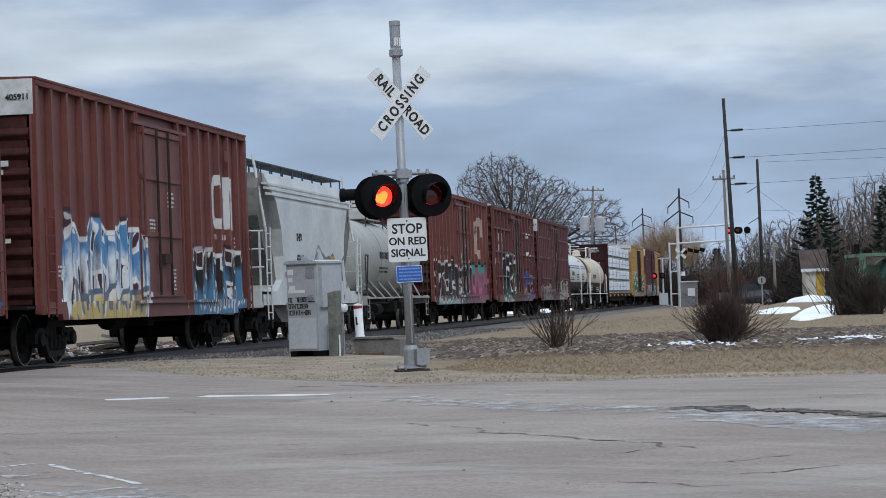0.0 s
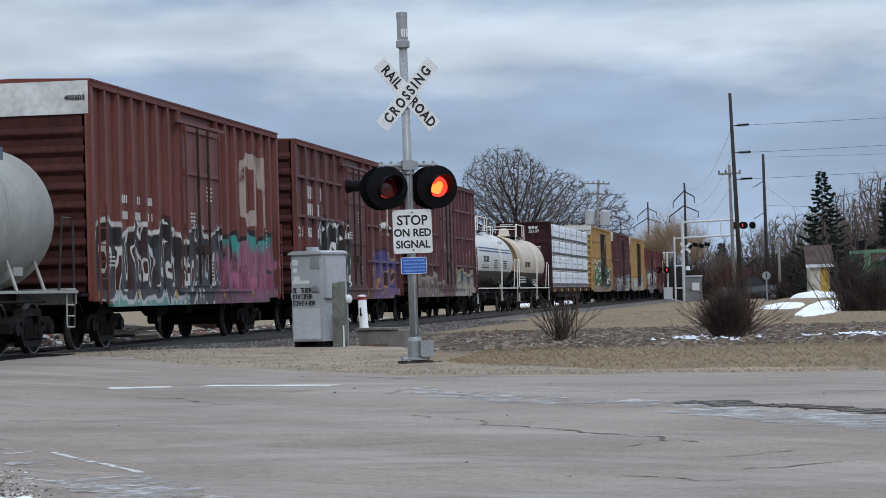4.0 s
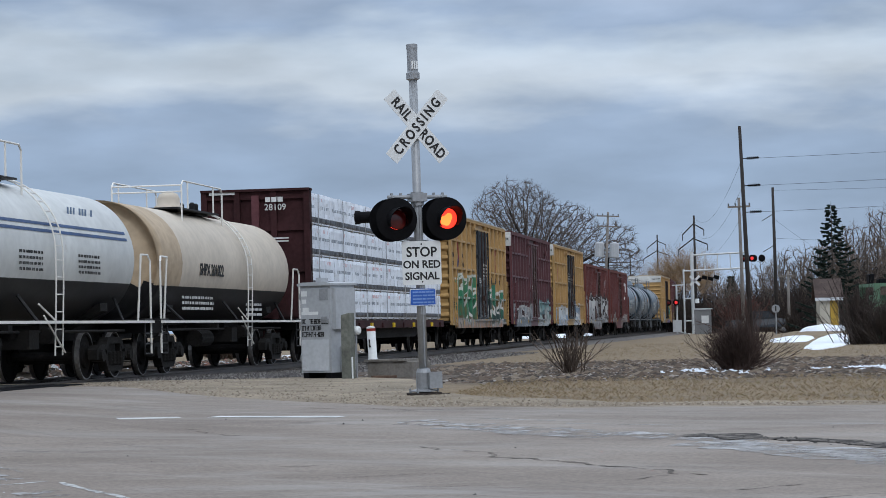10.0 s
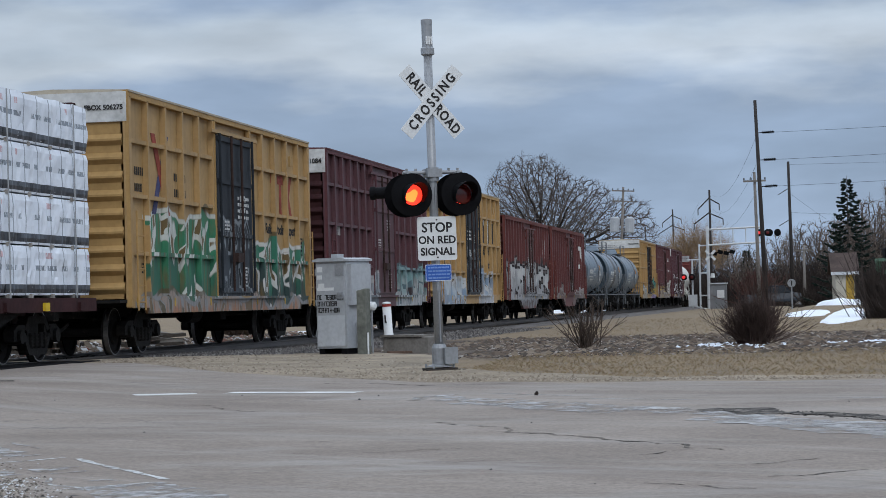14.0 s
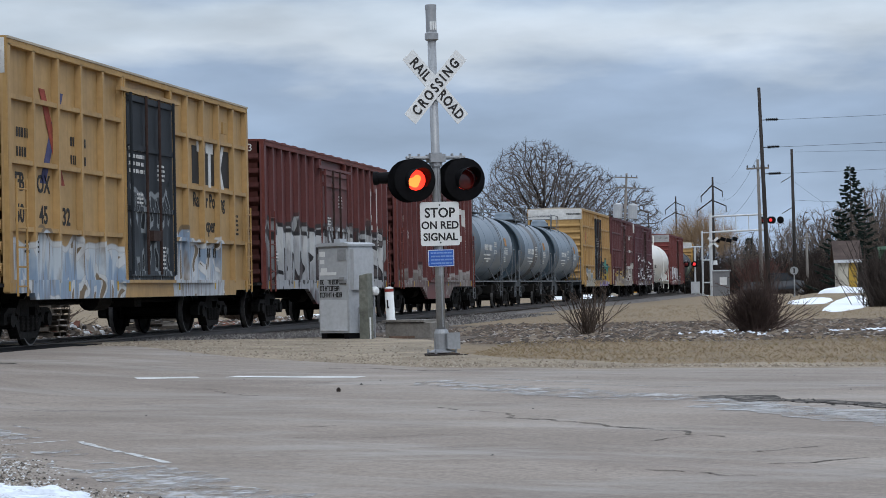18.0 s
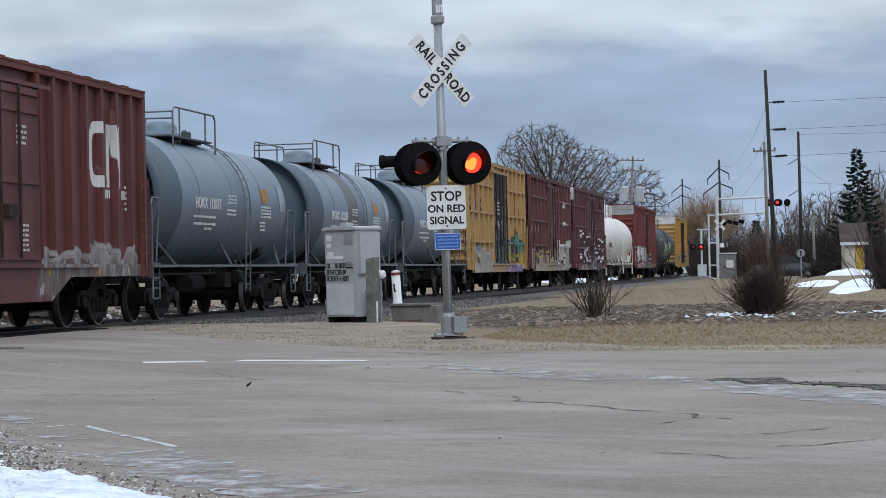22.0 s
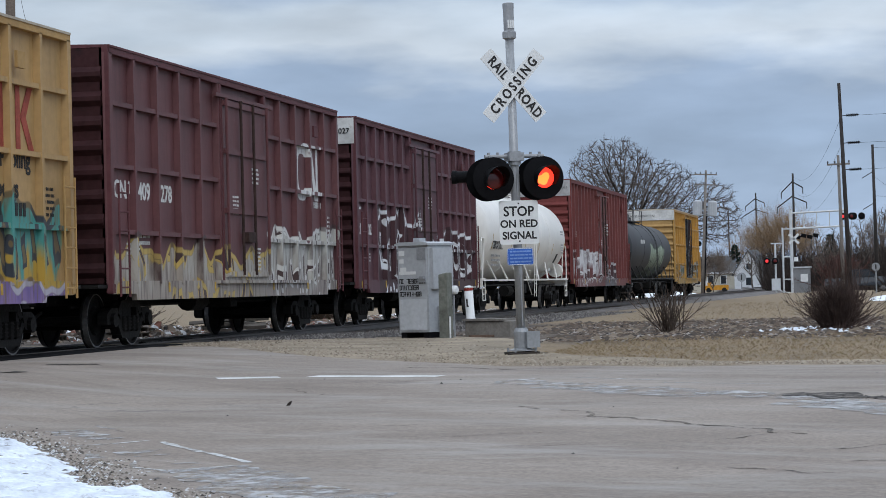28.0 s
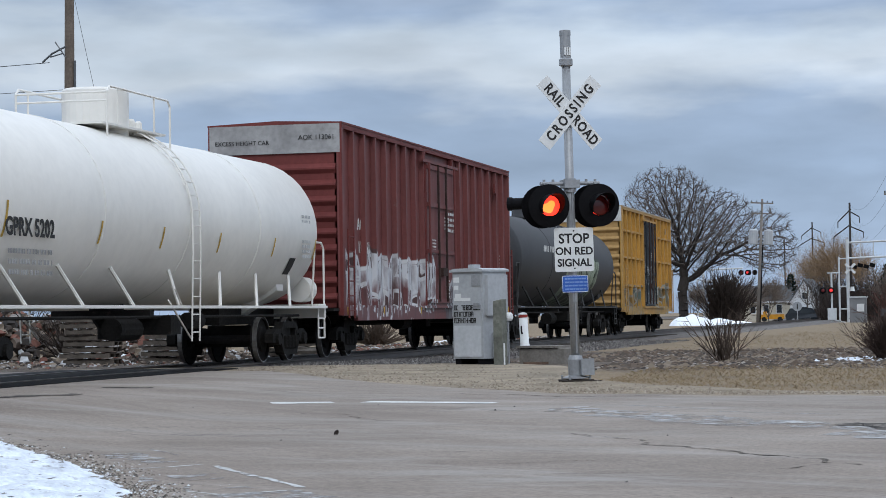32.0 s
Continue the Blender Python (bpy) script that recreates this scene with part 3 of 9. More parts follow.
def graffiti(name, base, blocks, rough=0.55, streaks=0.34, worn=(0.2, 0.16, 0.14), badge=None):
    """Car paint with rust streaks and sprayed lettering. blocks: (y0, y1, z0, z1, fill, second, outline, letter width).
    badge: (y, z, scale, colour), plain ribbon shapes in place of a line's mark, sprayed over posts and panels alike."""
    m = mat(name, base, rough, 0, 0.13, 0.8, 9, 0.08, worn, -0.03)
    nt = m.node_tree
    bsdf = nt.nodes["Principled BSDF"]
    bsdf.inputs["Specular IOR Level"].default_value = 0.36
    colour = bsdf.inputs["Base Color"].links[0].from_socket
    co = nt.nodes.new("ShaderNodeTexCoord")

    def math_node(op, a, b, c=None):
        n = nt.nodes.new("ShaderNodeMath")
        n.operation = op
        n.use_clamp = False
        for i, v in enumerate((a, b, c)):
            if v is None:
                continue
            if isinstance(v, (int, float)):
                n.inputs[i].default_value = v
            else:
                link(nt, v, n.inputs[i])
        return n.outputs[0]

    def noise_of(vec, scale, detail=4.0):
        n = nt.nodes.new("ShaderNodeTexNoise")
        n.inputs["Scale"].default_value, n.inputs["Detail"].default_value = scale, detail
        link(nt, vec, n.inputs["Vector"])
        return n.outputs["Fac"]

    def mapped(scale, loc=(0, 0, 0)):
        mp = nt.nodes.new("ShaderNodeMapping")
        mp.inputs["Scale"].default_value, mp.inputs["Location"].default_value = scale, loc
        link(nt, co.outputs["Object"], mp.inputs[0])
        return mp.outputs[0]

    def blend(fac, a, b):
        n = nt.nodes.new("ShaderNodeMix")
        n.data_type = "RGBA"
        link(nt, fac, n.inputs[0])
        for v, s in ((a, n.inputs[6]), (b, n.inputs[7])):
            if isinstance(v, tuple):
                s.default_value = (*v, 1)
            else:
                link(nt, v, s)
        return n.outputs[2]

    def step(v, lo, hi):
        r = nt.nodes.new("ShaderNodeMapRange")
        r.clamp = True
        r.inputs[1].default_value, r.inputs[2].default_value = lo, hi
        link(nt, v, r.inputs[0])
        return r.outputs[0]

    # rain streaks running down
    st = step(noise_of(mapped((1, 5.0, 0.16)), 1.6, 6), 0.5, 0.75)
    colour = blend(math_node("MULTIPLY", st, streaks), colour, tuple(c * 0.45 for c in base))
    st2 = step(noise_of(mapped((1, 3.0, 0.2), (4, 2, 1)), 2.1, 6), 0.56, 0.8)
    colour = blend(math_node("MULTIPLY", st2, streaks * 0.8), colour, tuple(min(1, c * 1.25 + 0.05) for c in base))
    sep = nt.nodes.new("ShaderNodeSeparateXYZ")
    link(nt, co.outputs["Object"], sep.inputs[0])
    for k, (y0, y1, z0, z1, fill, second, outline, width) in enumerate(blocks):
        seed = (k * 7.3 + len(name), k * 3.1, 0)
        # uneven humped top, ragged foot
        hump = noise_of(mapped((0, 0.55 / width, 0), seed), 1.0, 1)
        top = math_node("MULTIPLY_ADD", hump, 1.5, math_node("ADD", sep.outputs["Z"], -0.6))
        foot = math_node("MULTIPLY_ADD", noise_of(mapped((0, 2.2, 0.2), seed), 1.6, 3), 0.7, math_node("ADD", sep.outputs["Z"], -0.35))
        side = math_node("ADD", sep.outputs["Y"], math_node("MULTIPLY_ADD", noise_of(mapped((1, 0.4, 1.0), seed), 1.3, 2), 0.8, -0.4))
        flank = math_node("MULTIPLY", step(side, y0, y0 + 0.03), step(math_node("MULTIPLY", side, -1.0), -y1, -y1 + 0.03))
        inside = math_node("MULTIPLY", math_node("MULTIPLY", step(foot, z0 - 0.2, z0 - 0.12), step(math_node("MULTIPLY", top, -1.0), -z1, -z1 + 0.03)), flank)
        core = math_node("MULTIPLY", step(math_node("MULTIPLY", top, -1.0), -z1 + 0.1, -z1 + 0.13), inside)
        # letters: bent upright strokes joined by bars, drawn with contour lines
        u = math_node("MULTIPLY_ADD", noise_of(mapped((1, 0.55, 0.7), seed), 1.6, 1), 2.0 * width, sep.outputs["Y"])
        wave = math_node("ABSOLUTE", math_node("SINE", math_node("MULTIPLY", u, math.pi / (width * 0.78)), None), None)
        v = math_node("MULTIPLY_ADD", noise_of(mapped((1, 0.9, 0.5), (k + 9.0, 1, 2)), 1.4, 1), 2.6 * width, sep.outputs["Z"])
        bar = math_node("ABSOLUTE", math_node("SINE", math_node("MULTIPLY", v, math.pi / (width * 2.1)), None), None)
        shape = math_node("MAXIMUM", wave, math_node("MULTIPLY", bar, 0.82))
        body = step(shape, 0.64, 0.68)
        line = math_node("MULTIPLY", step(shape, 0.42, 0.46), math_node("SUBTRACT", 1.0, body))
        # paint: fades down the letters, with strokes of the second colour
        fade = math_node("MULTIPLY_ADD", noise_of(mapped((1, 2.4, 0.5), seed), 1.8, 4), 1.5, math_node("MULTIPLY_ADD", sep.outputs["Z"], -0.75 / (z1 - z0), 0.75 * z0 / (z1 - z0) + 0.08))
        paint = blend(step(fade, 0.38, 0.62), fill, second)
        thin = step(noise_of(mapped((1, 3.5, 0.35), (seed[0], 5, 3)), 3.0, 5), 0.28, 0.5)
        gap = tuple(0.22 * a + 0.06 * b for a, b in zip(base, fill))
        colour = blend(math_node("MULTIPLY", inside, 0.82), colour, gap)
        colour = blend(math_node("MULTIPLY", math_node("MULTIPLY", body, core), math_node("MULTIPLY", thin, 0.94)), colour, paint)
        edge = math_node("MULTIPLY", math_node("SUBTRACT", inside, core), step(hump, 0.4, 0.44))
        strokes = math_node("MAXIMUM", math_node("MULTIPLY", line, core), edge)
        colour = blend(math_node("MULTIPLY", strokes, math_node("MULTIPLY_ADD", thin, 0.5, 0.42)), colour, outline)
    if badge:
        by, bz, k, white = badge
        u = math_node("MULTIPLY", math_node("SUBTRACT", sep.outputs["Y"], by), 1.0 / k)
        v = math_node("MULTIPLY", math_node("SUBTRACT", sep.outputs["Z"], bz), 1.0 / k)

        def bar_of(w, a, b):
            return math_node("MULTIPLY", step(w, a - 0.01, a + 0.01), math_node("SUBTRACT", 1.0, step(w, b - 0.01, b + 0.01)))

        p4_ = math_node("POWER", math_node("ABSOLUTE", math_node("DIVIDE", math_node("ADD", u, 0.48), 0.48), None), 3.4)
        q4_ = math_node("POWER", math_node("ABSOLUTE", math_node("DIVIDE", v, 0.66), None), 3.4)
        ring = bar_of(math_node("ADD", p4_, q4_), 0.22, 1.0)
        mouth = math_node("MULTIPLY", step(u, -0.30, -0.28), bar_of(v, -0.36, 0.36))
        hook = math_node("MULTIPLY", ring, math_node("SUBTRACT", 1.0, mouth))
        tall = bar_of(v, -0.64, 0.64)
        slant = bar_of(math_node("MULTIPLY_ADD", v, 0.36, u), 0.42, 0.68)
        posts_ = math_node("MAXIMUM", bar_of(u, 0.10, 0.29), bar_of(u, 0.80, 0.99))
        shape = math_node("MAXIMUM", hook, math_node("MULTIPLY", tall, math_node("MAXIMUM", posts_, slant)))
        scuff = step(noise_of(mapped((1, 2.5, 1.2), (3, 8, 1)), 3.0, 6), 0.26, 0.42)
        colour = blend(math_node("MULTIPLY", shape, math_node("MULTIPLY", scuff, 0.95)), colour, white)
    link(nt, colour, bsdf.inputs["Base Color"])
    return m


def bars(car, m, lines, material, name="stencil"):
    """Unreadable small print: rows of plain bars. lines: (x, y, width, height) in the pose m."""
    bm = bmesh.new()
    for x, y, w, h in lines:
        v = box(bm, x - w / 2, x + w / 2, y - h / 2, y + h / 2, 0, 0.004)
        for p in v:
            p.co = m @ p.co
    ob = part(name, bm, material, car)
    ob["kind"] = "stuff"
    return ob


END_WHITE = mat("end_white", (0.55, 0.55, 0.53), 0.7, 0, 0.2, 1.5, 9, 0.1, (0.3, 0.26, 0.22), 0.0)
STENCIL = mat("stencil_white", (0.62, 0.62, 0.60), 0.6, 0, 0.15, 6, 30, 0)
REFLECTOR = mat("yellow_reflector", (0.52, 0.33, 0.05), 0.5, 0, 0.25, 6, 20, 0, (0.2, 0.14, 0.08), 0)
GRIMY_ROD = mat("grimy_door_gear", (0.045, 0.028, 0.024), 0.8, 0, 0.3, 3, 14, 0.2, (0.09, 0.06, 0.05), 0)
# darker oxide and maroon for car ends and the flatcar's deck and bulkheads
END_DARK = mat("dark_oxide_end", (0.062, 0.021, 0.018), 0.75, 0, 0.3, 0.9, 9, 0.15, (0.03, 0.016, 0.014), 0.06)
END_DARK_PLUM = mat("dark_maroon_end", (0.04, 0.015, 0.016), 0.75, 0, 0.3, 0.9, 9, 0.15, (0.022, 0.012, 0.012), 0.06)
BROWN = (0.148, 0.046, 0.037)
PLUM = (0.108, 0.042, 0.046)
brown = mat("oxide_red_paint", BROWN, 0.6, 0, 0.2, 0.7, 9, 0.1, (0.06, 0.03, 0.025), 0)
plum = mat("dark_maroon_paint", PLUM, 0.6, 0, 0.2, 0.7, 9, 0.1, (0.04, 0.02, 0.02), 0)
STENCIL_DARK = mat("stencil_black", (0.03, 0.03, 0.03), 0.6, 0, 0.15, 6, 30, 0)


def boxcar(label, paint, plain, length=15.4, eave=5.05, posts=6, rails=(), door=3.05, door_y=0.0, door_mat=None, white_end=0.0, roof_mat=None, end_paint=None, fish=False, panel=None):
    """A ribbed boxcar. plain: paint without lettering for ends and roof."""
    car = thing("boxcar", label, "railcar", "freight train")
    L, W, z0 = length / 2, 1.50, 1.12
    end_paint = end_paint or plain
    roof_mat = roof_mat or plain
    door_mat = door_mat or paint
    side_x = W - 0.145
    end_paint = END_DARK if end_paint is brown else END_DARK_PLUM if end_paint is plum else end_paint
    d0, d1 = door_y - door / 2, door_y + door / 2
    for s in (1, -1):
        bm = bmesh.new()
        for a, b in ((-L, d0), (d1, L)):
            box(bm, s * side_x - 0.03, s * side_x + 0.03, a, b, z0 - 0.05, eave - 0.05)
        box(bm, s * side_x - 0.03, s * side_x + 0.03, d0, d1, eave - 0.45, eave - 0.05)
        part("side_wall", bm, paint, car)
        # side sill, deeper under the doorway
        bm = bmesh.new()
        lo = z0 - 0.22
        deep = z0 - (0.62 if fish else 0.42)
        if not fish:
            deep = z0 - 0.33
        ramp = 1.0 if fish else 0.05
        ea, eb = (d0 - 0.6, d1 + 0.6) if fish else (-L + 1.2, L - 1.2)
        slab(bm, [(-L, z0), (-L, lo), (ea - ramp, lo), (ea, deep), (eb, deep), (eb + ramp, lo), (L, lo), (L, z0)], "x", s * (W - 0.12), s * (W - 0.02))
        part("side_sill", bm, paint, car)
        bm = bmesh.new()
        box(bm, min(s * (W - 0.14), s * W), max(s * (W - 0.14), s * W), -L, L, eave - 0.14, eave)
        part("top_rail", bm, plain, car)
        # posts
        for a, b in ((-L, d0), (d1, L)):
            n = posts
            for i in range(n + 1):
                y = a + (b - a) * i / n
                w = 0.10 if i in (0, n) else 0.066
                y = min(max(y, a + w / 2), b - w / 2)
                bm = bmesh.new()
                xa, xb = (side_x + 0.03, W) if s > 0 else (-W, -side_x - 0.03)
                face = W - 0.0 if s > 0 else -W
                slab(bm, [(xa if s > 0 else xb, y - w), (face, y - w * 0.72), (face, y + w * 0.72), (xa if s > 0 else xb, y + w)], "z", z0 - 0.05, eave - 0.12)
                part("side_post", bm, paint, car)
            for z in rails:
                bm = bmesh.new()
                box(bm, min(s * (side_x + 0.03), s * (W - 0.02)), max(s * (side_x + 0.03), s * (W - 0.02)), a, b, z - 0.04, z + 0.04)
                part("side_rail", bm, paint, car)
        # sliding plug door with its frames, rods and lock
        bm = bmesh.new()
        xo = s * (W + 0.03)
        box(bm, min(s * side_x, xo), max(s * side_x, xo), d0 + 0.04, d1 - 0.04, z0 - 0.03, eave - 0.42)
        dr = part("door", bm, door_mat, car)
        for z in (z0 + 0.12, z0 + 1.35, z0 + 2.5, eave - 0.5):
            bm = bmesh.new()
            box(bm, min(xo, xo + s * 0.045), max(xo, xo + s * 0.045), d0 + 0.06, d1 - 0.06, z - 0.05, z + 0.05)
            part("door_rib", bm, door_mat, dr)
        for k, y in enumerate((d0 + 0.12, d0 + door * 0.36, d1 - door * 0.36, d1 - 0.12)):
            bm = bmesh.new()
            rod(bm, (xo + s * 0.06, y, z0 + 0.1), (xo + s * 0.06, y, eave - 0.4), 0.03, seg=6)
            part("lock_rod", bm, door_mat if k in (0, 3) else GRIMY_ROD, dr)
        bm = bmesh.new()
        box(bm, min(xo, xo + s * 0.12), max(xo, xo + s * 0.12), d0 + door * 0.42, d0 + door * 0.58, z0 + 0.75, z0 + 0.95)
        part("lock_box", bm, GRIMY_ROD, dr)
        for k in (-1, 1):
            bm = bmesh.new()
            y = (d0, d1)[k > 0]
            box(bm, min(s * (W - 0.1), s * (W + 0.015)), max(s * (W - 0.1), s * (W + 0.015)), y - 0.05, y + 0.04, z0 - 0.05, eave - 0.14)
            part("door_post", bm, plain, car)
        for y0, y1, za, zb, xx in ((d0 - 0.4, d1 + (door if d1 + door < L else L - d1), z0 - 0.06, z0 + 0.0, 0.05), (d0 - 0.4, d1 + 0.5, eave - 0.4, eave - 0.33, 0.06)):
            bm = bmesh.new()
            box(bm, min(s * (W - 0.02), s * (W + xx)), max(s * (W - 0.02), s * (W + xx)), y0, y1, za, zb)
            part("door_track", bm, paint, car)
        # corner ladders
        for y in (-L + 0.12, L - 0.58):
            ladder_part(car, s * (W + 0.07), y, y + 0.46, 0.85 if s > 0 else 1.0, 2.75, 6, plain)
        bm = bmesh.new()
        box(bm, min(s * W, s * (W + 0.05)), max(s * W, s * (W + 0.05)), L - 2.3, L - 2.0, eave - 0.75, eave - 0.5)
        part("bracket", bm, plain, car)
    for s in (-1, 1):
        bm = bmesh.new()
        y = s * L
        box(bm, -W + 0.06, W - 0.06, min(y, y - s * 0.08), max(y, y - s * 0.08), z0 - 0.1, eave - 0.02)
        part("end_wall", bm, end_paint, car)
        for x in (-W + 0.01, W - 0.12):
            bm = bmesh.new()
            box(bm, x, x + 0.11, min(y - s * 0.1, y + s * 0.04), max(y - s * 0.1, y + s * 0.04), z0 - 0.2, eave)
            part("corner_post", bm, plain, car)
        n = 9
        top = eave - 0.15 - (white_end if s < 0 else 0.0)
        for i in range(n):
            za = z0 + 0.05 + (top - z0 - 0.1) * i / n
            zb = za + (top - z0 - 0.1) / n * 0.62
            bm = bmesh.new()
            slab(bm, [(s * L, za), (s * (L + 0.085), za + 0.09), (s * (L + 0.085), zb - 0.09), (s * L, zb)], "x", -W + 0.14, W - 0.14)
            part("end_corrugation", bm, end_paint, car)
        bm = bmesh.new()
        box(bm, -W + 0.1, W - 0.1, min(y, y + s * 0.5), max(y, y + s * 0.5), 1.0, 1.06)
        part("end_step", bm, TRUCK, car)
        coupler(car, y, s)
    if white_end:
        bm = bmesh.new()
        box(bm, -W + 0.04, W - 0.04, -L - 0.05, -L, eave - 0.1 - white_end, eave - 0.03)
        part("end_panel", bm, panel or END_WHITE, car, "dirty white panel high on the car's end")
    # shallow peaked roof with seams
    bm = bmesh.new()
    slab(bm, [(-W - 0.014, eave + 0.004), (0, eave + 0.06), (W + 0.014, eave + 0.004), (W + 0.014, eave - 0.035), (-W - 0.014, eave - 0.035)], "y", -L - 0.01, L + 0.01)
    part("roof", bm, roof_mat, car)
    n = 14
    for i in range(1, n):
        bm = bmesh.new()
        y = -L + 2 * L * i / n
        e = W - (0.02 if fish else 0.28)
        q = 0.06 * (1 - e / W)
        slab(bm, [(-e, eave + q), (0, eave + 0.065), (e, eave + q), (e, eave + q + 0.03), (0, eave + 0.095), (-e, eave + q + 0.03)], "y", y - (0.16 if fish else 0.04), y + (0.16 if fish else 0.04))
        part("roof_seam", bm, roof_mat, car)
    bm = bmesh.new()
    box(bm, -0.3, 0.3, -L, L, 0.72, 1.02)
    for i in range(9):
        y = -L + 2 * L * (i + 0.5) / 9
        box(bm, -W + 0.12, W - 0.12, y - 0.06, y + 0.06, 0.92, 1.08)
    rod(bm, (0.7, -1.4, 0.75), (0.7, -0.6, 0.75), 0.2, seg=12)
    box(bm, 0.35, 1.0, 0.5, 0.95, 0.6, 0.95)
    pipe(bm, [(0.55, -L + 0.4, 0.7), (0.55, L - 0.4, 0.7)], 0.03)
    box(bm, -W + 0.1, W - 0.1, -L, L, 1.0, 1.08)
    part("underframe", bm, TRUCK, car)
    for s in (-1, 1):
        truck(car, s * (L - 1.85))
    # small stencilled notes and reflector strips on the side that is seen
    pale = STENCIL if paint is not None and plain is not ochre else STENCIL_DARK
    side_print(car, door_y + door * 0.22, 3.35, 4, 0.5, 0.045, x=W + 0.034, seed=1)
    side_print(car, door_y - door * 0.24, 2.75, 5, 0.42, 0.04, x=W + 0.034, seed=2)
    side_print(car, door_y + door * 0.24, 1.75, 6, 0.4, 0.04, x=W + 0.034, seed=3)
    side_print(car, -L + 1.3, 1.75, 3, 0.7, 0.04, pale, seed=4)
    side_print(car, L - 0.8, 2.55, 5, 0.5, 0.05, pale, seed=5)
    for y in (-L + 0.35, -L * 0.62, d0 - 0.5, d1 + 0.5, L * 0.62, L - 0.3):
        bm = bmesh.new()
        box(bm, W - 0.019, W - 0.012, y - 0.04, y + 0.04, z0 - 0.2, z0 - 0.03)
        part("reflector", bm, REFLECTOR, car, "yellow reflector strip")
    return car



def tank_shell(bm, length, r, zc, seg=40, split=None, bands=()):
    """Cylinder with dished ends along y. split: faces lower than this height take material 1. bands: (y0, y1, material)."""
    head = r * 0.40
    ys = [(-length / 2 + head * (1 - math.cos(a)), max(0.02, r * math.sin(a))) for a in [math.pi / 2 * i / 7 for i in range(8)]]
    cuts = sorted({-length / 2 + head, length / 2 - head, *[b for band in bands for b in band[:2]], *[length * k / 12 - length / 2 for k in range(3, 10)]})
    prof = ys[:-1] + [(c, r) for c in cuts] + [(-y, q) for y, q in reversed(ys[:-1])]
    ang = [math.pi * 2 * i / seg for i in range(seg)]
    if split is not None:
        a = math.asin((split - zc) / r)
        ang = sorted(set([x for x in ang if min(abs(x - (a % (2 * math.pi))), abs(x - (math.pi - a))) > 0.09] + [a % (2 * math.pi), math.pi - a]))
    rings = [[bm.verts.new((q * math.cos(a), y, zc + q * math.sin(a))) for a in ang] for y, q in prof]
    n = len(ang)
    for (y0, _), (y1, _), p, q in zip(prof[:-1], prof[1:], rings[:-1], rings[1:]):
        for i in range(n):
            f = bm.faces.new((p[(i + 1) % n], p[i], q[i], q[(i + 1) % n]))
            f.smooth = True
            zm = sum(v.co.z for v in f.verts) / 4
            if split is not None and zm < split:
                f.material_index = 1
            ym = (y0 + y1) / 2
            for a, b, mi in bands:
                if a <= ym <= b and f.material_index == 0:
                    f.material_index = mi
    bm.faces.new(rings[0])
    bm.faces.new(rings[-1][::-1])


def shell_strip(bm, r, zc, y0, y1, a0, a1, lift=0.008, seg=4, mi=0):
    """A curved patch on a tank: angles in degrees above the side facing +x."""
    rows = []
    for i in range(seg + 1):
        a = radians(a0 + (a1 - a0) * i / seg)
        rows.append([bm.verts.new(((r + lift) * math.cos(a), y, zc + (r + lift) * math.sin(a))) for y in (y0, y1)])
    for p, q in zip(rows[:-1], rows[1:]):
        bm.faces.new((p[0], p[1], q[1], q[0])).material_index = mi


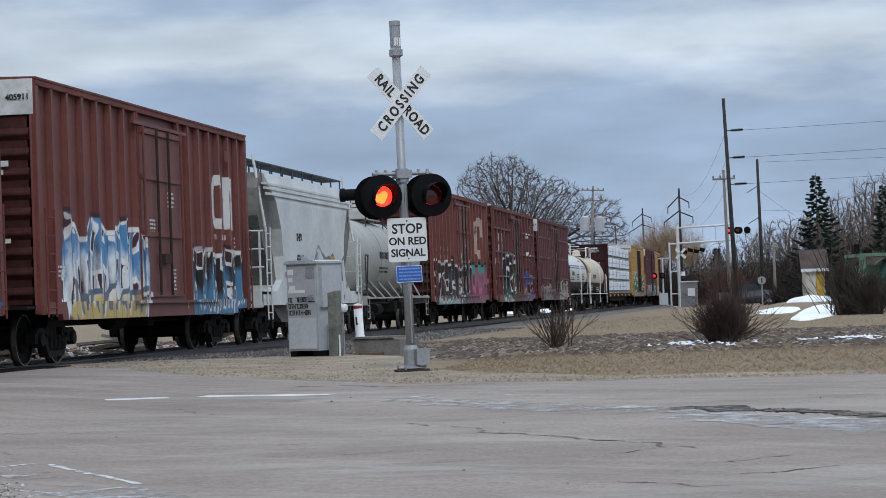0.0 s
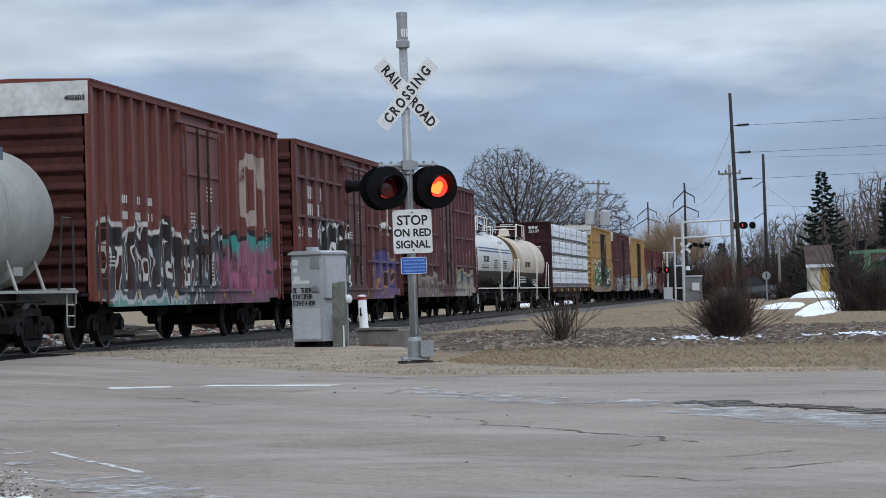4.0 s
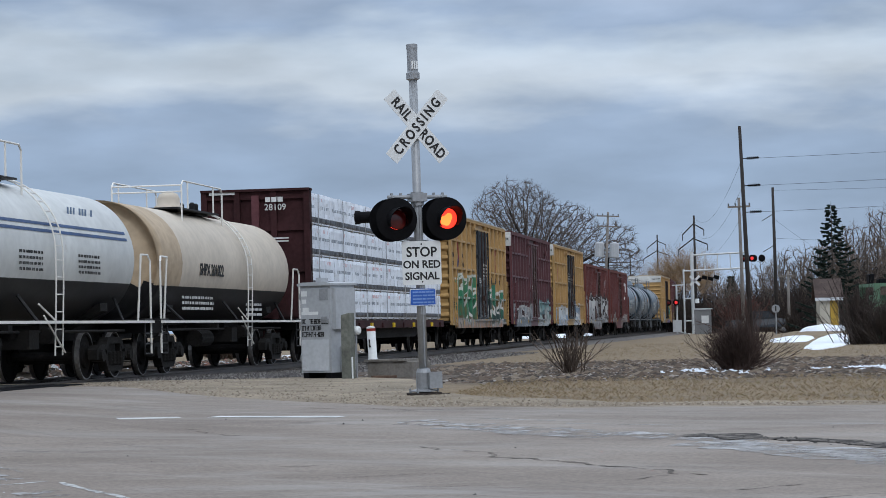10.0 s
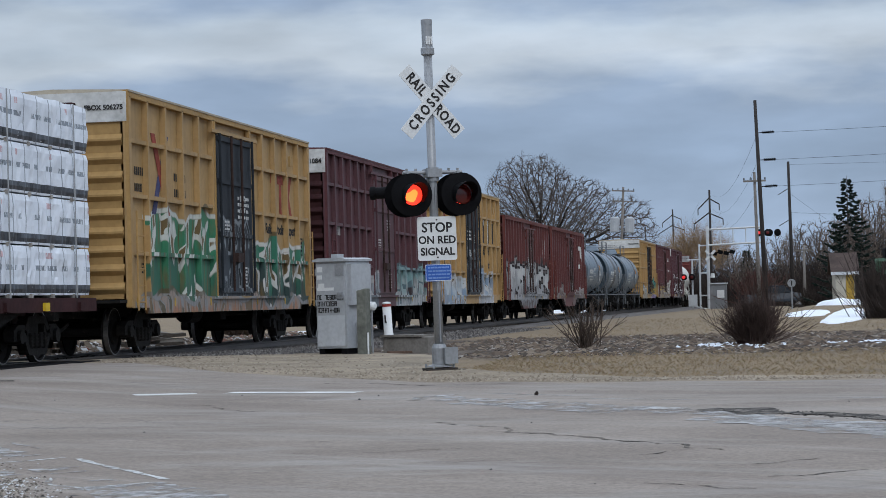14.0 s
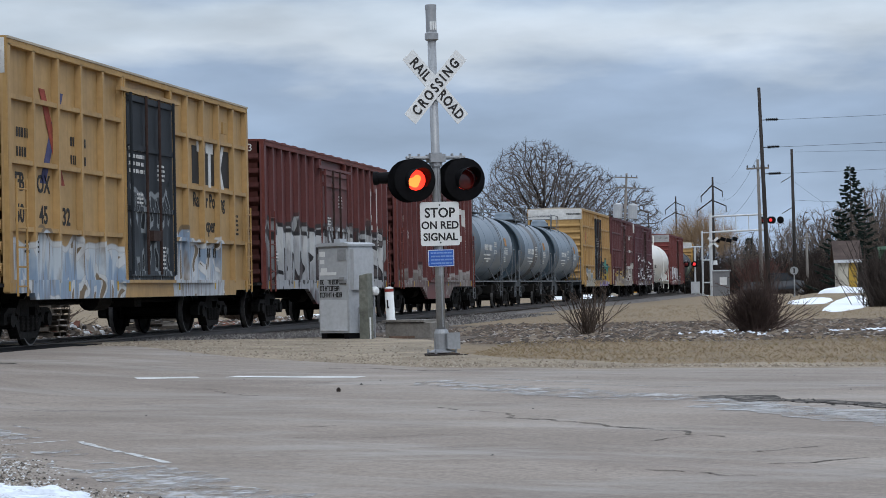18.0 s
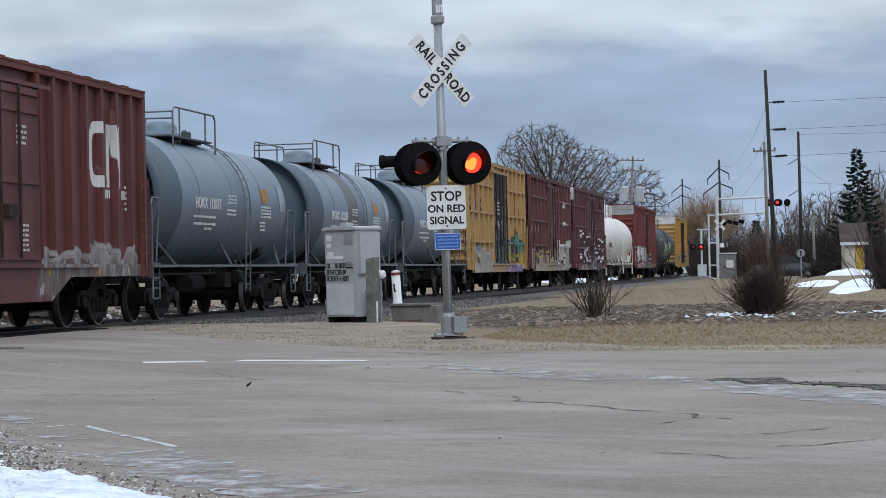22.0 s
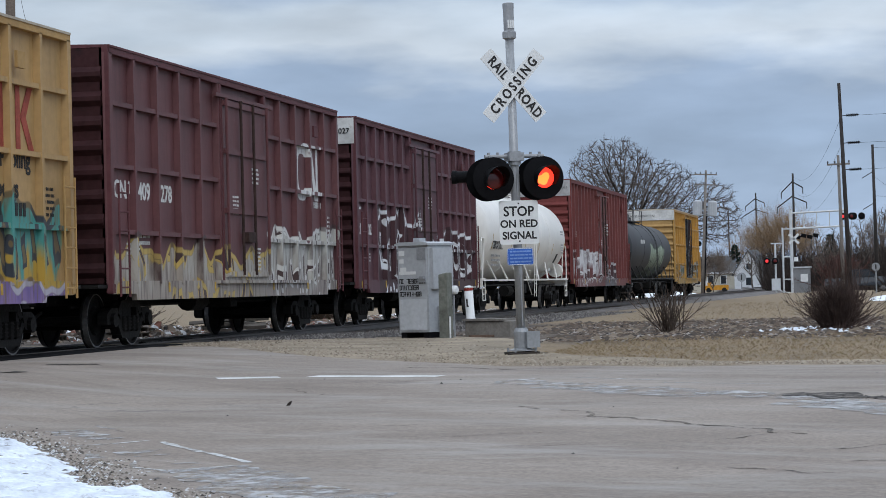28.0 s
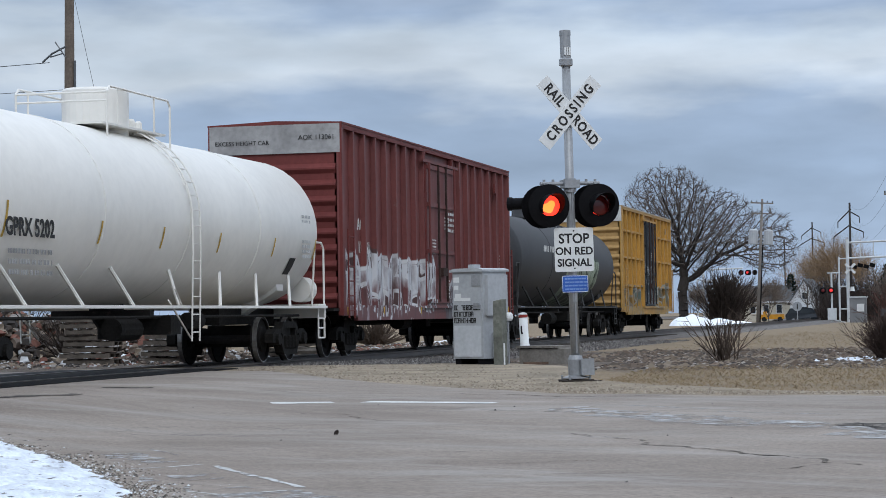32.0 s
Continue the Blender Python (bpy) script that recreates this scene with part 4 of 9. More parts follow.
def tank_car(label, length, r, zc, mats, split=None, bands=(), frame_mat=None, dome=0.0, dome_h=0.5, platform=1.7, box_dome=False, ladder_y=None, rail_mat=None, dome_r=0.38, braces=7):
    """A tank car, middle at the origin. length: over the end sills."""
    car = thing("tank_car", label, "railcar", "freight train")
    L = length / 2
    rail_mat = rail_mat or mats[0]
    frame_mat = frame_mat or mats[0]
    bm = bmesh.new()
    tank_shell(bm, length - 0.5, r, zc, 44, split, bands)
    shell = part("tank", bm, mats, car)
    # stub sills, end platforms and running boards
    for s in (-1, 1):
        bm = bmesh.new()
        box(bm, -0.3, 0.3, min(s * L, s * (L - 3.6)), max(s * L, s * (L - 3.6)), 0.75, 1.12)
        part("stub_sill", bm, TRUCK, car)
        bm = bmesh.new()
        box(bm, -1.42, 1.42, min(s * L, s * (L - 0.55)), max(s * L, s * (L - 0.55)), 1.113, 1.15)
        part("end_platform", bm, frame_mat, car)
        bm = bmesh.new()
        box(bm, -1.42, 1.42, s * (L - 0.02) - 0.03, s * (L - 0.02) + 0.03, 0.86, 1.11)
        part("end_sill", bm, frame_mat, car)
    for s in (-1, 1):
        bm = bmesh.new()
        box(bm, min(s * 1.36, s * 1.46), max(s * 1.36, s * 1.46), -L, L, 1.06, 1.11)
        part("side_sill", bm, rail_mat if braces == 3 else frame_mat, car)
        for k in range(braces):
            bm = bmesh.new()
            y = -L * 0.72 + 1.44 * L * k / (braces - 1)
            dy = 0.55 if y < -0.5 else -0.55 if y > 0.5 else 0
            rod(bm, (s * 1.40, y, 1.08), (s * r * 0.80, y - dy, zc - r * 0.60), 0.032, seg=6)
            part("brace", bm, frame_mat, car)
        # saddles
        for e in (-1, 1):
            bm = bmesh.new()
            y = e * (L - 2.0)
            slab(bm, [(s * 0.3, 0.95), (s * 1.04, zc - r * 0.80), (s * 1.04, zc - r * 0.68), (s * 0.3, zc - r * 0.9)], "y", y - 0.22, y + 0.22)
            part("saddle", bm, TRUCK if braces == 3 else frame_mat, car)
    # handrails at the corners
    for s in (-1, 1):
        for e in (-1, 1):
            bm = bmesh.new()
            y0, y1 = e * (L - 0.06), e * (L - 0.62)
            pipe(bm, [(s * 1.40, y0, 0.45), (s * 1.40, y0, 2.30), (s * 1.38, y0 - e * 0.1, 2.42), (s * 1.38, y1, 2.42), (s * 1.30, y1, 1.1)], 0.022)
            part("handrail", bm, rail_mat, car)
            bm = bmesh.new()
            for k in range(3):
                rod(bm, (s * 1.4, e * (L - 0.1), 0.45 + 0.2 * k), (s * 1.4, e * (L - 0.5), 0.45 + 0.2 * k), 0.018, seg=5)
            rod(bm, (s * 1.4, e * (L - 0.5), 0.45), (s * 1.4, e * (L - 0.5), 1.08), 0.018, seg=5)
            part("step", bm, frame_mat, car)
    # manway, platform and its railing
    top = zc + r
    if box_dome:
        bm = bmesh.new()
        lathe(bm, [(0.57, top - 0.25), (0.57, top + dome_h - 0.04), (0.54, top + dome_h), (0.1, top + dome_h + 0.02)], pose(0, dome, 0), 28)
        part("dome", bm, mats[0], car, smooth=False)
    else:
        bm = bmesh.new()
        lathe(bm, [(dome_r + 0.07, top - 0.2), (dome_r + 0.07, top + 0.14), (dome_r, top + 0.16), (dome_r, top + dome_h - 0.15), (dome_r * 0.8, top + dome_h - 0.04), (0.1, top + dome_h)], pose(0, dome, 0), 18)
        part("dome", bm, mats[0], car, smooth=True)
    bm = bmesh.new()
    p = platform
    box(bm, -0.72, 0.72, dome - p, dome + p, top - 0.015, top + 0.02)
    part("platform", bm, frame_mat if not box_dome else mats[0], car)
    bm = bmesh.new()
    for s in (-1, 1):
        x = s * 0.8
        h = top + 0.6
        pipe(bm, [(x, dome - p, top), (x, dome - p, h - 0.1), (x, dome - p + 0.12, h), (x, dome + p - 0.12, h), (x, dome + p, h - 0.1), (x, dome + p, top)], 0.021)
        rod(bm, (x, dome - p + 0.5, top), (x, dome - p + 0.5, h), 0.02, seg=6)
        rod(bm, (x, dome + p - 0.8, top), (x, dome + p - 0.8, h), 0.02, seg=6)
    rod(bm, (-0.8, dome - p, h - 0.1), (0.8, dome - p, h - 0.1), 0.02, seg=6)
    rod(bm, (-0.8, dome - p, top + 0.36), (0.8, dome - p, top + 0.36), 0.02, seg=6)
    for x in (-0.8, 0.8):
        for y in (dome - p, dome + p):
            rod(bm, (x, y, zc + math.sqrt(r * r - 0.64) - 0.02), (x, y, top + 0.1), 0.02, seg=6)
    part("platform_rail", bm, rail_mat, car)
    bm = bmesh.new()
    for k in range(5):
        lathe(bm, [(0.07, top), (0.07, top + 0.22), (0.04, top + 0.26)], pose((-0.25, 0.3, 0.0, -0.3, 0.25)[k], dome + 0.75 + 0.16 * k, 0), 8)
    box(bm, -0.5, 0.5, dome + 0.5, dome + 1.55, top - 0.05, top + 0.06)
    part("valve", bm, frame_mat, car)
    # side ladder bent over the shell
    ly = dome + p + 0.1 if ladder_y is None else ladder_y
    for s in (-1, 1):
        bm = bmesh.new()
        arc = [(s * (r + 0.10) * math.cos(radians(a)), zc + (r + 0.10) * math.sin(radians(a))) for a in range(0, 84, 9)]
        pts = [(s * (r + 0.06), 0.5)] + [(s * (r + 0.10), zc - 0.6)] + arc
        for y in (ly - 0.2, ly + 0.2):
            pipe(bm, [(x, y, z) for x, z in pts], 0.015)
        for (xa, za), (xb, zb) in zip(pts[:-1], pts[1:]):
            d = math.hypot(xb - xa, zb - za)
            for k in range(max(1, round(d / 0.33))):
                f = (k + 0.5) / max(1, round(d / 0.33))
                x, z = xa + (xb - xa) * f, za + (zb - za) * f
                rod(bm, (x, ly - 0.2, z), (x, ly + 0.2, z), 0.012, seg=5)
        rod(bm, (s * 1.4, ly - 0.2, 1.08), (s * (r + 0.05), ly - 1.0, 1.4), 0.018, seg=5)
        rod(bm, (s * 1.4, ly + 0.2, 0.55), (s * 1.4, ly - 0.9, 1.2), 0.018, seg=5)
        part("ladder", bm, rail_mat, car)
    # tank bands
    for y in (-length * 0.2, length * 0.02, length * 0.24):
        if split is not None:
            break
        bm = bmesh.new()
        lathe(bm, [(r + 0.002, -0.02), (r + 0.012, -0.015), (r + 0.012, 0.015), (r + 0.002, 0.02)], pose(0, y, zc) @ Matrix.Rotation(radians(-90), 4, "X"), 40, 0, False)
        part("weld_seam", bm, mats[0], car)
    # brake gear below
    bm = bmesh.new()
    rod(bm, (0.75, -1.5, 0.72), (0.75, -0.5, 0.72), 0.19, seg=12)
    rod(bm, (1.1, 1.2, 0.85), (1.1, 1.8, 0.85), 0.15, seg=10)
    box(bm, -0.9, 0.9, -0.1, 0.1, 0.9, 1.05)
    box(bm, 0.6, 1.2, 0.1, 0.6, 0.62, 0.95)
    pipe(bm, [(1.0, -L + 0.6, 0.92), (1.0, L - 0.6, 0.92)], 0.03)
    lathe(bm, [(0.16, 0.55), (0.16, 0.75), (0.3, 0.95), (0.3, zc - r + 0.05)], pose(0, 0.2, 0), 12)
    part("brake_gear", bm, TRUCK, car)
    for s in (-1, 1):
        coupler(car, s * L, s)
        truck(car, s * (L - 1.55))
    return car, shell


def covered_hopper(label, paint, dark):
    """Two-bay covered hopper with curved sides, slope sheets open at the ends."""
    car = thing("covered_hopper", label, "railcar", "freight train")
    half, W, eave = 5.55, 1.5, 4.35
    # sides with cut-back ends, over sloping floors
    side = [(-4.9, 1.25), (-4.15, 1.6), (-3.95, 2.2), (-4.1, 2.9), (-4.6, 3.6), (-5.2, 4.05), (-5.3, 4.3), (5.3, 4.3), (5.2, 4.05), (4.6, 3.6), (4.1, 2.9), (3.95, 2.2), (4.15, 1.6), (4.9, 1.25)]
    bm = bmesh.new()
    slab(bm, side, "x", -W + 0.02, W - 0.02)
    for v in bm.verts:
        v.co.x *= 1.0 - max(0.0, v.co.z - 3.9) * 0.28
    part("body", bm, paint, car)
    # a darker grey than the body, for slope sheets and bays
    darkish = mat("dark_hopper_grey", (0.17, 0.16, 0.145), 0.8, 0, 0.25, 0.8, 7, 0.1, (0.10, 0.09, 0.08), 0.02)
    for s in (-1, 1):
        bm = bmesh.new()
        # end sheets curve in below the roof
        pts = [(s * half, 4.3), (s * (half + 0.35), 3.9), (s * (half + 0.4), 3.2), (s * (half - 0.1), 2.5), (s * (half - 1.4), 1.2)]
        slab(bm, pts + [(s * (half - 1.6), 1.2), (s * (half - 0.2), 4.3)], "x", -W + 0.2, W - 0.2)
        part("slope_sheet", bm, darkish, car)
    bm = bmesh.new()
    for s in (-1, 1):
        box(bm, min(s * (W - 0.1), s * W), max(s * (W - 0.1), s * W), -half - 1.0, half + 1.0, 0.95, 1.3)
    box(bm, -0.3, 0.3, -half - 1.0, half + 1.0, 0.75, 1.1)
    for s in (-1, 1):
        box(bm, -W, W, s * (half + 0.95) - 0.06, s * (half + 0.95) + 0.06, 0.9, 1.3)
        box(bm, -W, W, s * (half + 0.4) - 0.5, s * (half + 0.4) + 0.5, 1.22, 1.28)
    part("sill", bm, paint, car)
    for s in (-1, 1):
        for x in (-W + 0.06, W - 0.06):
            bm = bmesh.new()
            rod(bm, (x, s * (half + 0.12), 2.8), (x * 0.8, s * (half + 0.1), 4.75), 0.035, seg=6)
            part("end_stanchion", bm, paint, car)
        ladder_part(car, W + 0.05, s * (half + 0.15), s * (half + 0.6), 0.6, 2.9, 7, paint)
        bm = bmesh.new()
        for z in (1.9, 2.35, 2.8):
            rod(bm, (-W, s * (half + 0.7), z), (W, s * (half + 0.7), z), 0.025, seg=6)
        for x in (-1.4, -0.7, 0.7, 1.4):
            rod(bm, (x, s * (half + 0.7), 1.3), (x, s * (half + 0.7), 2.8), 0.03, seg=6)
        part("end_railing", bm, paint, car)
    for y in (-2.6, 2.6):
        bm = bmesh.new()
        slab(bm, [(y - 2.3, 1.2), (y - 0.55, 0.5), (y + 0.55, 0.5), (y + 2.3, 1.2)], "x", -1.2, 1.2)
        part("hopper_bay", bm, darkish, car)
        bm = bmesh.new()
        box(bm, -1.0, 1.3, y - 0.6, y + 0.6, 0.38, 0.5)
        rod(bm, (1.3, y, 0.44), (1.45, y, 0.44), 0.1, seg=8)
        part("outlet_gate", bm, TRUCK, car)
    bm = bmesh.new()
    for x in (-0.75, 0.75):
        box(bm, x - 0.3, x + 0.3, -half - 0.4, half + 0.5, eave + 0.25, eave + 0.29)
        for i in range(10):
            y = -half - 0.3 + (2 * half + 0.7) * i / 9
            rod(bm, (x - 0.28, y, eave - 0.02), (x - 0.28, y, eave + 0.27), 0.022, seg=5)
            rod(bm, (x + 0.28, y, eave - 0.02), (x + 0.28, y, eave + 0.27), 0.022, seg=5)
    part("running_board", bm, dark, car)
    bm = bmesh.new()
    for k in range(4):
        box(bm, -0.4, 0.4, -half + 1.0 + k * 2.7, -half + 2.2 + k * 2.7, eave, eave + 0.12)
    part("roof_hatch", bm, paint, car)
    bm = bmesh.new()
    for k, z in enumerate((3.75, 3.9, 4.02)):
        box(bm, W - 0.07 - 0.05 * k, W + 0.005 - 0.045 * k, -half, half, z - 0.03, z + 0.03)
    part("side_rib", bm, paint, car)
    for s in (-1, 1):
        coupler(car, s * (half + 1.0), s)
        truck(car, s * (half - 0.55))
    return car


def centerbeam(label, paint, wrap):
    """Bulkhead flat car with a load of wrapped lumber."""
    car = thing("centerbeam_flatcar", label, "railcar", "freight train")
    L, W = 11.0, 1.48
    bm = bmesh.new()
    box(bm, -W, W, -L, L, 0.98, 1.1)
    part("deck", bm, END_DARK_PLUM, car)
    bm = bmesh.new()
    box(bm, -0.35, 0.35, -L, L, 0.6, 0.98)
    part("center_sill", bm, END_DARK_PLUM, car)
    for s in (-1, 1):
        bm = bmesh.new()
        box(bm, min(s * (W - 0.1), s * W), max(s * (W - 0.1), s * W), -L, L, 0.86, 0.98)
        part("side_sill", bm, END_DARK_PLUM, car)
        bm = bmesh.new()
        slab(bm, [(-L + 3.2, 0.85), (-L + 4.6, 0.55), (L - 4.6, 0.55), (L - 3.2, 0.85)], "x", s * (W - 0.3) - 0.05, s * (W - 0.3) + 0.05)
        part("truss", bm, TRUCK, car)
    for s in (-1, 1):
        bm = bmesh.new()
        y = s * (L - 0.2)
        hw = W if s < 0 else W - 0.3
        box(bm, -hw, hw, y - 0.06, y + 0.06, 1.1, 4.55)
        bh = part("bulkhead", bm, END_DARK_PLUM, car)
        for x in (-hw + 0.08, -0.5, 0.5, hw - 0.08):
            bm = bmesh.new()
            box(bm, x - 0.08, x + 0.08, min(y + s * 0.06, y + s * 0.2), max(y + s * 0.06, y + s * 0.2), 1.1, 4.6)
            part("bulkhead_post", bm, END_DARK_PLUM, bh)
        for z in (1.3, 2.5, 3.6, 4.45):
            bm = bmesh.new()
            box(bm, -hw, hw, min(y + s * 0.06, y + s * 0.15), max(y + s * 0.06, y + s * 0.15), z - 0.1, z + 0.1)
            part("bulkhead_brace", bm, END_DARK_PLUM, bh)
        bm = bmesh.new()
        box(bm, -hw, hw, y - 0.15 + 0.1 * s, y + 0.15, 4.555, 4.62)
        part("bulkhead_cap", bm, END_DARK_PLUM, bh)
        coupler(car, s * L, s)
        truck(car, s * (L - 2.1))
    bm = bmesh.new()
    box(bm, -0.1, 0.1, -L, L, 1.1, 4.45)
    part("center_beam", bm, paint, car)
    for s in (-1, 1):
        for k in range(12):
            bm = bmesh.new()
            y = -L + 0.9 + k * (2 * L - 1.8) / 11
            box(bm, min(s * (W - 0.02), s * (W + 0.05)), max(s * (W - 0.02), s * (W + 0.05)), y - 0.11, y + 0.11, 0.88, 1.02)
            part("winch", bm, YELLOW_TAG if k % 2 == 0 else END_DARK_PLUM, car)
    # bundles: four tiers, five along, each a slightly slack wrapped block
    rnd = random.Random(4)
    for s in (1, -1):
        for tier in range(4):
            for k in range(5):
                bm = bmesh.new()
                y0, y1 = -L + 0.4 + k * 4.31, -L + 0.4 + (k + 1) * 4.31 - 0.03
                z0 = 1.14 + tier * 0.8475
                nz, nl = 8, 35
                ox = rnd.uniform(-0.015, 0.015)
                grid = {}
                for i in range(nl + 1):
                    for j in range(nz + 1):
                        y = y0 + (y1 - y0) * i / nl
                        z = z0 + 0.01 + 0.82 * j / nz + (0.03 * noise.noise((y * 2, tier, 1)) if j == nz and tier == 3 else 0)
                        fold = (i % 5) / 5 - 0.5
                        x = s * (W - 0.06 + ox - (0.02 if j in (0, nz) else 0) + 0.022 * noise.noise((y * 2.2, z * 3.1, s * 3 + k)) + 0.016 * noise.noise((y * 7, z * 6, tier)) + 0.03 * fold * noise.noise((i // 5 * 3.7, tier * 2.3, k)) - (0.014 if i % 5 == 0 else 0))
                        grid[i, j] = bm.verts.new((x, y, z))
                for i in range(nl):
                    for j in range(nz):
                        f = bm.faces.new((grid[i, j], grid[i + 1, j], grid[i + 1, j + 1], grid[i, j + 1]))
                        back = [bm.verts.new((s * 0.12, y, z)) for y, z in ((y0, z0 + 0.03), (y1, z0 + 0.03), (y1, z0 + 0.82), (y0, z0 + 0.82))]
                bm.faces.new([grid[i, nz] for i in range(nl + 1)] + [back[2], back[3]])
                bm.faces.new([grid[i, 0] for i in range(nl + 1)][::-1] + [back[0], back[1]])
                bm.faces.new([grid[0, j] for j in range(nz + 1)] + [back[3], back[0]])
                bm.faces.new([grid[nl, j] for j in range(nz + 1)][::-1] + [back[1], back[2]])
                part("lumber_pack", bm, wrap, car)
            z0 = 1.14 + tier * 0.8475
            for k in range(20):
                bm = bmesh.new()
                y = -L + 0.6 + k * 1.07
                box(bm, min(s * 0.15, s * (W - 0.06)), max(s * 0.15, s * (W - 0.06)), y, y + 0.09, z0 - 0.035, z0 + 0.03)
                part("dunnage", bm, PALE_DUNNAGE, car)
    for k in range(7):
        bm = bmesh.new()
        y = -L + 1.2 + k * 3.3
        box(bm, W - 0.03, W - 0.012, y - 0.012, y + 0.012, 1.05, 4.5)
        part("strap", bm, STRAP, car)
    return car


YELLOW_TAG = mat("yellow_tag", (0.62, 0.42, 0.03), 0.6)
PALE_DUNNAGE = mat("pale_dunnage_wood", (0.34, 0.32, 0.29), 0.9, 0, 0.3, 3, 12)
STRAP = mat("grey_strap", (0.35, 0.36, 0.37), 0.6)


def place(car, u0, u1):
    CARS.append((car, (u0 + u1) / 2))
    return car


def train_at(t):
    """How far the train has come after t seconds."""
    q = t / 32.0
    return 324.532 * q + 16.274 * q ** 2 - 20.194 * q ** 3 + 9.934 * q ** 4


OCHRE = (0.39, 0.245, 0.098)
ochre = mat("ochre_yellow_paint", OCHRE, 0.6, 0, 0.15, 0.7, 9, 0.1, (0.2, 0.13, 0.06), -0.02)
pale_roof = mat("pale_tan_roof", (0.42, 0.37, 0.29), 0.7, 0, 0.15, 0.7, 9, 0.1, (0.2, 0.15, 0.1), -0.02)
black_door = graffiti("black_door_paint", (0.022, 0.026, 0.031), [(-1.3, 1.3, 0.9, 3.0, (0.03, 0.035, 0.04), (0.05, 0.06, 0.07), (0.25, 0.27, 0.28), 0.5)], 0.55, 0.1, (0.06, 0.05, 0.045))
black_door.node_tree.nodes["Principled BSDF"].inputs["Specular IOR Level"].default_value = 0.14
grey_tank = mat("blue_grey_tank_paint", (0.128, 0.170, 0.210), 0.38, 0, 0.12, 0.5, 5, 0.03, (0.16, 0.12, 0.09), -0.06)
# dark reflection on the tank's near end, put into the shell colour
grey_reflection = mat("painted_reflection_tank_grey", (0.076, 0.103, 0.126), 0.5, 0, 0.14, 0.5, 5, 0.03, (0.10, 0.08, 0.06), -0.05)
tank_rail = mat("worn_grey_rail", (0.16, 0.17, 0.18), 0.5, 0.2, 0.3, 2, 12, 0.1, (0.06, 0.055, 0.05), 0)
tank_sill = mat("grimy_grey_sill", (0.09, 0.098, 0.105), 0.55, 0, 0.25, 1, 8, 0.1, (0.04, 0.038, 0.036), 0)
grey_stained = mat("brown_stained_tank_paint", (0.13, 0.125, 0.122), 0.5, 0, 0.2, 0.8, 6, 0.03, (0.16, 0.178, 0.2), 0.02)
white_tank = mat("white_tank_paint", (0.72, 0.70, 0.65), 0.4, 0, 0.06, 0.5, 5, 0.03, (0.38, 0.33, 0.27), -0.07)
stained_white = mat("stained_white_tank_paint", (0.56, 0.57, 0.55), 0.45, 0, 0.12, 0.6, 5, 0.03, (0.34, 0.29, 0.23), -0.02)
cream_tank = mat("cream_tank_paint", (0.55, 0.48, 0.39), 0.5, 0, 0.12, 0.5, 5, 0.03, (0.36, 0.27, 0.18), -0.02)
rust_band = mat("tan_stained_tank_paint", (0.45, 0.35, 0.24), 0.6, 0, 0.2, 0.6, 5, 0.03, (0.52, 0.45, 0.36), 0)
pale_grey = graffiti("pale_grey_hopper_paint", (0.56, 0.58, 0.57), [(-0.3, 4.8, 1.2, 2.45, (0.56, 0.58, 0.57), (0.54, 0.56, 0.55), (0.10, 0.10, 0.10), 0.7)], 0.55, 0.12, (0.30, 0.28, 0.25))
tank_grey = mat("drab_grey_tank_paint", (0.33, 0.335, 0.31), 0.5, 0, 0.15, 0.6, 5, 0.03, (0.16, 0.14, 0.11), -0.01)
black_tank = mat("black_tank_paint", (0.018, 0.018, 0.019), 0.5, 0, 0.3, 0.5, 5, 0.03, (0.06, 0.052, 0.045), -0.02)
charcoal_tank = graffiti("charcoal_tank_paint", (0.03, 0.031, 0.034), [(-1.0, 5.5, 1.3, 3.0, (0.28, 0.34, 0.25), (0.16, 0.20, 0.15), (0.03, 0.05, 0.03), 1.5)], 0.6, 0.15, (0.05, 0.045, 0.04))
steel_dark = mat("sooty_steel", (0.05, 0.05, 0.05), 0.6, 0.1, 0.3)
DARKBOARD = mat("dark_grating", (0.05, 0.055, 0.06), 0.6)
R3 = (1.95, 3.05, 4.1)
W_ = (0.56, 0.57, 0.56)
K_ = (0.015, 0.016, 0.018)


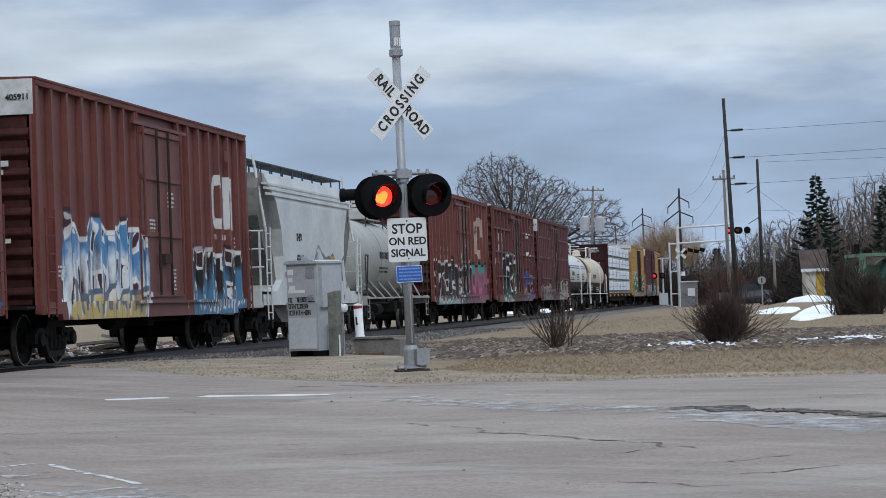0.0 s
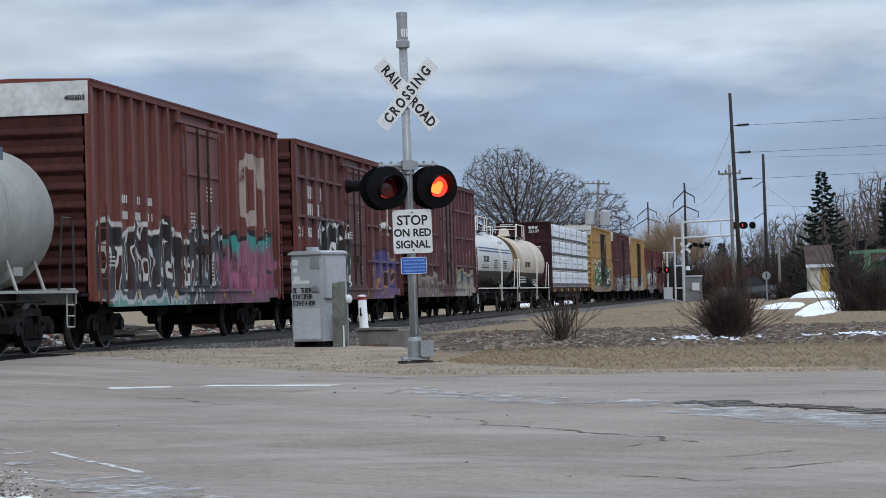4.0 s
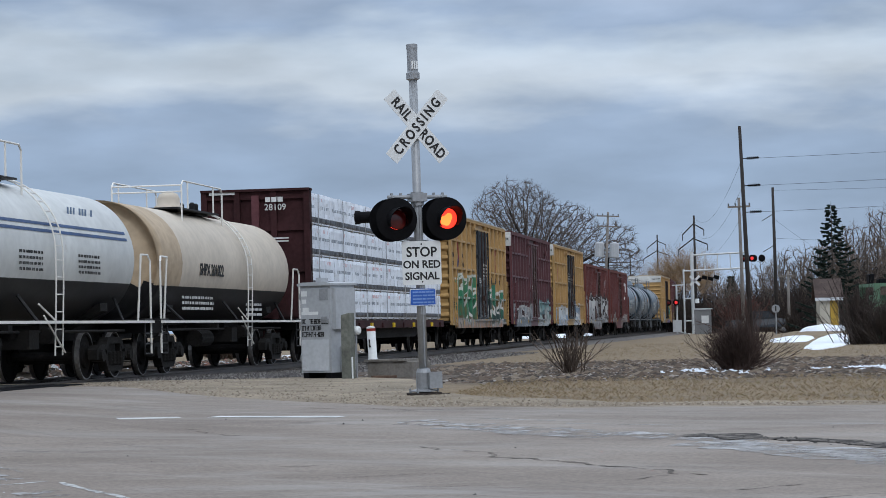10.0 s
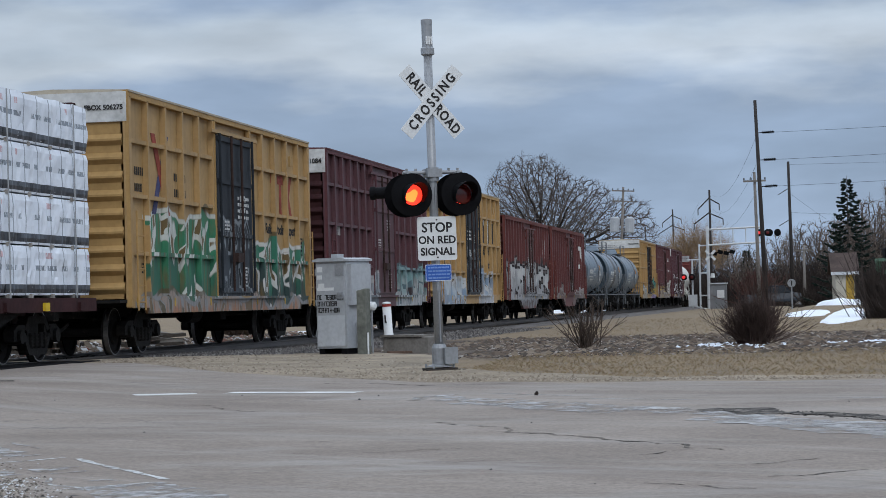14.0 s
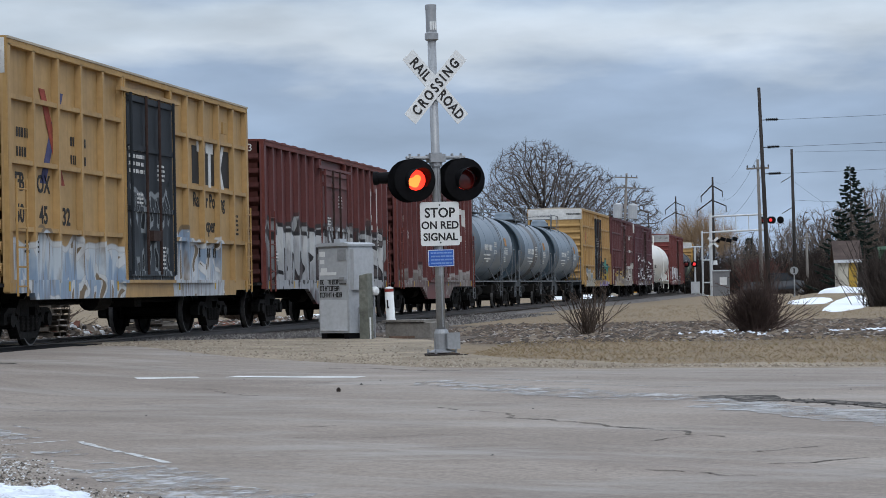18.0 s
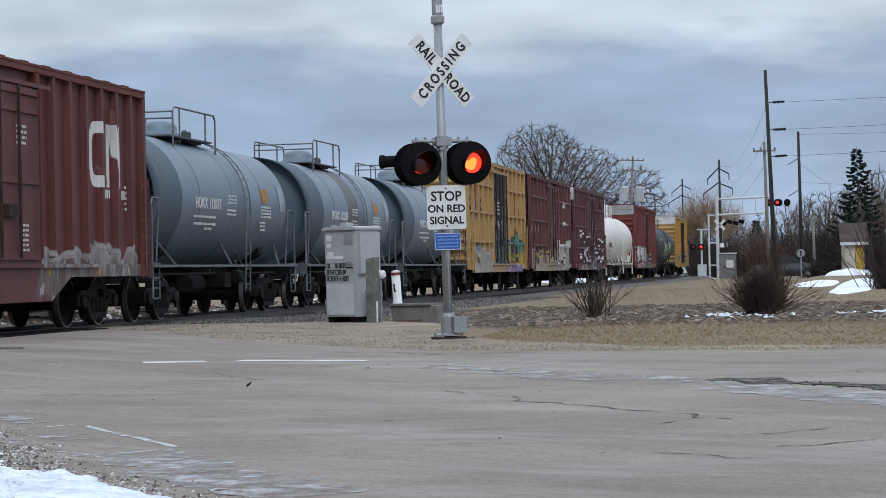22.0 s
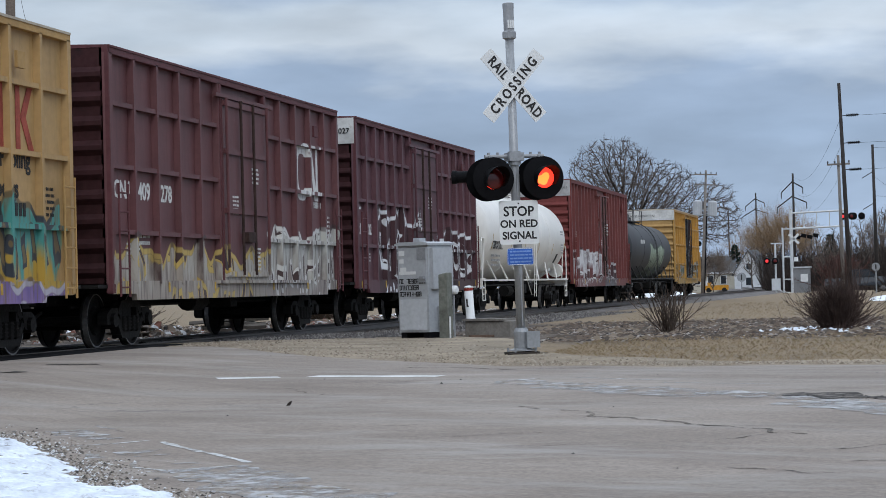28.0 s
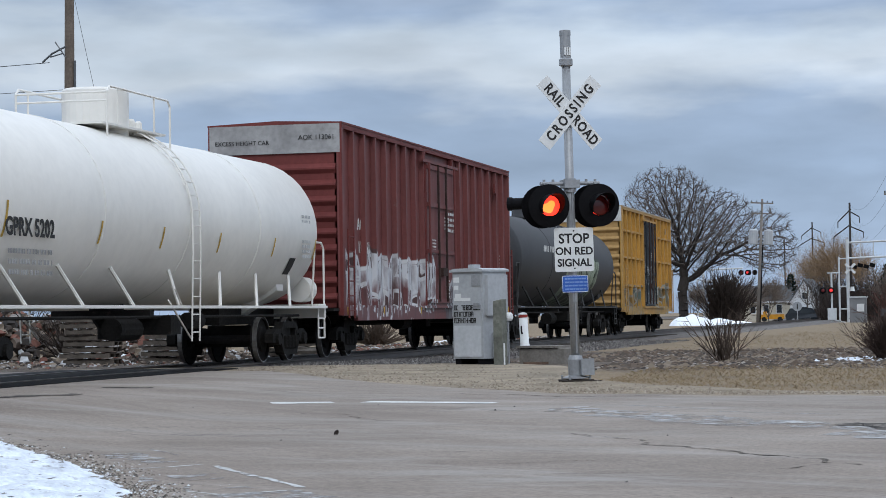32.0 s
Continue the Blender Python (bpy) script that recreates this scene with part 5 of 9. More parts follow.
def wrap_material():
    """White lumber wrap with grey printed rows and dark bottom bands, creased."""
    m = mat("white_lumber_wrap", (0.76, 0.80, 0.86), 0.38, 0, 0.1, 1.2, 5, 0.5)
    nt = m.node_tree
    bsdf = nt.nodes["Principled BSDF"]
    colour = bsdf.inputs["Base Color"].links[0].from_socket
    co = nt.nodes.new("ShaderNodeTexCoord")
    sep = nt.nodes.new("ShaderNodeSeparateXYZ")
    link(nt, co.outputs["Object"], sep.inputs[0])

    def mth(op, a, b):
        n = nt.nodes.new("ShaderNodeMath")
        n.operation = op
        for i, v in enumerate((a, b)):
            if isinstance(v, (int, float)):
                n.inputs[i].default_value = v
            else:
                link(nt, v, n.inputs[i])
        return n.outputs[0]

    def over(fac, base, c):
        n = nt.nodes.new("ShaderNodeMix")
        n.data_type = "RGBA"
        link(nt, fac, n.inputs[0])
        link(nt, base, n.inputs[6])
        n.inputs[7].default_value = (*c, 1)
        return n.outputs[2]

    def noise_of(scale, sc):
        mp = nt.nodes.new("ShaderNodeMapping")
        mp.inputs["Scale"].default_value = sc
        link(nt, co.outputs["Object"], mp.inputs[0])
        n = nt.nodes.new("ShaderNodeTexNoise")
        n.inputs["Scale"].default_value, n.inputs["Detail"].default_value = scale, 3.0
        link(nt, mp.outputs[0], n.inputs["Vector"])
        return n.outputs["Fac"]
    z = mth("FRACT", mth("DIVIDE", mth("SUBTRACT", sep.outputs["Z"], 1.14), 0.8475), 0.0)
    # printed words: short smudged grey runs half way up
    row = mth("MULTIPLY", mth("GREATER_THAN", z, 0.50), mth("LESS_THAN", z, 0.60))
    word = mth("GREATER_THAN", noise_of(3.0, (0.3, 1, 0.2)), 0.47)
    letter = mth("GREATER_THAN", noise_of(26, (0.3, 1, 0.3)), 0.43)
    colour = over(mth("MULTIPLY", mth("MULTIPLY", row, word), mth("MULTIPLY", letter, 0.85)), colour, (0.13, 0.16, 0.19))
    # dark band at the foot, with pale print in it
    foot = mth("MULTIPLY", mth("GREATER_THAN", z, 0.055), mth("LESS_THAN", z, 0.225))
    gap = mth("GREATER_THAN", noise_of(10, (0.3, 1, 3.0)), 0.28)
    colour = over(mth("MULTIPLY", foot, mth("MULTIPLY", gap, 0.97)), colour, (0.012, 0.014, 0.02))
    # small faded red marks
    red = mth("MULTIPLY", mth("MULTIPLY", mth("GREATER_THAN", z, 0.74), mth("LESS_THAN", z, 0.86)), mth("GREATER_THAN", noise_of(1.9, (0.2, 1, 0.2)), 0.60))
    colour = over(mth("MULTIPLY", red, mth("MULTIPLY", letter, 0.6)), colour, (0.5, 0.11, 0.09))
    # folds: shade of thin vertical creases at the bundle boards, put into the colour
    y = mth("FRACT", mth("DIVIDE", sep.outputs["Y"], 0.61), 0.0)
    fold = mth("LESS_THAN", mth("ABSOLUTE", mth("SUBTRACT", y, 0.5), 0.0), 0.032)
    colour = over(mth("MULTIPLY", fold, 0.75), colour, (0.12, 0.135, 0.16))
    link(nt, colour, bsdf.inputs["Base Color"])
    return m


def side_print(car, y, z, rows, w, h, material=None, x=1.391, gap=None, name="stencil", seed=0):
    """Rows of small print on a side, as broken bars."""
    rnd = random.Random(int(abs(y) * 100 + z * 31 + seed))
    out = []
    gap = gap or h * 2.0
    for r in range(rows):
        p = y - w / 2
        k = 0
        q = max(h * 0.78, 0.03)
        while p < y + w / 2 - q * 0.5:
            if k != 4 and k != 9:
                out.append((p + q / 2, z - r * gap, q * rnd.uniform(0.5, 0.68), h))
            k = (k + rnd.choice((1, 1, 1, 2))) % 11
            p += q
    return bars(car, Matrix.Translation((x, 0, 0)) @ SIDE, out, material or STENCIL, name)


def number(car, text, y, z, size, material, x=1.391, m=None):
    return lettering(text, size, m or (Matrix.Translation((x, y, z)) @ SIDE), material, car, "number", 1.0, 0.010)


def end_number(car, text, half, z, size, material):
    size *= 0.66
    x = 1.44 - len(text) * size * 0.29
    return lettering(text, size, Matrix.Translation((x, -half - 0.066, z)) @ END, material, car, "number", 1.0, 0.004)


WRAP = wrap_material()

# 0: the car that has nearly passed
p0 = graffiti("brown_pink_lettered", BROWN, [(-6, 7.5, 0.9, 2.9, (0.55, 0.12, 0.25), (0.1, 0.2, 0.5), W_, 0.9)])
place(boxcar("oxide red boxcar with pink and blue graffiti", p0, brown), 20.5, 35.8)
# 1
p1 = graffiti("oxide_blue_lettered", BROWN, [(-6.1, -1.0, 0.95, 2.75, (0.08, 0.24, 0.45), (0.70, 0.74, 0.76), (0.76, 0.77, 0.76), 0.5), (-5.9, -1.2, 0.8, 1.55, (0.72, 0.70, 0.64), (0.50, 0.37, 0.12), (0.1, 0.14, 0.2), 0.45),
                                              (2.6, 7.5, 0.85, 2.35, K_, (0.07, 0.2, 0.34), (0.70, 0.70, 0.68), 0.42)], badge=(5.6, 3.35, 0.95, (0.62, 0.62, 0.60)))
c = place(boxcar("oxide red boxcar with blue graffiti and white end panel", p1, brown, 15.3, posts=7, white_end=0.55), 37.75, 53.05)
end_number(c, "405911", 7.65, 4.7, 0.22, STENCIL_DARK)
side_print(c, 5.6, 2.55, 1, 1.6, 0.12)
side_print(c, 1.1, 3.0, 6, 0.6, 0.04)
bars(c, Matrix.Translation((0, -7.74, 0)) @ END, [(0.2, 3.55, 1.6, 0.1), (0.3, 3.4, 1.2, 0.08), (0.2, 2.8, 1.4, 0.1), (0.1, 2.6, 1.5, 0.09), (0.2, 2.2, 1.6, 0.08)], STENCIL)
# 2
c = place(covered_hopper("pale grey covered hopper car with black scrawls along its sill", pale_grey, DARKBOARD), 54.1, 67.5)
number(c, "SHPX", -2.0, 2.72, 0.28, STENCIL_DARK, 1.485)
number(c, "433114", -1.95, 2.15, 0.28, STENCIL_DARK, 1.485)
side_print(c, -2.05, 1.75, 3, 1.2, 0.04, STENCIL_DARK, 1.483, 0.09)
bm = bmesh.new()
box(bm, 1.482, 1.487, 2.0, 2.5, 1.75, 2.3)
part("placard", bm, mat("orange_placard", (0.5, 0.26, 0.06), 0.6), c, "faded orange placard")
bm = bmesh.new()
box(bm, 1.482, 1.487, 3.0, 3.4, 1.75, 2.2)
part("placard", bm, STENCIL_DARK, c, "black placard")
# 3
c, s3 = tank_car("short drab grey tank car with a dark scrawl", 11.9, 1.28, 2.4, [tank_grey], dome=-0.9, dome_h=0.42, platform=1.55, box_dome=False, dome_r=0.42, rail_mat=steel_dark, ladder_y=1.0)
place(c, 68.5, 80.4)
side_print(c, 3.0, 3.45, 1, 2.2, 0.34, mat("faded_blue_grey_print", (0.12, 0.15, 0.19), 0.6), 0.80)
number(c, "SHRX 71027", -2.0, 2.45, 0.3, STENCIL_DARK, 1.288)
side_print(c, -2.0, 2.05, 2, 1.6, 0.06, STENCIL_DARK, 1.255)
# 4
p4 = graffiti("oxide_pink_lettered", BROWN, [(-7.4, 1.4, 0.85, 2.6, K_, (0.05, 0.06, 0.07), (0.6, 0.6, 0.58), 0.55), (-7.4, -1.0, 0.8, 1.2, (0.4, 0.42, 0.4), (0.12, 0.3, 0.27), (0.5, 0.5, 0.5), 0.4), (1.2, 7.6, 0.8, 2.1, (0.40, 0.15, 0.23), (0.22, 0.07, 0.13), (0.10, 0.09, 0.1), 0.7), (1.5, 7.0, 1.7, 2.6, (0.05, 0.30, 0.27), (0.30, 0.12, 0.18), K_, 0.9)], badge=(5.3, 3.5, 1.35, (0.40, 0.33, 0.29)))
c = place(boxcar("oxide red boxcar with pink graffiti and white end panel", p4, brown, 15.3, posts=7, white_end=0.55), 81.27, 96.57)
end_number(c, "405603", 7.65, 4.7, 0.2, STENCIL_DARK)
side_print(c, -4.5, 2.9, 2, 2.2, 0.16)
side_print(c, 1.0, 3.1, 5, 0.6, 0.04)
# 5
p5 = graffiti("maroon_violet_lettered", (0.105, 0.034, 0.032), [(-5.2, -0.9, 0.75, 3.1, K_, (0.04, 0.09, 0.07), (0.72, 0.74, 0.72), 0.6), (3.0, 7.6, 0.8, 2.35, (0.075, 0.07, 0.21), (0.13, 0.07, 0.17), (0.36, 0.22, 0.12), 0.5)], badge=(5.26, 3.55, 0.95, (0.62, 0.62, 0.60)))
c = place(boxcar("dark red boxcar with black-and-white and violet graffiti", p5, brown, 15.5, posts=5, rails=R3), 98.65, 114.2)
for z, w in ((3.72, 3.0), (3.25, 2.6)):
    side_print(c, -5.0, z, 1, w, 0.34)
number(c, "CNA", -6.85, 2.62, 0.36, STENCIL)
number(c, "405", -5.75, 2.62, 0.36, STENCIL)
number(c, "215", -4.55, 2.62, 0.36, STENCIL)
side_print(c, 5.9, 2.85, 1, 1.5, 0.12)
side_print(c, 1.0, 3.3, 7, 0.7, 0.04)
# 6
p6 = graffiti("plum_smeared", PLUM, [(-7.2, -1.0, 0.8, 1.75, (0.22, 0.20, 0.19), (0.12, 0.09, 0.09), (0.3, 0.28, 0.26), 0.6), (2.2, 7.4, 0.8, 2.0, (0.07, 0.12, 0.15), (0.35, 0.33, 0.30), (0.4, 0.36, 0.24), 0.7)], streaks=0.35)
c = place(boxcar("maroon ribbed boxcar with smeared paint along its sill", p6, plum, 15.4, posts=7, rails=R3, white_end=0.55), 116.44, 131.82)
end_number(c, "RY 15817", 7.7, 4.7, 0.24, STENCIL_DARK)
for w_, y_, z_ in (("UC", -6.18, 2.66), ("RY", -5.3, 2.66), ("15", -6.18, 2.08), ("81", -5.3, 2.08), ("7", -4.5, 2.08)):
    number(c, w_, y_, z_, 0.38, STENCIL)
side_print(c, 1.0, 4.0, 5, 0.9, 0.06)
side_print(c, 5.4, 2.5, 4, 1.0, 0.05)
# 7
c, s7 = tank_car("white over black tank car with two blue stripes", 13.6, 1.29, 2.33, [stained_white, black_tank], split=1.84, dome=-0.8, dome_h=0.46, platform=1.75, rail_mat=white_tank, frame_mat=black_tank, dome_r=0.26, ladder_y=1.2, braces=3)
place(c, 132.8, 146.4)
bm = bmesh.new()
for a in (15, 21):
    shell_strip(bm, 1.29, 2.33, -4.9, 5.7, a, a + 2.6)
part("stripe", bm, mat("blue_stripe", (0.05, 0.09, 0.19), 0.5), c, "faded blue stripe")
side_print(c, 3.4, 3.1, 1, 1.5, 0.22, mat("faded_blue_print", (0.16, 0.22, 0.32), 0.6), 1.04)
number(c, "TILX 16228", -3.0, 2.33, 0.34, STENCIL_DARK, 1.296)
side_print(c, -3.2, 2.1, 2, 2.2, 0.06, STENCIL_DARK, 1.262)
side_print(c, 0.0, 2.3, 4, 1.2, 0.05, STENCIL_DARK, 1.292)
side_print(c, 3.2, 2.3, 4, 1.3, 0.05, STENCIL_DARK, 1.292)
# 8
c, s8 = tank_car("cream over black tank car with a tan stained end", 12.9, 1.29, 2.33, [cream_tank, black_tank, rust_band], split=1.84, bands=((-6.2, -4.3, 2),), dome=-0.8, dome_h=0.46, platform=1.75, rail_mat=white_tank, frame_mat=black_tank, dome_r=0.26, ladder_y=1.2, braces=3)
place(c, 147.0, 159.9)
number(c, "SHPX 201022", -1.9, 2.22, 0.36, STENCIL_DARK, 1.296)
side_print(c, -2.4, 1.62, 3, 2.6, 0.06, STENCIL, 1.09)
side_print(c, 3.0, 1.5, 3, 1.6, 0.06, STENCIL, 1.02)
# 9
c = place(centerbeam("maroon bulkhead flatcar loaded with white-wrapped lumber", plum, WRAP), 160.9, 182.93)
lettering("28109", 0.24, Matrix.Translation((0.55, -11.01, 4.12)) @ END, STENCIL, c, "number")
bars(c, Matrix.Translation((0, -11.01, 0)) @ END, [(0.35, 4.33, 0.14, 0.13), (0.52, 4.33, 0.14, 0.13), (0.69, 4.33, 0.14, 0.13), (-0.9, 4.52, 0.7, 0.07), (0.6, 3.3, 0.6, 0.035), (0.6, 3.22, 0.6, 0.035), (0.3, 2.55, 1.0, 0.035), (0.3, 2.47, 1.1, 0.035), (0.3, 2.39, 0.9, 0.035)], STENCIL)
# 10
p10 = graffiti("ochre_green_lettered", OCHRE, [(-6.4, -1.5, 0.8, 3.0, (0.03, 0.19, 0.10), (0.02, 0.12, 0.075), (0.58, 0.60, 0.56), 0.8), (1.5, 7.4, 0.8, 2.5, (0.03, 0.17, 0.11), (0.02, 0.05, 0.05), (0.60, 0.60, 0.58), 0.62), (-7.4, 7.4, 0.6, 1.25, (0.3, 0.24, 0.2), (0.36, 0.16, 0.08), (0.25, 0.25, 0.25), 0.9)])
c = place(boxcar("ochre yellow boxcar with black door and green graffiti", p10, ochre, 15.25, posts=5, rails=R3, door_mat=black_door, white_end=0.5, roof_mat=pale_roof), 185.05, 200.3)
end_number(c, "FBOX 506275", 7.625, 4.72, 0.2, STENCIL_DARK)
RED_MARK = mat("faded_red_mark", (0.30, 0.07, 0.05), 0.7, 0, 0.3, 3, 14)
NAVY_MARK = mat("faded_navy_mark", (0.07, 0.075, 0.16), 0.7, 0, 0.3, 3, 14)


def cross_mark(car, y, z):
    for s, m_ in ((1, RED_MARK), (-1, NAVY_MARK)):
        bm = bmesh.new()
        slab(bm, [(y - 0.62 * s, z + 0.8), (y - 0.34 * s, z + 0.8), (y + 0.62 * s, z - 0.8), (y + 0.34 * s, z - 0.8)], "x", 1.392 + 0.003 * s, 1.396 + 0.003 * s)
        part("emblem", bm, m_, car)
    side_print(car, y - 1.35, z, 2, 0.8, 0.16, STENCIL_DARK, gap=0.32)
    side_print(car, y + 1.4, z, 2, 0.9, 0.16, STENCIL_DARK, gap=0.32)


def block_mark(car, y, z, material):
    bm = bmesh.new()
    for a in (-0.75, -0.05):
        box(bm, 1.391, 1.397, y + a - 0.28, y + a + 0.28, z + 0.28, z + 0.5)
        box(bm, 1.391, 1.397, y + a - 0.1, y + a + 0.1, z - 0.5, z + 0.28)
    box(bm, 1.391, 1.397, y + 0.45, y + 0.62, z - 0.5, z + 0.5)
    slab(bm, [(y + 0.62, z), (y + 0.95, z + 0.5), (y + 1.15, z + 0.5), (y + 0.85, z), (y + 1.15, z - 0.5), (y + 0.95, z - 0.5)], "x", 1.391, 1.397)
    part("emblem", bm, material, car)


cross_mark(c, -5.3, 3.55)
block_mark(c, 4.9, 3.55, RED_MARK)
number(c, "Railcar Pooling Experts", 4.9, 2.72, 0.34, STENCIL_DARK)
side_print(c, 0.6, 3.3, 4, 1.0, 0.07, x=1.56)
# 11
p11 = graffiti("plum_pale_lettered", (0.09, 0.034, 0.04), [(-6.9, -0.9, 0.8, 1.95, (0.33, 0.36, 0.38), (0.12, 0.15, 0.17), (0.42, 0.42, 0.42), 0.5), (2.0, 7.4, 0.8, 2.2, (0.20, 0.33, 0.33), (0.40, 0.42, 0.42), (0.1, 0.16, 0.18), 0.45)], streaks=0.35)
c = place(boxcar("maroon ribbed boxcar with pale dripping graffiti", p11, plum, 15.2, posts=6, rails=R3, white_end=0.55), 202.46, 217.63)
end_number(c, "IC 21084", 7.6, 4.7, 0.26, STENCIL_DARK)
side_print(c, 1.0, 3.9, 4, 0.9, 0.06)
side_print(c, -5.6, 2.9, 1, 1.2, 0.26)
# 12
p12 = graffiti("ochre_pale_blue_lettered", OCHRE, [(-7.4, -1.6, 0.8, 1.95, (0.45, 0.50, 0.54), (0.22, 0.30, 0.40), (0.52, 0.54, 0.55), 0.7), (1.6, 5.6, 0.8, 2.15, (0.22, 0.30, 0.40), (0.46, 0.49, 0.52), (0.55, 0.56, 0.56), 0.6)])
c = place(boxcar("ochre yellow boxcar with black door and pale blue graffiti", p12, ochre, 15.3, posts=5, rails=R3, door_mat=black_door, white_end=0.5, roof_mat=pale_roof), 219.72, 235.04)
end_number(c, "FBOX 504532", 7.65, 4.72, 0.24, STENCIL_DARK)
cross_mark(c, -5.3, 3.55)
for w_, y_, z_ in (("FB", -6.9, 2.72), ("OX", -5.75, 2.72), ("50", -6.9, 2.2), ("45", -5.75, 2.2), ("32", -4.6, 2.2)):
    number(c, w_, y_, z_, 0.42, STENCIL_DARK)
bm = bmesh.new()
box(bm, 1.387, 1.390, 3.4, 6.5, 3.15, 3.95)
part("emblem", bm, STENCIL_DARK, c, "black panel")
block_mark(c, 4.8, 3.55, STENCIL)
number(c, "Railcar Pooling", 4.7, 2.8, 0.42, STENCIL_DARK)
number(c, "Experts", 4.8, 2.28, 0.42, STENCIL_DARK)
side_print(c, 4.6, 1.7, 1, 1.6, 0.2, STENCIL_DARK)
side_print(c, -1.0, 3.6, 4, 1.0, 0.07, x=1.56)
# 13
p13 = graffiti("oxide_grey_lettered", (0.115, 0.032, 0.029), [(-7.4, 7.4, 0.7, 2.75, (0.32, 0.33, 0.33), (0.20, 0.21, 0.22), (0.04, 0.035, 0.035), 0.85), (-6.5, 6.8, 1.0, 2.6, (0.50, 0.51, 0.51), (0.33, 0.34, 0.35), K_, 0.5)], badge=(5.7, 3.3, 0.8, (0.62, 0.62, 0.60)))
c = place(boxcar("low oxide red boxcar half covered by silver graffiti", p13, brown, 15.0, eave=4.42, posts=7, fish=True), 236.58, 251.6)
side_print(c, 5.9, 2.65, 1, 1.2, 0.14)
lettering("1113", 0.24, Matrix.Translation((1.0, -7.62, 4.22)) @ END, STENCIL, c, "number")
# 14
p14 = graffiti("oxide_grey_drips", (0.11, 0.031, 0.029), [(-7.3, -2.2, 0.7, 1.6, (0.17, 0.15, 0.14), (0.11, 0.06, 0.055), (0.26, 0.24, 0.23), 0.5), (1.5, 7.3, 0.7, 1.6, (0.26, 0.25, 0.24), (0.14, 0.1, 0.09), (0.33, 0.31, 0.3), 0.6)], badge=(5.35, 3.1, 0.9, (0.62, 0.62, 0.60)))
c = place(boxcar("low oxide red boxcar with grey drips along the sill", p14, brown, 15.0, eave=4.42, posts=7, fish=True), 253.1, 268.1)
side_print(c, 5.9, 2.4, 1, 1.3, 0.16)
lettering("3038", 0.24, Matrix.Translation((1.0, -7.62, 4.22)) @ END, STENCIL, c, "number")
number(c, "CNIS", -5.6, 3.05, 0.3, STENCIL)
number(c, "413", -6.0, 2.55, 0.34, STENCIL)
number(c, "038", -5.1, 2.55, 0.34, STENCIL)
side_print(c, 1.0, 2.6, 5, 0.6, 0.05)
# 15 to 17
ORANGE_TAG = mat("orange_tag", (0.42, 0.2, 0.05), 0.6, 0, 0.2, 3, 14)
for k, num in enumerate(("112017", "112329", "111463")):
    # band 1 is the painted reflection at the near end
    c, sh = tank_car("blue-grey tank car, grimy, with white stencilling", 11.9, 1.39, 2.46, [grey_tank, grey_reflection, grey_stained], bands=((-5.7, -3.7, 1),) + (((-0.7, 0.7, 2),) if k == 1 else ()), dome=-0.65, dome_h=0.42, platform=1.65, rail_mat=tank_rail, frame_mat=tank_sill, dome_r=0.4, ladder_y=1.15, braces=3)
    place(c, 268.1 + 0.56 + 13.02 * k, 268.1 + 0.56 + 13.02 * k + 11.9)
    lettering("HOKX " + num, 0.30, Matrix.Translation((1.396, -1.75, 2.4)) @ SIDE, STENCIL, c, "number", 1.0, 0.013, 1.1)
    side_print(c, -2.0, 2.12, 2, 1.7, 0.05, STENCIL, 1.37, 0.15)
    side_print(c, -1.5, 1.88, 1, 0.6, 0.05, STENCIL, 1.30)
    side_print(c, 0.2, 2.62, 3, 0.7, 0.045, STENCIL, 1.39, 0.075)
    side_print(c, 0.1, 2.3, 2, 0.75, 0.04, STENCIL, 1.392, 0.09)
    side_print(c, 3.15, 2.44, 4, 0.95, 0.045, STENCIL, 1.395, 0.075)
    side_print(c, 2.95, 2.08, 3, 0.5, 0.04, STENCIL, 1.36, 0.085)
    bm = bmesh.new()
    shell_strip(bm, 1.39, 2.46, 2.8, 3.4, 3, 17)
    part("placard", bm, ORANGE_TAG, c, "weathered orange placard")
    bm = bmesh.new()
    shell_strip(bm, 1.39, 2.46, 4.5, 4.95, -4, 22)
    part("placard", bm, mat("pale_tag", (0.32, 0.34, 0.36), 0.6, 0, 0.2, 3, 14), c, "pale data panel")
    bm = bmesh.new()
    shell_strip(bm, 1.39, 2.46, -4.94, -4.915, -20, 70, 0.006, 14)
    part("stripe", bm, ORANGE_TAG, c, "rusty weld line")
# 18
p18 = graffiti("ochre_teal_lettered", OCHRE, [(-6.4, -1.6, 0.8, 1.85, (0.20, 0.25, 0.30), (0.36, 0.34, 0.28), (0.42, 0.42, 0.40), 0.45), (1.6, 7.4, 0.75, 2.35, (0.06, 0.27, 0.24), (0.42, 0.27, 0.04), (0.025, 0.035, 0.05), 0.55), (1.6, 7.4, 0.7, 1.2, (0.14, 0.09, 0.27), (0.2, 0.13, 0.3), (0.4, 0.38, 0.45), 0.6)])
c = place(boxcar("ochre yellow boxcar with black door and teal graffiti", p18, ochre, 15.4, posts=5, rails=R3, door_mat=black_door, white_end=0.5, roof_mat=pale_roof), 307.16, 322.57)
end_number(c, "FBOX 504888", 7.7, 4.74, 0.2, STENCIL_DARK)
lettering("EXCESS HEIGHT CAR", 0.10, Matrix.Translation((-0.75, -7.765, 4.66)) @ END, STENCIL_DARK, c, "number")
cross_mark(c, -5.3, 3.5)
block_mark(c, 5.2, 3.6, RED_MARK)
number(c, "Railcar Pooling", 5.0, 2.95, 0.4, STENCIL_DARK)
number(c, "Experts", 5.1, 2.5, 0.4, STENCIL_DARK)
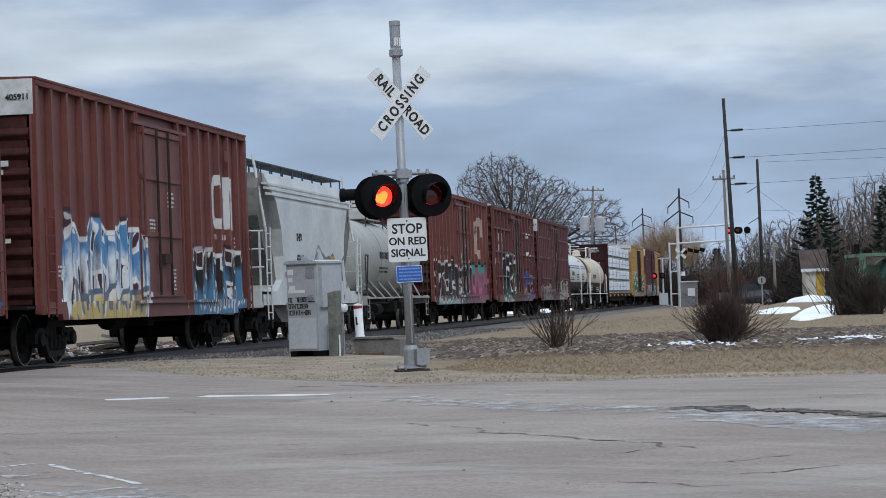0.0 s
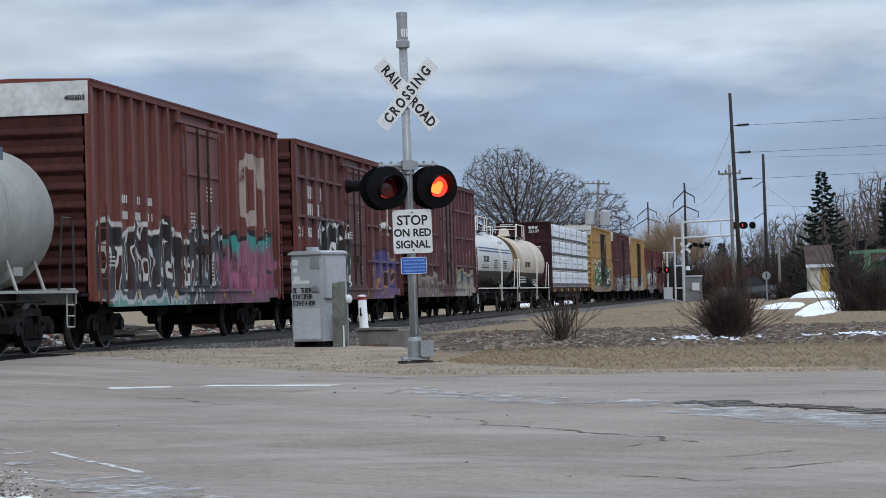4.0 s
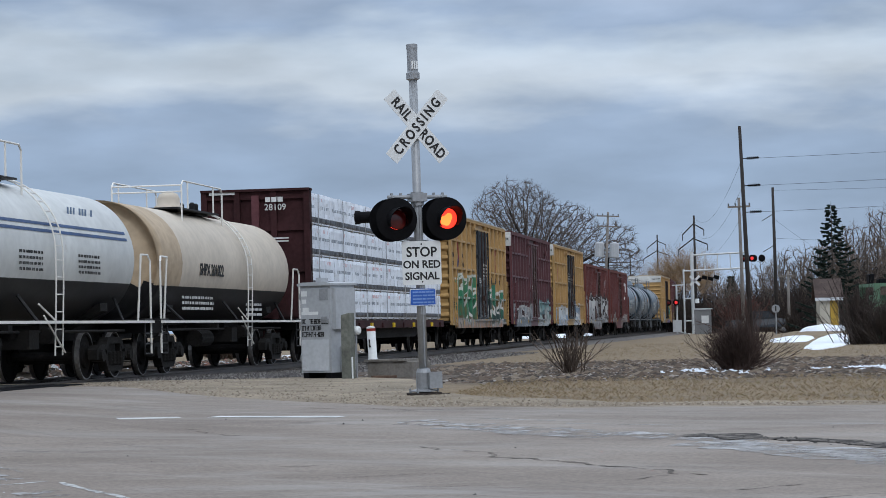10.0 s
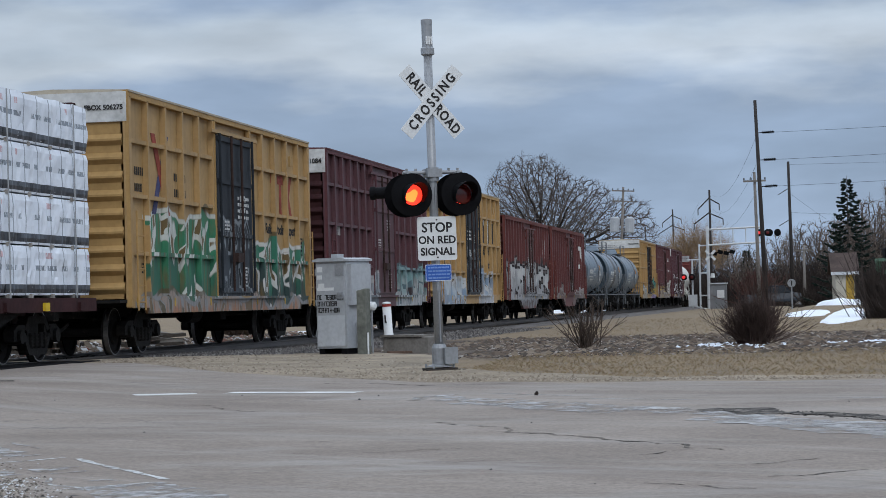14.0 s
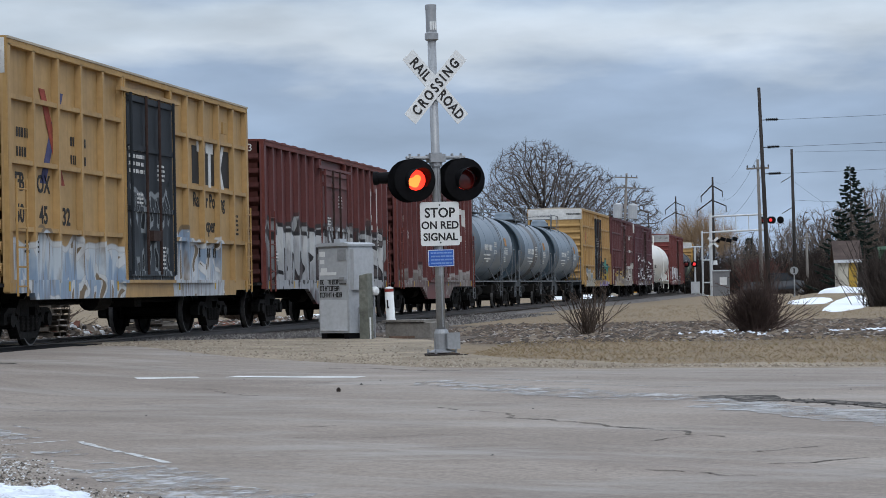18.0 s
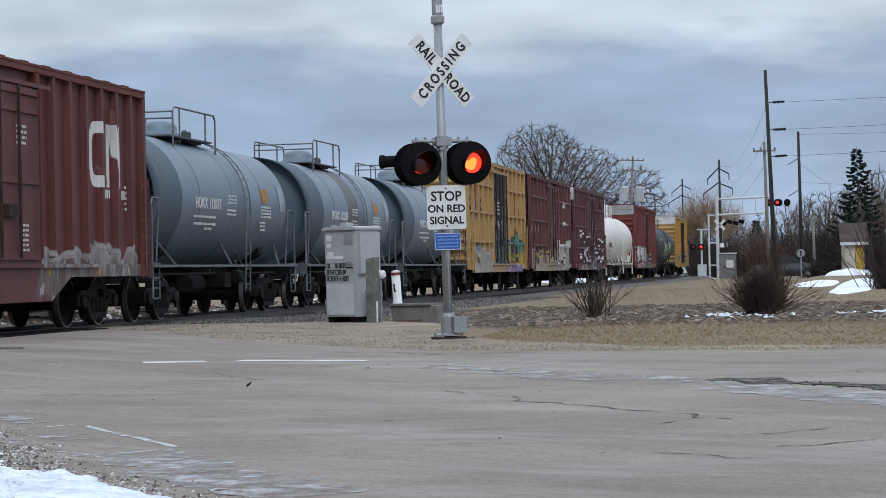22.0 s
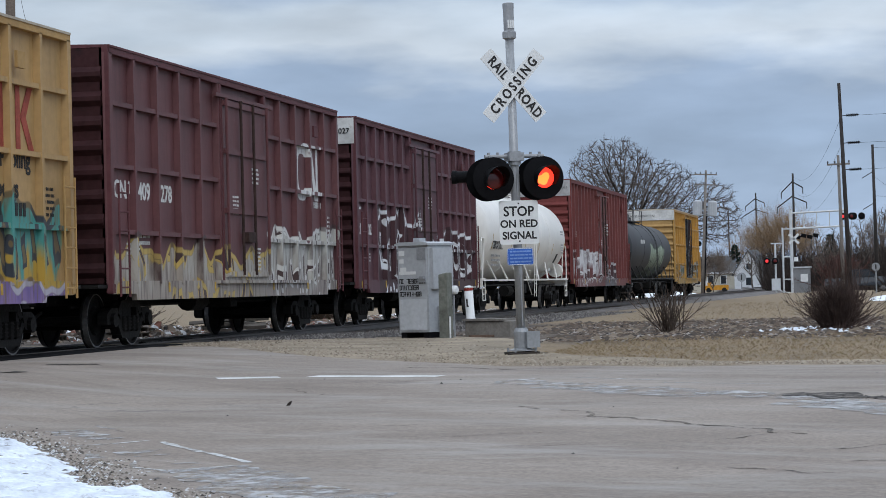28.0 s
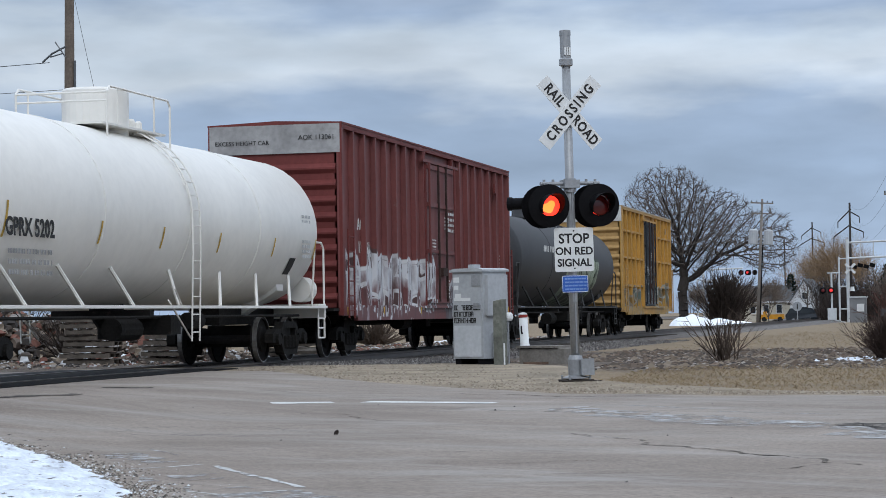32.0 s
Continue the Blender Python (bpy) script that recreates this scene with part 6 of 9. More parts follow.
side_print(c, 5.3, 2.2, 1, 1.4, 0.2, STENCIL_DARK)
side_print(c, -0.6, 3.5, 4, 1.0, 0.07, x=1.56)
# 19
p19 = graffiti("maroon_cream_lettered", (0.115, 0.042, 0.044), [(-7.6, 1.7, 0.75, 1.85, (0.40, 0.37, 0.32), (0.30, 0.26, 0.22), (0.50, 0.36, 0.10), 0.62), (1.6, 7.6, 0.75, 2.35, (0.46, 0.45, 0.41), (0.28, 0.24, 0.21), (0.62, 0.61, 0.58), 0.45)], badge=(5.26, 3.5, 0.95, (0.62, 0.62, 0.60)))
c = place(boxcar("dark red boxcar with cream and grey graffiti low on its side", p19, plum, 15.35, posts=5, rails=R3), 324.36, 339.7)
number(c, "409", -5.75, 2.66, 0.42, STENCIL)
number(c, "278", -4.55, 2.66, 0.42, STENCIL)
number(c, "CNA", -6.85, 2.66, 0.42, STENCIL)
side_print(c, 6.0, 2.8, 1, 1.4, 0.14)
side_print(c, 1.0, 3.2, 7, 0.8, 0.04)
side_print(c, -5.9, 1.9, 2, 0.8, 0.06)
# 20
p20 = graffiti("plum_white_lettered", (0.10, 0.040, 0.049), [(-5.4, -0.6, 0.75, 3.0, (0.06, 0.024, 0.028), (0.05, 0.02, 0.024), (0.74, 0.76, 0.78), 0.6), (0.2, 1.6, 0.9, 2.2, (0.06, 0.03, 0.035), (0.3, 0.31, 0.33), (0.55, 0.56, 0.58), 0.3), (1.7, 7.4, 0.75, 2.6, (0.06, 0.024, 0.028), (0.05, 0.02, 0.024), (0.76, 0.78, 0.80), 0.6)])
c = place(boxcar("maroon ribbed boxcar with white outlined graffiti", p20, plum, 15.3, posts=6, rails=R3, white_end=0.55), 341.5, 356.8)
end_number(c, "IC 21027", 7.65, 4.7, 0.28, STENCIL_DARK)
number(c, "21", -7.05, 2.35, 0.36, STENCIL)
number(c, "02", -6.0, 2.35, 0.36, STENCIL)
number(c, "IC", -7.05, 2.95, 0.36, STENCIL)
side_print(c, 1.2, 4.0, 4, 0.9, 0.08)
# 21
c, s21 = tank_car("clean white tank car with yellow bars and white railings", 17.9, 1.5, 2.62, [white_tank], dome=-0.2, dome_h=0.7, platform=1.5, box_dome=True, rail_mat=white_tank, ladder_y=0.35)
place(c, 358.0, 375.9)
number(c, "GPRX 5202", -6.42, 2.2, 0.36, STENCIL_DARK, 1.472)
side_print(c, -6.1, 1.88, 3, 1.6, 0.07, mat("grey_print", (0.3, 0.3, 0.3), 0.6), 1.33, 0.15)
YEL = mat("yellow_band", (0.50, 0.33, 0.07), 0.6, 0, 0.2, 3, 14)
for y, a in ((-7.3, -2), (-3.73, -8), (-0.96, -8), (1.97, -8), (5.23, -8), (8.0, -6)):
    bm = bmesh.new()
    shell_strip(bm, 1.5, 2.62, y, y + 0.07, -22, a, 0.006, 5)
    part("stripe", bm, YEL, c, "short yellow bar")
side_print(c, 7.35, 2.9, 9, 0.6, 0.06, mat("grey_panel_print", (0.40, 0.41, 0.41), 0.6), 1.485, 0.1)
bm = bmesh.new()
shell_strip(bm, 1.5, 2.62, 6.5, 6.9, -36, -22, 0.006, 4)
part("placard", bm, STENCIL_DARK, c, "black placard")
bm = bmesh.new()
rod(bm, (1.05, 8.2, 1.45), (1.05, 8.7, 1.45), 0.26, seg=16)
part("air_reservoir", bm, white_tank, c)
# 22
p22 = graffiti("red_white_lettered", (0.15, 0.04, 0.036), [(-8.7, -0.6, 0.75, 2.4, (0.58, 0.59, 0.61), (0.14, 0.05, 0.05), (0.62, 0.63, 0.64), 0.42), (0.6, 4.5, 0.75, 1.9, (0.06, 0.03, 0.035), (0.12, 0.12, 0.13), (0.45, 0.46, 0.47), 0.5)])
red = mat("bright_oxide_paint", (0.15, 0.04, 0.036), 0.55, 0, 0.15, 0.7, 9, 0.1, (0.07, 0.03, 0.025), -0.03)
c = place(boxcar("red boxcar with a grey lettered end panel and white graffiti", p22, red, 18.2, posts=8, white_end=0.55, panel=mat("grimy_grey_panel", (0.33, 0.325, 0.32), 0.6, 0, 0.2, 1.5, 9, 0.1, (0.2, 0.18, 0.17), 0)), 377.04, 395.3)
lettering("EXCESS HEIGHT CAR", 0.13, Matrix.Translation((-0.72, -9.165, 4.64)) @ END, STENCIL_DARK, c, "number")
lettering("AOK 113061", 0.15, Matrix.Translation((0.95, -9.165, 4.73)) @ END, STENCIL_DARK, c, "number")
number(c, "AOK", -7.2, 2.9, 0.34, STENCIL)
number(c, "113061", -7.0, 2.4, 0.34, STENCIL)
side_print(c, 1.0, 3.6, 5, 1.0, 0.07, x=1.56)
# 23
c, s23 = tank_car("charcoal black tank car with green scrawls", 19.8, 1.45, 2.6, [charcoal_tank], dome=-1.2, dome_h=0.5, platform=2.0, rail_mat=steel_dark, frame_mat=steel_dark)
place(c, 396.6, 416.4)
side_print(c, -4.5, 2.9, 1, 1.8, 0.3, STENCIL, 1.42)
# 24: the last car
p24 = graffiti("ochre_grey_scrawled", (0.42, 0.225, 0.04), [(-6.5, -1.7, 0.8, 2.0, (0.10, 0.13, 0.12), (0.35, 0.21, 0.05), (0.26, 0.26, 0.24), 0.5), (1.6, 6.5, 0.75, 2.2, (0.12, 0.14, 0.13), (0.35, 0.21, 0.05), (0.3, 0.32, 0.3), 0.55)])
c = place(boxcar("ochre yellow boxcar, the last of the train", p24, ochre, 14.8, posts=5, rails=R3, door_mat=black_door, white_end=0.5, roof_mat=pale_roof), 417.77, 432.6)
lettering("EXCESS HEIGHT CAR", 0.17, Matrix.Translation((-0.4, -7.46, 4.7)) @ END, STENCIL_DARK, c, "number")


# ---- the crossing signal ----
LENSES = []  # (part, lit first?)
RED_GLOW = glow("lit_red_lens", (1.0, 0.03, 0.015), 2.6)
FAR_GLOW = glow("lit_far_lens", (0.75, 0.03, 0.03), 0.75)
HOT_GLOW = glow("lit_lens_centre", (1.0, 0.13, 0.02), 3.6)
DARK_LENS = mat("dark_red_lens", (0.10, 0.010, 0.010), 0.12, 0, 0.1, 3, 20, 0)


def lens_disc(parent, at, keyed, phase, spot=True, lit=None):
    """A red roundel that turns in its housing: one face glows, the other is dark glass."""
    bm = bmesh.new()
    lathe(bm, [(0.15, 0.004), (0.15, 0.012), (0.12, 0.022), (0.06, 0.030), (0.005, 0.033)], Matrix.Rotation(radians(90), 4, "X"), 24)
    ob = part("lens", bm, lit or RED_GLOW, parent, "glowing red lens", True)
    ob.matrix_basis = at
    bm = bmesh.new()
    # the lamp's image on the glass: an uneven bright patch
    ring = []
    for k in range(20):
        a = 2 * math.pi * k / 20
        r = 0.092 * (1 + 0.18 * math.sin(a * 2 + 0.6) - 0.16 * math.cos(a * 3 + 0.4))
        ring.append(bm.verts.new((r * math.cos(a) - 0.03, -0.036, r * math.sin(a) - 0.02)))
    bm.faces.new(ring)
    if spot:
        part("lamp_image", bm, HOT_GLOW, ob)
    else:
        bm.free()
    bm = bmesh.new()
    lathe(bm, [(0.15, 0.0), (0.15, -0.008), (0.12, -0.02), (0.06, -0.028), (0.005, -0.031)], Matrix.Rotation(radians(90), 4, "X"), 24)
    part("dark_face", bm, DARK_LENS, ob, "unlit dark red glass", True)
    if keyed:
        LENSES.append((ob, at, phase, 0.1435, 0.598))
    return ob


def flasher(parent, x, z, face, keyed, phase):
    """One lamp: round black background, visor, housing behind. face: -1 towards the street, 1 away."""
    turn = pose(x, face * 0.16, z, 0, 0, 0 if face < 0 else 180)
    bm = bmesh.new()
    # ring-shaped background
    n = 40
    for r0, r1, y in ((0.158, 0.315, -0.02), (0.158, 0.315, 0.0)):
        a = [bm.verts.new((r0 * math.cos(2 * math.pi * i / n), y, r0 * math.sin(2 * math.pi * i / n))) for i in range(n)]
        b = [bm.verts.new((r1 * math.cos(2 * math.pi * i / n), y + (0.03 if y == 0 else 0.025), r1 * math.sin(2 * math.pi * i / n))) for i in range(n)]
        for i in range(n):
            bm.faces.new((a[i], a[(i + 1) % n], b[(i + 1) % n], b[i]))
    for v in bm.verts:
        v.co = turn @ v.co
    part("background", bm, BLACK, parent)
    bm = bmesh.new()
    # visor: a hood over the upper part of the lens
    n = 22
    rows = []
    for i in range(n + 1):
        a = radians(-40 + 260 * i / n)
        ln = 0.30 * (0.35 + 0.65 * max(0.0, math.sin(a) * 0.75 + 0.35))
        rows.append([bm.verts.new(turn @ Vector((r * math.cos(a), y, r * math.sin(a)))) for r, y in ((0.165, -0.02), (0.172, -0.02 - ln), (0.165, -0.02 - ln), (0.158, -0.02))])
    for p, q in zip(rows[:-1], rows[1:]):
        for k in range(4):
            bm.faces.new((p[k], q[k], q[(k + 1) % 4], p[(k + 1) % 4]))
    part("visor", bm, BLACK, parent)
    bm = bmesh.new()
    lathe(bm, [(0.16, 0.17), (0.175, 0.05), (0.165, 0.0), (0.165, 0.17)], turn @ Matrix.Rotation(radians(-90), 4, "X"), 24, 0, False)
    lathe(bm, [(0.17, 0.15), (0.17, 0.2), (0.11, 0.26), (0.04, 0.27)], turn @ Matrix.Rotation(radians(-90), 4, "X"), 24)
    part("housing", bm, BLACK, parent)
    bm = bmesh.new()
    rod(bm, turn @ Vector((0, 0.12, 0.15)), (x, face * 0.02, z + 0.34), 0.035, seg=8)
    part("lamp_bracket", bm, MAST_GREY, parent)
    if face < 0:
        lens_disc(parent, turn @ pose(0, -0.01, 0), keyed, phase)


def sign_plate(bm, x0, x1, z0, z1, y, t=0.006, r=0.035):
    pts = []
    for cx, cz, a0 in ((x1 - r, z1 - r, 0), (x0 + r, z1 - r, 90), (x0 + r, z0 + r, 180), (x1 - r, z0 + r, 270)):
        for k in range(5):
            a = radians(a0 + 22.5 * k)
            pts.append((cx + r * math.cos(a), cz + r * math.sin(a)))
    slab(bm, pts, "y", y - t, y)


def crossing_signal():
    s = thing("crossing_signal", "grey railroad crossing mast with crossbuck, flashing red lamps and signs", "crossing signal", m=pose(-5.54, 32.6, 0.43, 0, -0.85, 31))
    bm = bmesh.new()
    box(bm, -0.20, 0.20, -0.20, 0.20, -0.2, 0.07)
    obox(bm, pose(-0.16, -0.2, 0.03, 4, 3, 12), 0.34, 0.12, 0.06)
    obox(bm, pose(0.2, -0.16, 0.02, -3, 2, -20), 0.26, 0.14, 0.06)
    part("foundation", bm, mat("old_concrete", (0.055, 0.046, 0.04), 0.95, 0, 0.4, 5, 24, 0.8, (0.15, 0.13, 0.11), -0.02), s, "chipped concrete foundation")
    bm = bmesh.new()
    lathe(bm, [(0.2, 0.085), (0.2, 0.1), (0.13, 0.12), (0.11, 0.13), (0.11, 0.36), (0.085, 0.42)], Matrix.Identity(4), 16)
    for k in range(4):
        a = radians(45 + 90 * k)
        rod(bm, (0.22 * math.cos(a), 0.22 * math.sin(a), 0.03), (0.22 * math.cos(a), 0.22 * math.sin(a), 0.13), 0.018, seg=6)
    part("base", bm, STEEL, s)
    bm = bmesh.new()
    box(bm, 0.02, 0.2, -0.2, -0.04, 0.14, 0.36)
    box(bm, 0.01, 0.21, -0.21, -0.20, 0.13, 0.37)
    part("junction_box", bm, STEEL, s)
    bm = bmesh.new()
    rod(bm, (0, 0, 0.1), (0, 0, 4.75), 0.066, 0.062, 18)
    part("mast", bm, MAST_GREY, s, "", True)
    bm = bmesh.new()
    lathe(bm, [(0.062, 4.64), (0.10, 4.66), (0.10, 4.75), (0.078, 4.77), (0.078, 5.10), (0.083, 5.1), (0.083, 5.17), (0.06, 5.18)], Matrix.Identity(4), 18)
    part("bell", bm, MAST_GREY, s, "grey bell housing on the mast top")
    bm = bmesh.new()
    for k in (-1, 0, 1):
        box(bm, k * 0.035 - 0.012, k * 0.035 + 0.012, -0.084, -0.06, 4.80, 4.92)
    part("bell_slot", bm, WHITE, s)
    # crossbuck
    for k, (turn, words) in enumerate(((48.5, (("RAIL", -0.345), ("ROAD", 0.35))), (-48.5, (("CROSSING", 0.0),)))):
        bm = bmesh.new()
        m = pose(0, -0.088 - 0.012 * k, 3.96, 0, turn, 0)
        v = box(bm, -0.63, 0.63, -0.004, 0.004, -0.114, 0.114)
        for p in v:
            p.co = m @ p.co
        blade = part("crossbuck_blade", bm, WHITE, s)
        for w, x in words:
            lettering(w, 0.205, m @ Matrix.Translation((x, -0.0065, -0.004)) @ END, STENCIL_DARK, blade, "lettering", 0.80, 0.006, 1.12 if len(w) < 6 else 1.42)
    bm = bmesh.new()
    for z in (3.85, 4.02):
        box(bm, -0.09, 0.09, -0.082, 0.08, z - 0.02, z + 0.02)
    part("crossbuck_bracket", bm, STEEL, s)
    # lamp arm
    bm = bmesh.new()
    box(bm, -0.115, 0.115, -0.11, 0.11, 2.86, 2.98)
    lathe(bm, [(0.095, 2.80), (0.095, 3.0)], Matrix.Identity(4), 14)
    rod(bm, (-0.46, 0, 2.93), (0.46, 0, 2.93), 0.03, seg=10)
    for x in (-0.4, -0.26, 0.26, 0.4):
        rod(bm, (x, 0, 2.9), (x, 0, 2.99), 0.022, seg=6)
    part("lamp_arm", bm, STEEL, s)
    for x, phase in ((-0.39, 0), (0.39, 1)):
        flasher(s, x, 2.6, -1, True, phase)
        flasher(s, x, 2.6, 1, False, phase)
    bm = bmesh.new()
    lathe(bm, [(0.07, 0.0), (0.085, 0.02), (0.085, 0.28), (0.10, 0.30), (0.10, 0.36), (0.07, 0.37)], pose(-0.52, 0.2, 2.66, 0, -90, -28), 16)
    part("side_lamp", bm, BLACK, s, "black side lamp housing")
    # signs
    bm = bmesh.new()
    sign_plate(bm, -0.305, 0.305, 1.64, 2.28, -0.085)
    st = part("stop_sign_plate", bm, WHITE, s, "white plate with black words")
    for w, z, sz, k in (("STOP", 2.115, 0.20, 1.0), ("ON RED", 1.935, 0.155, 1.02), ("SIGNAL", 1.765, 0.155, 1.02)):
        lettering(w, sz, Matrix.Translation((0, -0.093, z)) @ END, STENCIL_DARK, st, "lettering", k, 0.004)
    bm = bmesh.new()
    for z in (2.235, 1.685):
        rod(bm, (0, -0.09, z), (0, -0.1, z), 0.012, seg=8)
    part("bolt", bm, BLACK, st)
    bm = bmesh.new()
    sign_plate(bm, -0.205, 0.205, 1.335, 1.585, -0.085)
    bl = part("notice_plate", bm, BLUE, s, "small blue notice plate")
    bm = bmesh.new()
    for a, b, c, d in ((-0.2, 0.2, 1.572, 1.58), (-0.2, 0.2, 1.34, 1.348), (-0.2, -0.193, 1.345, 1.575), (0.193, 0.2, 1.345, 1.575)):
        box(bm, a, b, -0.0935, -0.092, c, d)
    part("border", bm, WHITE, bl)
    pale = mat("pale_blue_print", (0.20, 0.32, 0.62), 0.5)
    rnd = random.Random(3)
    out = []
    for r in range(4):
        x = -0.165
        while x < 0.15:
            w = rnd.uniform(0.03, 0.08)
            out.append((x + w / 2, 1.535 - r * 0.05, w * 0.85, 0.022))
            x += w
    bars(bl, Matrix.Translation((0, -0.092, 0)) @ END, out, pale)
    bm = bmesh.new()
    for z in (1.4, 1.52, 1.75, 2.15):
        box(bm, -0.085, 0.085, -0.083, 0.075, z - 0.018, z + 0.018)
    box(bm, -0.03, 0.03, -0.075, -0.066, 1.2, 1.66)
    part("sign_bracket", bm, STEEL, s)
    bm = bmesh.new()
    pipe(bm, [(0.0, -0.07, 0.45), (0.0, -0.075, 1.2), (0.0, -0.075, 2.8)], 0.012)
    part("conduit", bm, STEEL, s)


crossing_signal()

# ---- the signal case and what stands round it ----
PALE_CASE = mat("pale_case_paint", (0.5, 0.52, 0.54), 0.6, 0, 0.12, 2.0, 14, 0.05, (0.38, 0.37, 0.36), 0)
CASE = mat("silver_case_paint", (0.40, 0.415, 0.43), 0.5, 0.1, 0.12, 1.5, 14, 0.06, (0.22, 0.20, 0.17), -0.03)
CONCRETE = mat("stained_concrete", (0.20, 0.185, 0.165), 0.9, 0, 0.25, 3, 20, 0.5, (0.11, 0.10, 0.09), 0.0)


def signal_case():
    c = thing("signal_case", "silver railroad signal case with black stencilled print", "signal cabinet", m=pose(-9.2, 43.1, 0.5, 0, 0, -28))
    bm = bmesh.new()
    box(bm, -0.38, 0.38, -0.36, 0.36, 0.12, 1.80)
    part("body", bm, CASE, c)
    bm = bmesh.new()
    slab(bm, [(-0.42, 1.80), (0.42, 1.80), (0.42, 1.84), (0.30, 1.87), (-0.30, 1.87), (-0.42, 1.84)], "y", -0.41, 0.40)
    part("roof", bm, CASE, c)
    bm = bmesh.new()
    box(bm, -0.2, -0.05, -0.1, 0.1, 1.86, 1.95)
    part("vent", bm, CASE, c)
    bm = bmesh.new()
    box(bm, -0.355, 0.355, -0.375, -0.36, 0.2, 1.76)
    d = part("door", bm, CASE, c)
    for z in (0.4, 1.0, 1.6):
        bm = bmesh.new()
        rod(bm, (-0.37, -0.38, z - 0.06), (-0.37, -0.38, z + 0.06), 0.014, seg=8)
        part("hinge", bm, STEEL, d)
    bm = bmesh.new()
    box(bm, 0.16, 0.34, -0.405, -0.375, 1.08, 1.16)
    box(bm, 0.19, 0.31, -0.42, -0.375, 1.14, 1.20)
    part("latch", bm, STEEL, d)
    bm = bmesh.new()
    box(bm, 0.12, 0.34, -0.385, -0.375, 1.52, 1.74)
    part("plate", bm, STEEL, d)
    bm = bmesh.new()
    for a, b, e, f in ((-0.34, -0.2, 1.60, 1.70), (-0.33, -0.22, 1.46, 1.54), (-0.31, -0.16, 1.30, 1.38), (-0.34, 0.08, 1.24, 1.30)):
        box(bm, a, b, -0.38, -0.375, e, f)
    part("sticker", bm, WHITE, d, "faded white sticker")
    bm = bmesh.new()
    box(bm, -0.34, 0.34, -0.379, -0.375, 0.16, 0.76)
    part("label_patch", bm, PALE_CASE, d, "pale painted patch")
    rnd = random.Random(8)
    out = []
    for r, w in enumerate((0.68, 0.5, 0.62)):
        x = -0.34
        while x < -0.35 + w - 0.02:
            q = 0.062
            zc = 1.11 - r * 0.125
            if rnd.random() > 0.14:
                for e in rnd.choice(((0.1,), (0.1, 0.7), (0.4,), (0.1, 0.7), (0.7,))):
                    out.append((x + q * e + 0.008, zc, 0.016, 0.092))
                for e in rnd.choice(((-0.04, 0.04), (0.04,), (0.0, 0.04), (-0.04, 0.0, 0.04), (0.0,))):
                    out.append((x + q * 0.4, zc + e, q * 0.7, 0.015))
            x += q
    bars(d, Matrix.Translation((0, -0.379, 0)) @ END, out, STENCIL_DARK)
    for s in (-1, 1):
        bm = bmesh.new()
        box(bm, s * 0.28 - 0.07, s * 0.28 + 0.07, -0.34, 0.34, -0.15, 0.13)
        part("foot", bm, BLACK, c)
    # side: meter box, round fitting and pipes
    bm = bmesh.new()
    box(bm, 0.38, 0.46, -0.3, 0.3, 0.95, 1.74)
    part("side_panel", bm, CASE, c)
    bm = bmesh.new()
    box(bm, 0.38, 0.44, -0.1, 0.32, 0.15, 0.62)
    part("meter_box", bm, CASE, c)
    bm = bmesh.new()
    lathe(bm, [(0.07, 0), (0.085, 0.03), (0.085, 0.1), (0.05, 0.13)], pose(0.44, 0.28, 0.92, 0, 90, 0), 14)
    part("fitting", bm, WHITE, c)
    bm = bmesh.new()
    pipe(bm, [(0.48, 0.28, 0.88), (0.48, 0.28, -0.1)], 0.02)
    pipe(bm, [(0.5, 0.12, 0.6), (0.5, 0.12, -0.1)], 0.016)
    part("conduit", bm, STEEL, c)
    # post in front of it
    p = thing("wooden_post", "grey-green weathered square wooden post", "post", m=pose(-8.62, 42.2, 0.42, 0, 0, -18))
    bm = bmesh.new()
    slab(bm, [(-0.10, -0.1), (0.10, -0.1), (0.10, 0.1), (-0.10, 0.1)], "z", -0.1, 1.32)
    for v in bm.verts:
        if v.co.z > 1:
            v.co.x *= 0.94
            v.co.z += 0.02 * (1 if v.co.x > 0 else -1)
    bmesh.ops.bevel(bm, geom=bm.edges[:], offset=0.008, segments=1, affect="EDGES")
    part("post", bm, mat("weathered_green_wood", (0.17, 0.175, 0.15), 0.95, 0, 0.3, 2.5, 14, 0.6, (0.10, 0.10, 0.085), 0.02), p)
    bm = bmesh.new()
    pipe(bm, [(0.13, -0.08, -0.05), (0.13, -0.08, 0.5)], 0.018)
    part("conduit", bm, WHITE, p)
    # concrete block and marker post
    b = thing("concrete_vault", "low stained concrete cable vault", "concrete block", m=pose(-8.15, 43.9, 0.4, 0, 0, -20))
    bm = bmesh.new()
    box(bm, -0.3, 0.75, -0.35, 0.35, -0.1, 0.40)
    bmesh.ops.bevel(bm, geom=bm.edges[:], offset=0.02, segments=1, affect="EDGES")
    part("block", bm, CONCRETE, b)
    bm = bmesh.new()
    box(bm, -0.34, 0.6, -0.39, 0.39, 0.40, 0.44)
    part("lid", bm, CONCRETE, b)
    bm = bmesh.new()
    box(bm, 0.0, 0.4, -0.7, -0.4, -0.1, 0.13)
    part("rubble", bm, mat("brown_rubble", (0.15, 0.10, 0.075), 0.95, 0, 0.3, 4, 18, 0.6), b)
    m = thing("marker_post", "white cable marker post with a red band", "marker post", m=pose(-8.50, 44.05, 0.80, 2, -2, -20))
    bm = bmesh.new()
    lathe(bm, [(0.10, -0.05), (0.10, 0.06), (0.088, 0.07), (0.088, 0.60)], Matrix.Identity(4), 16)
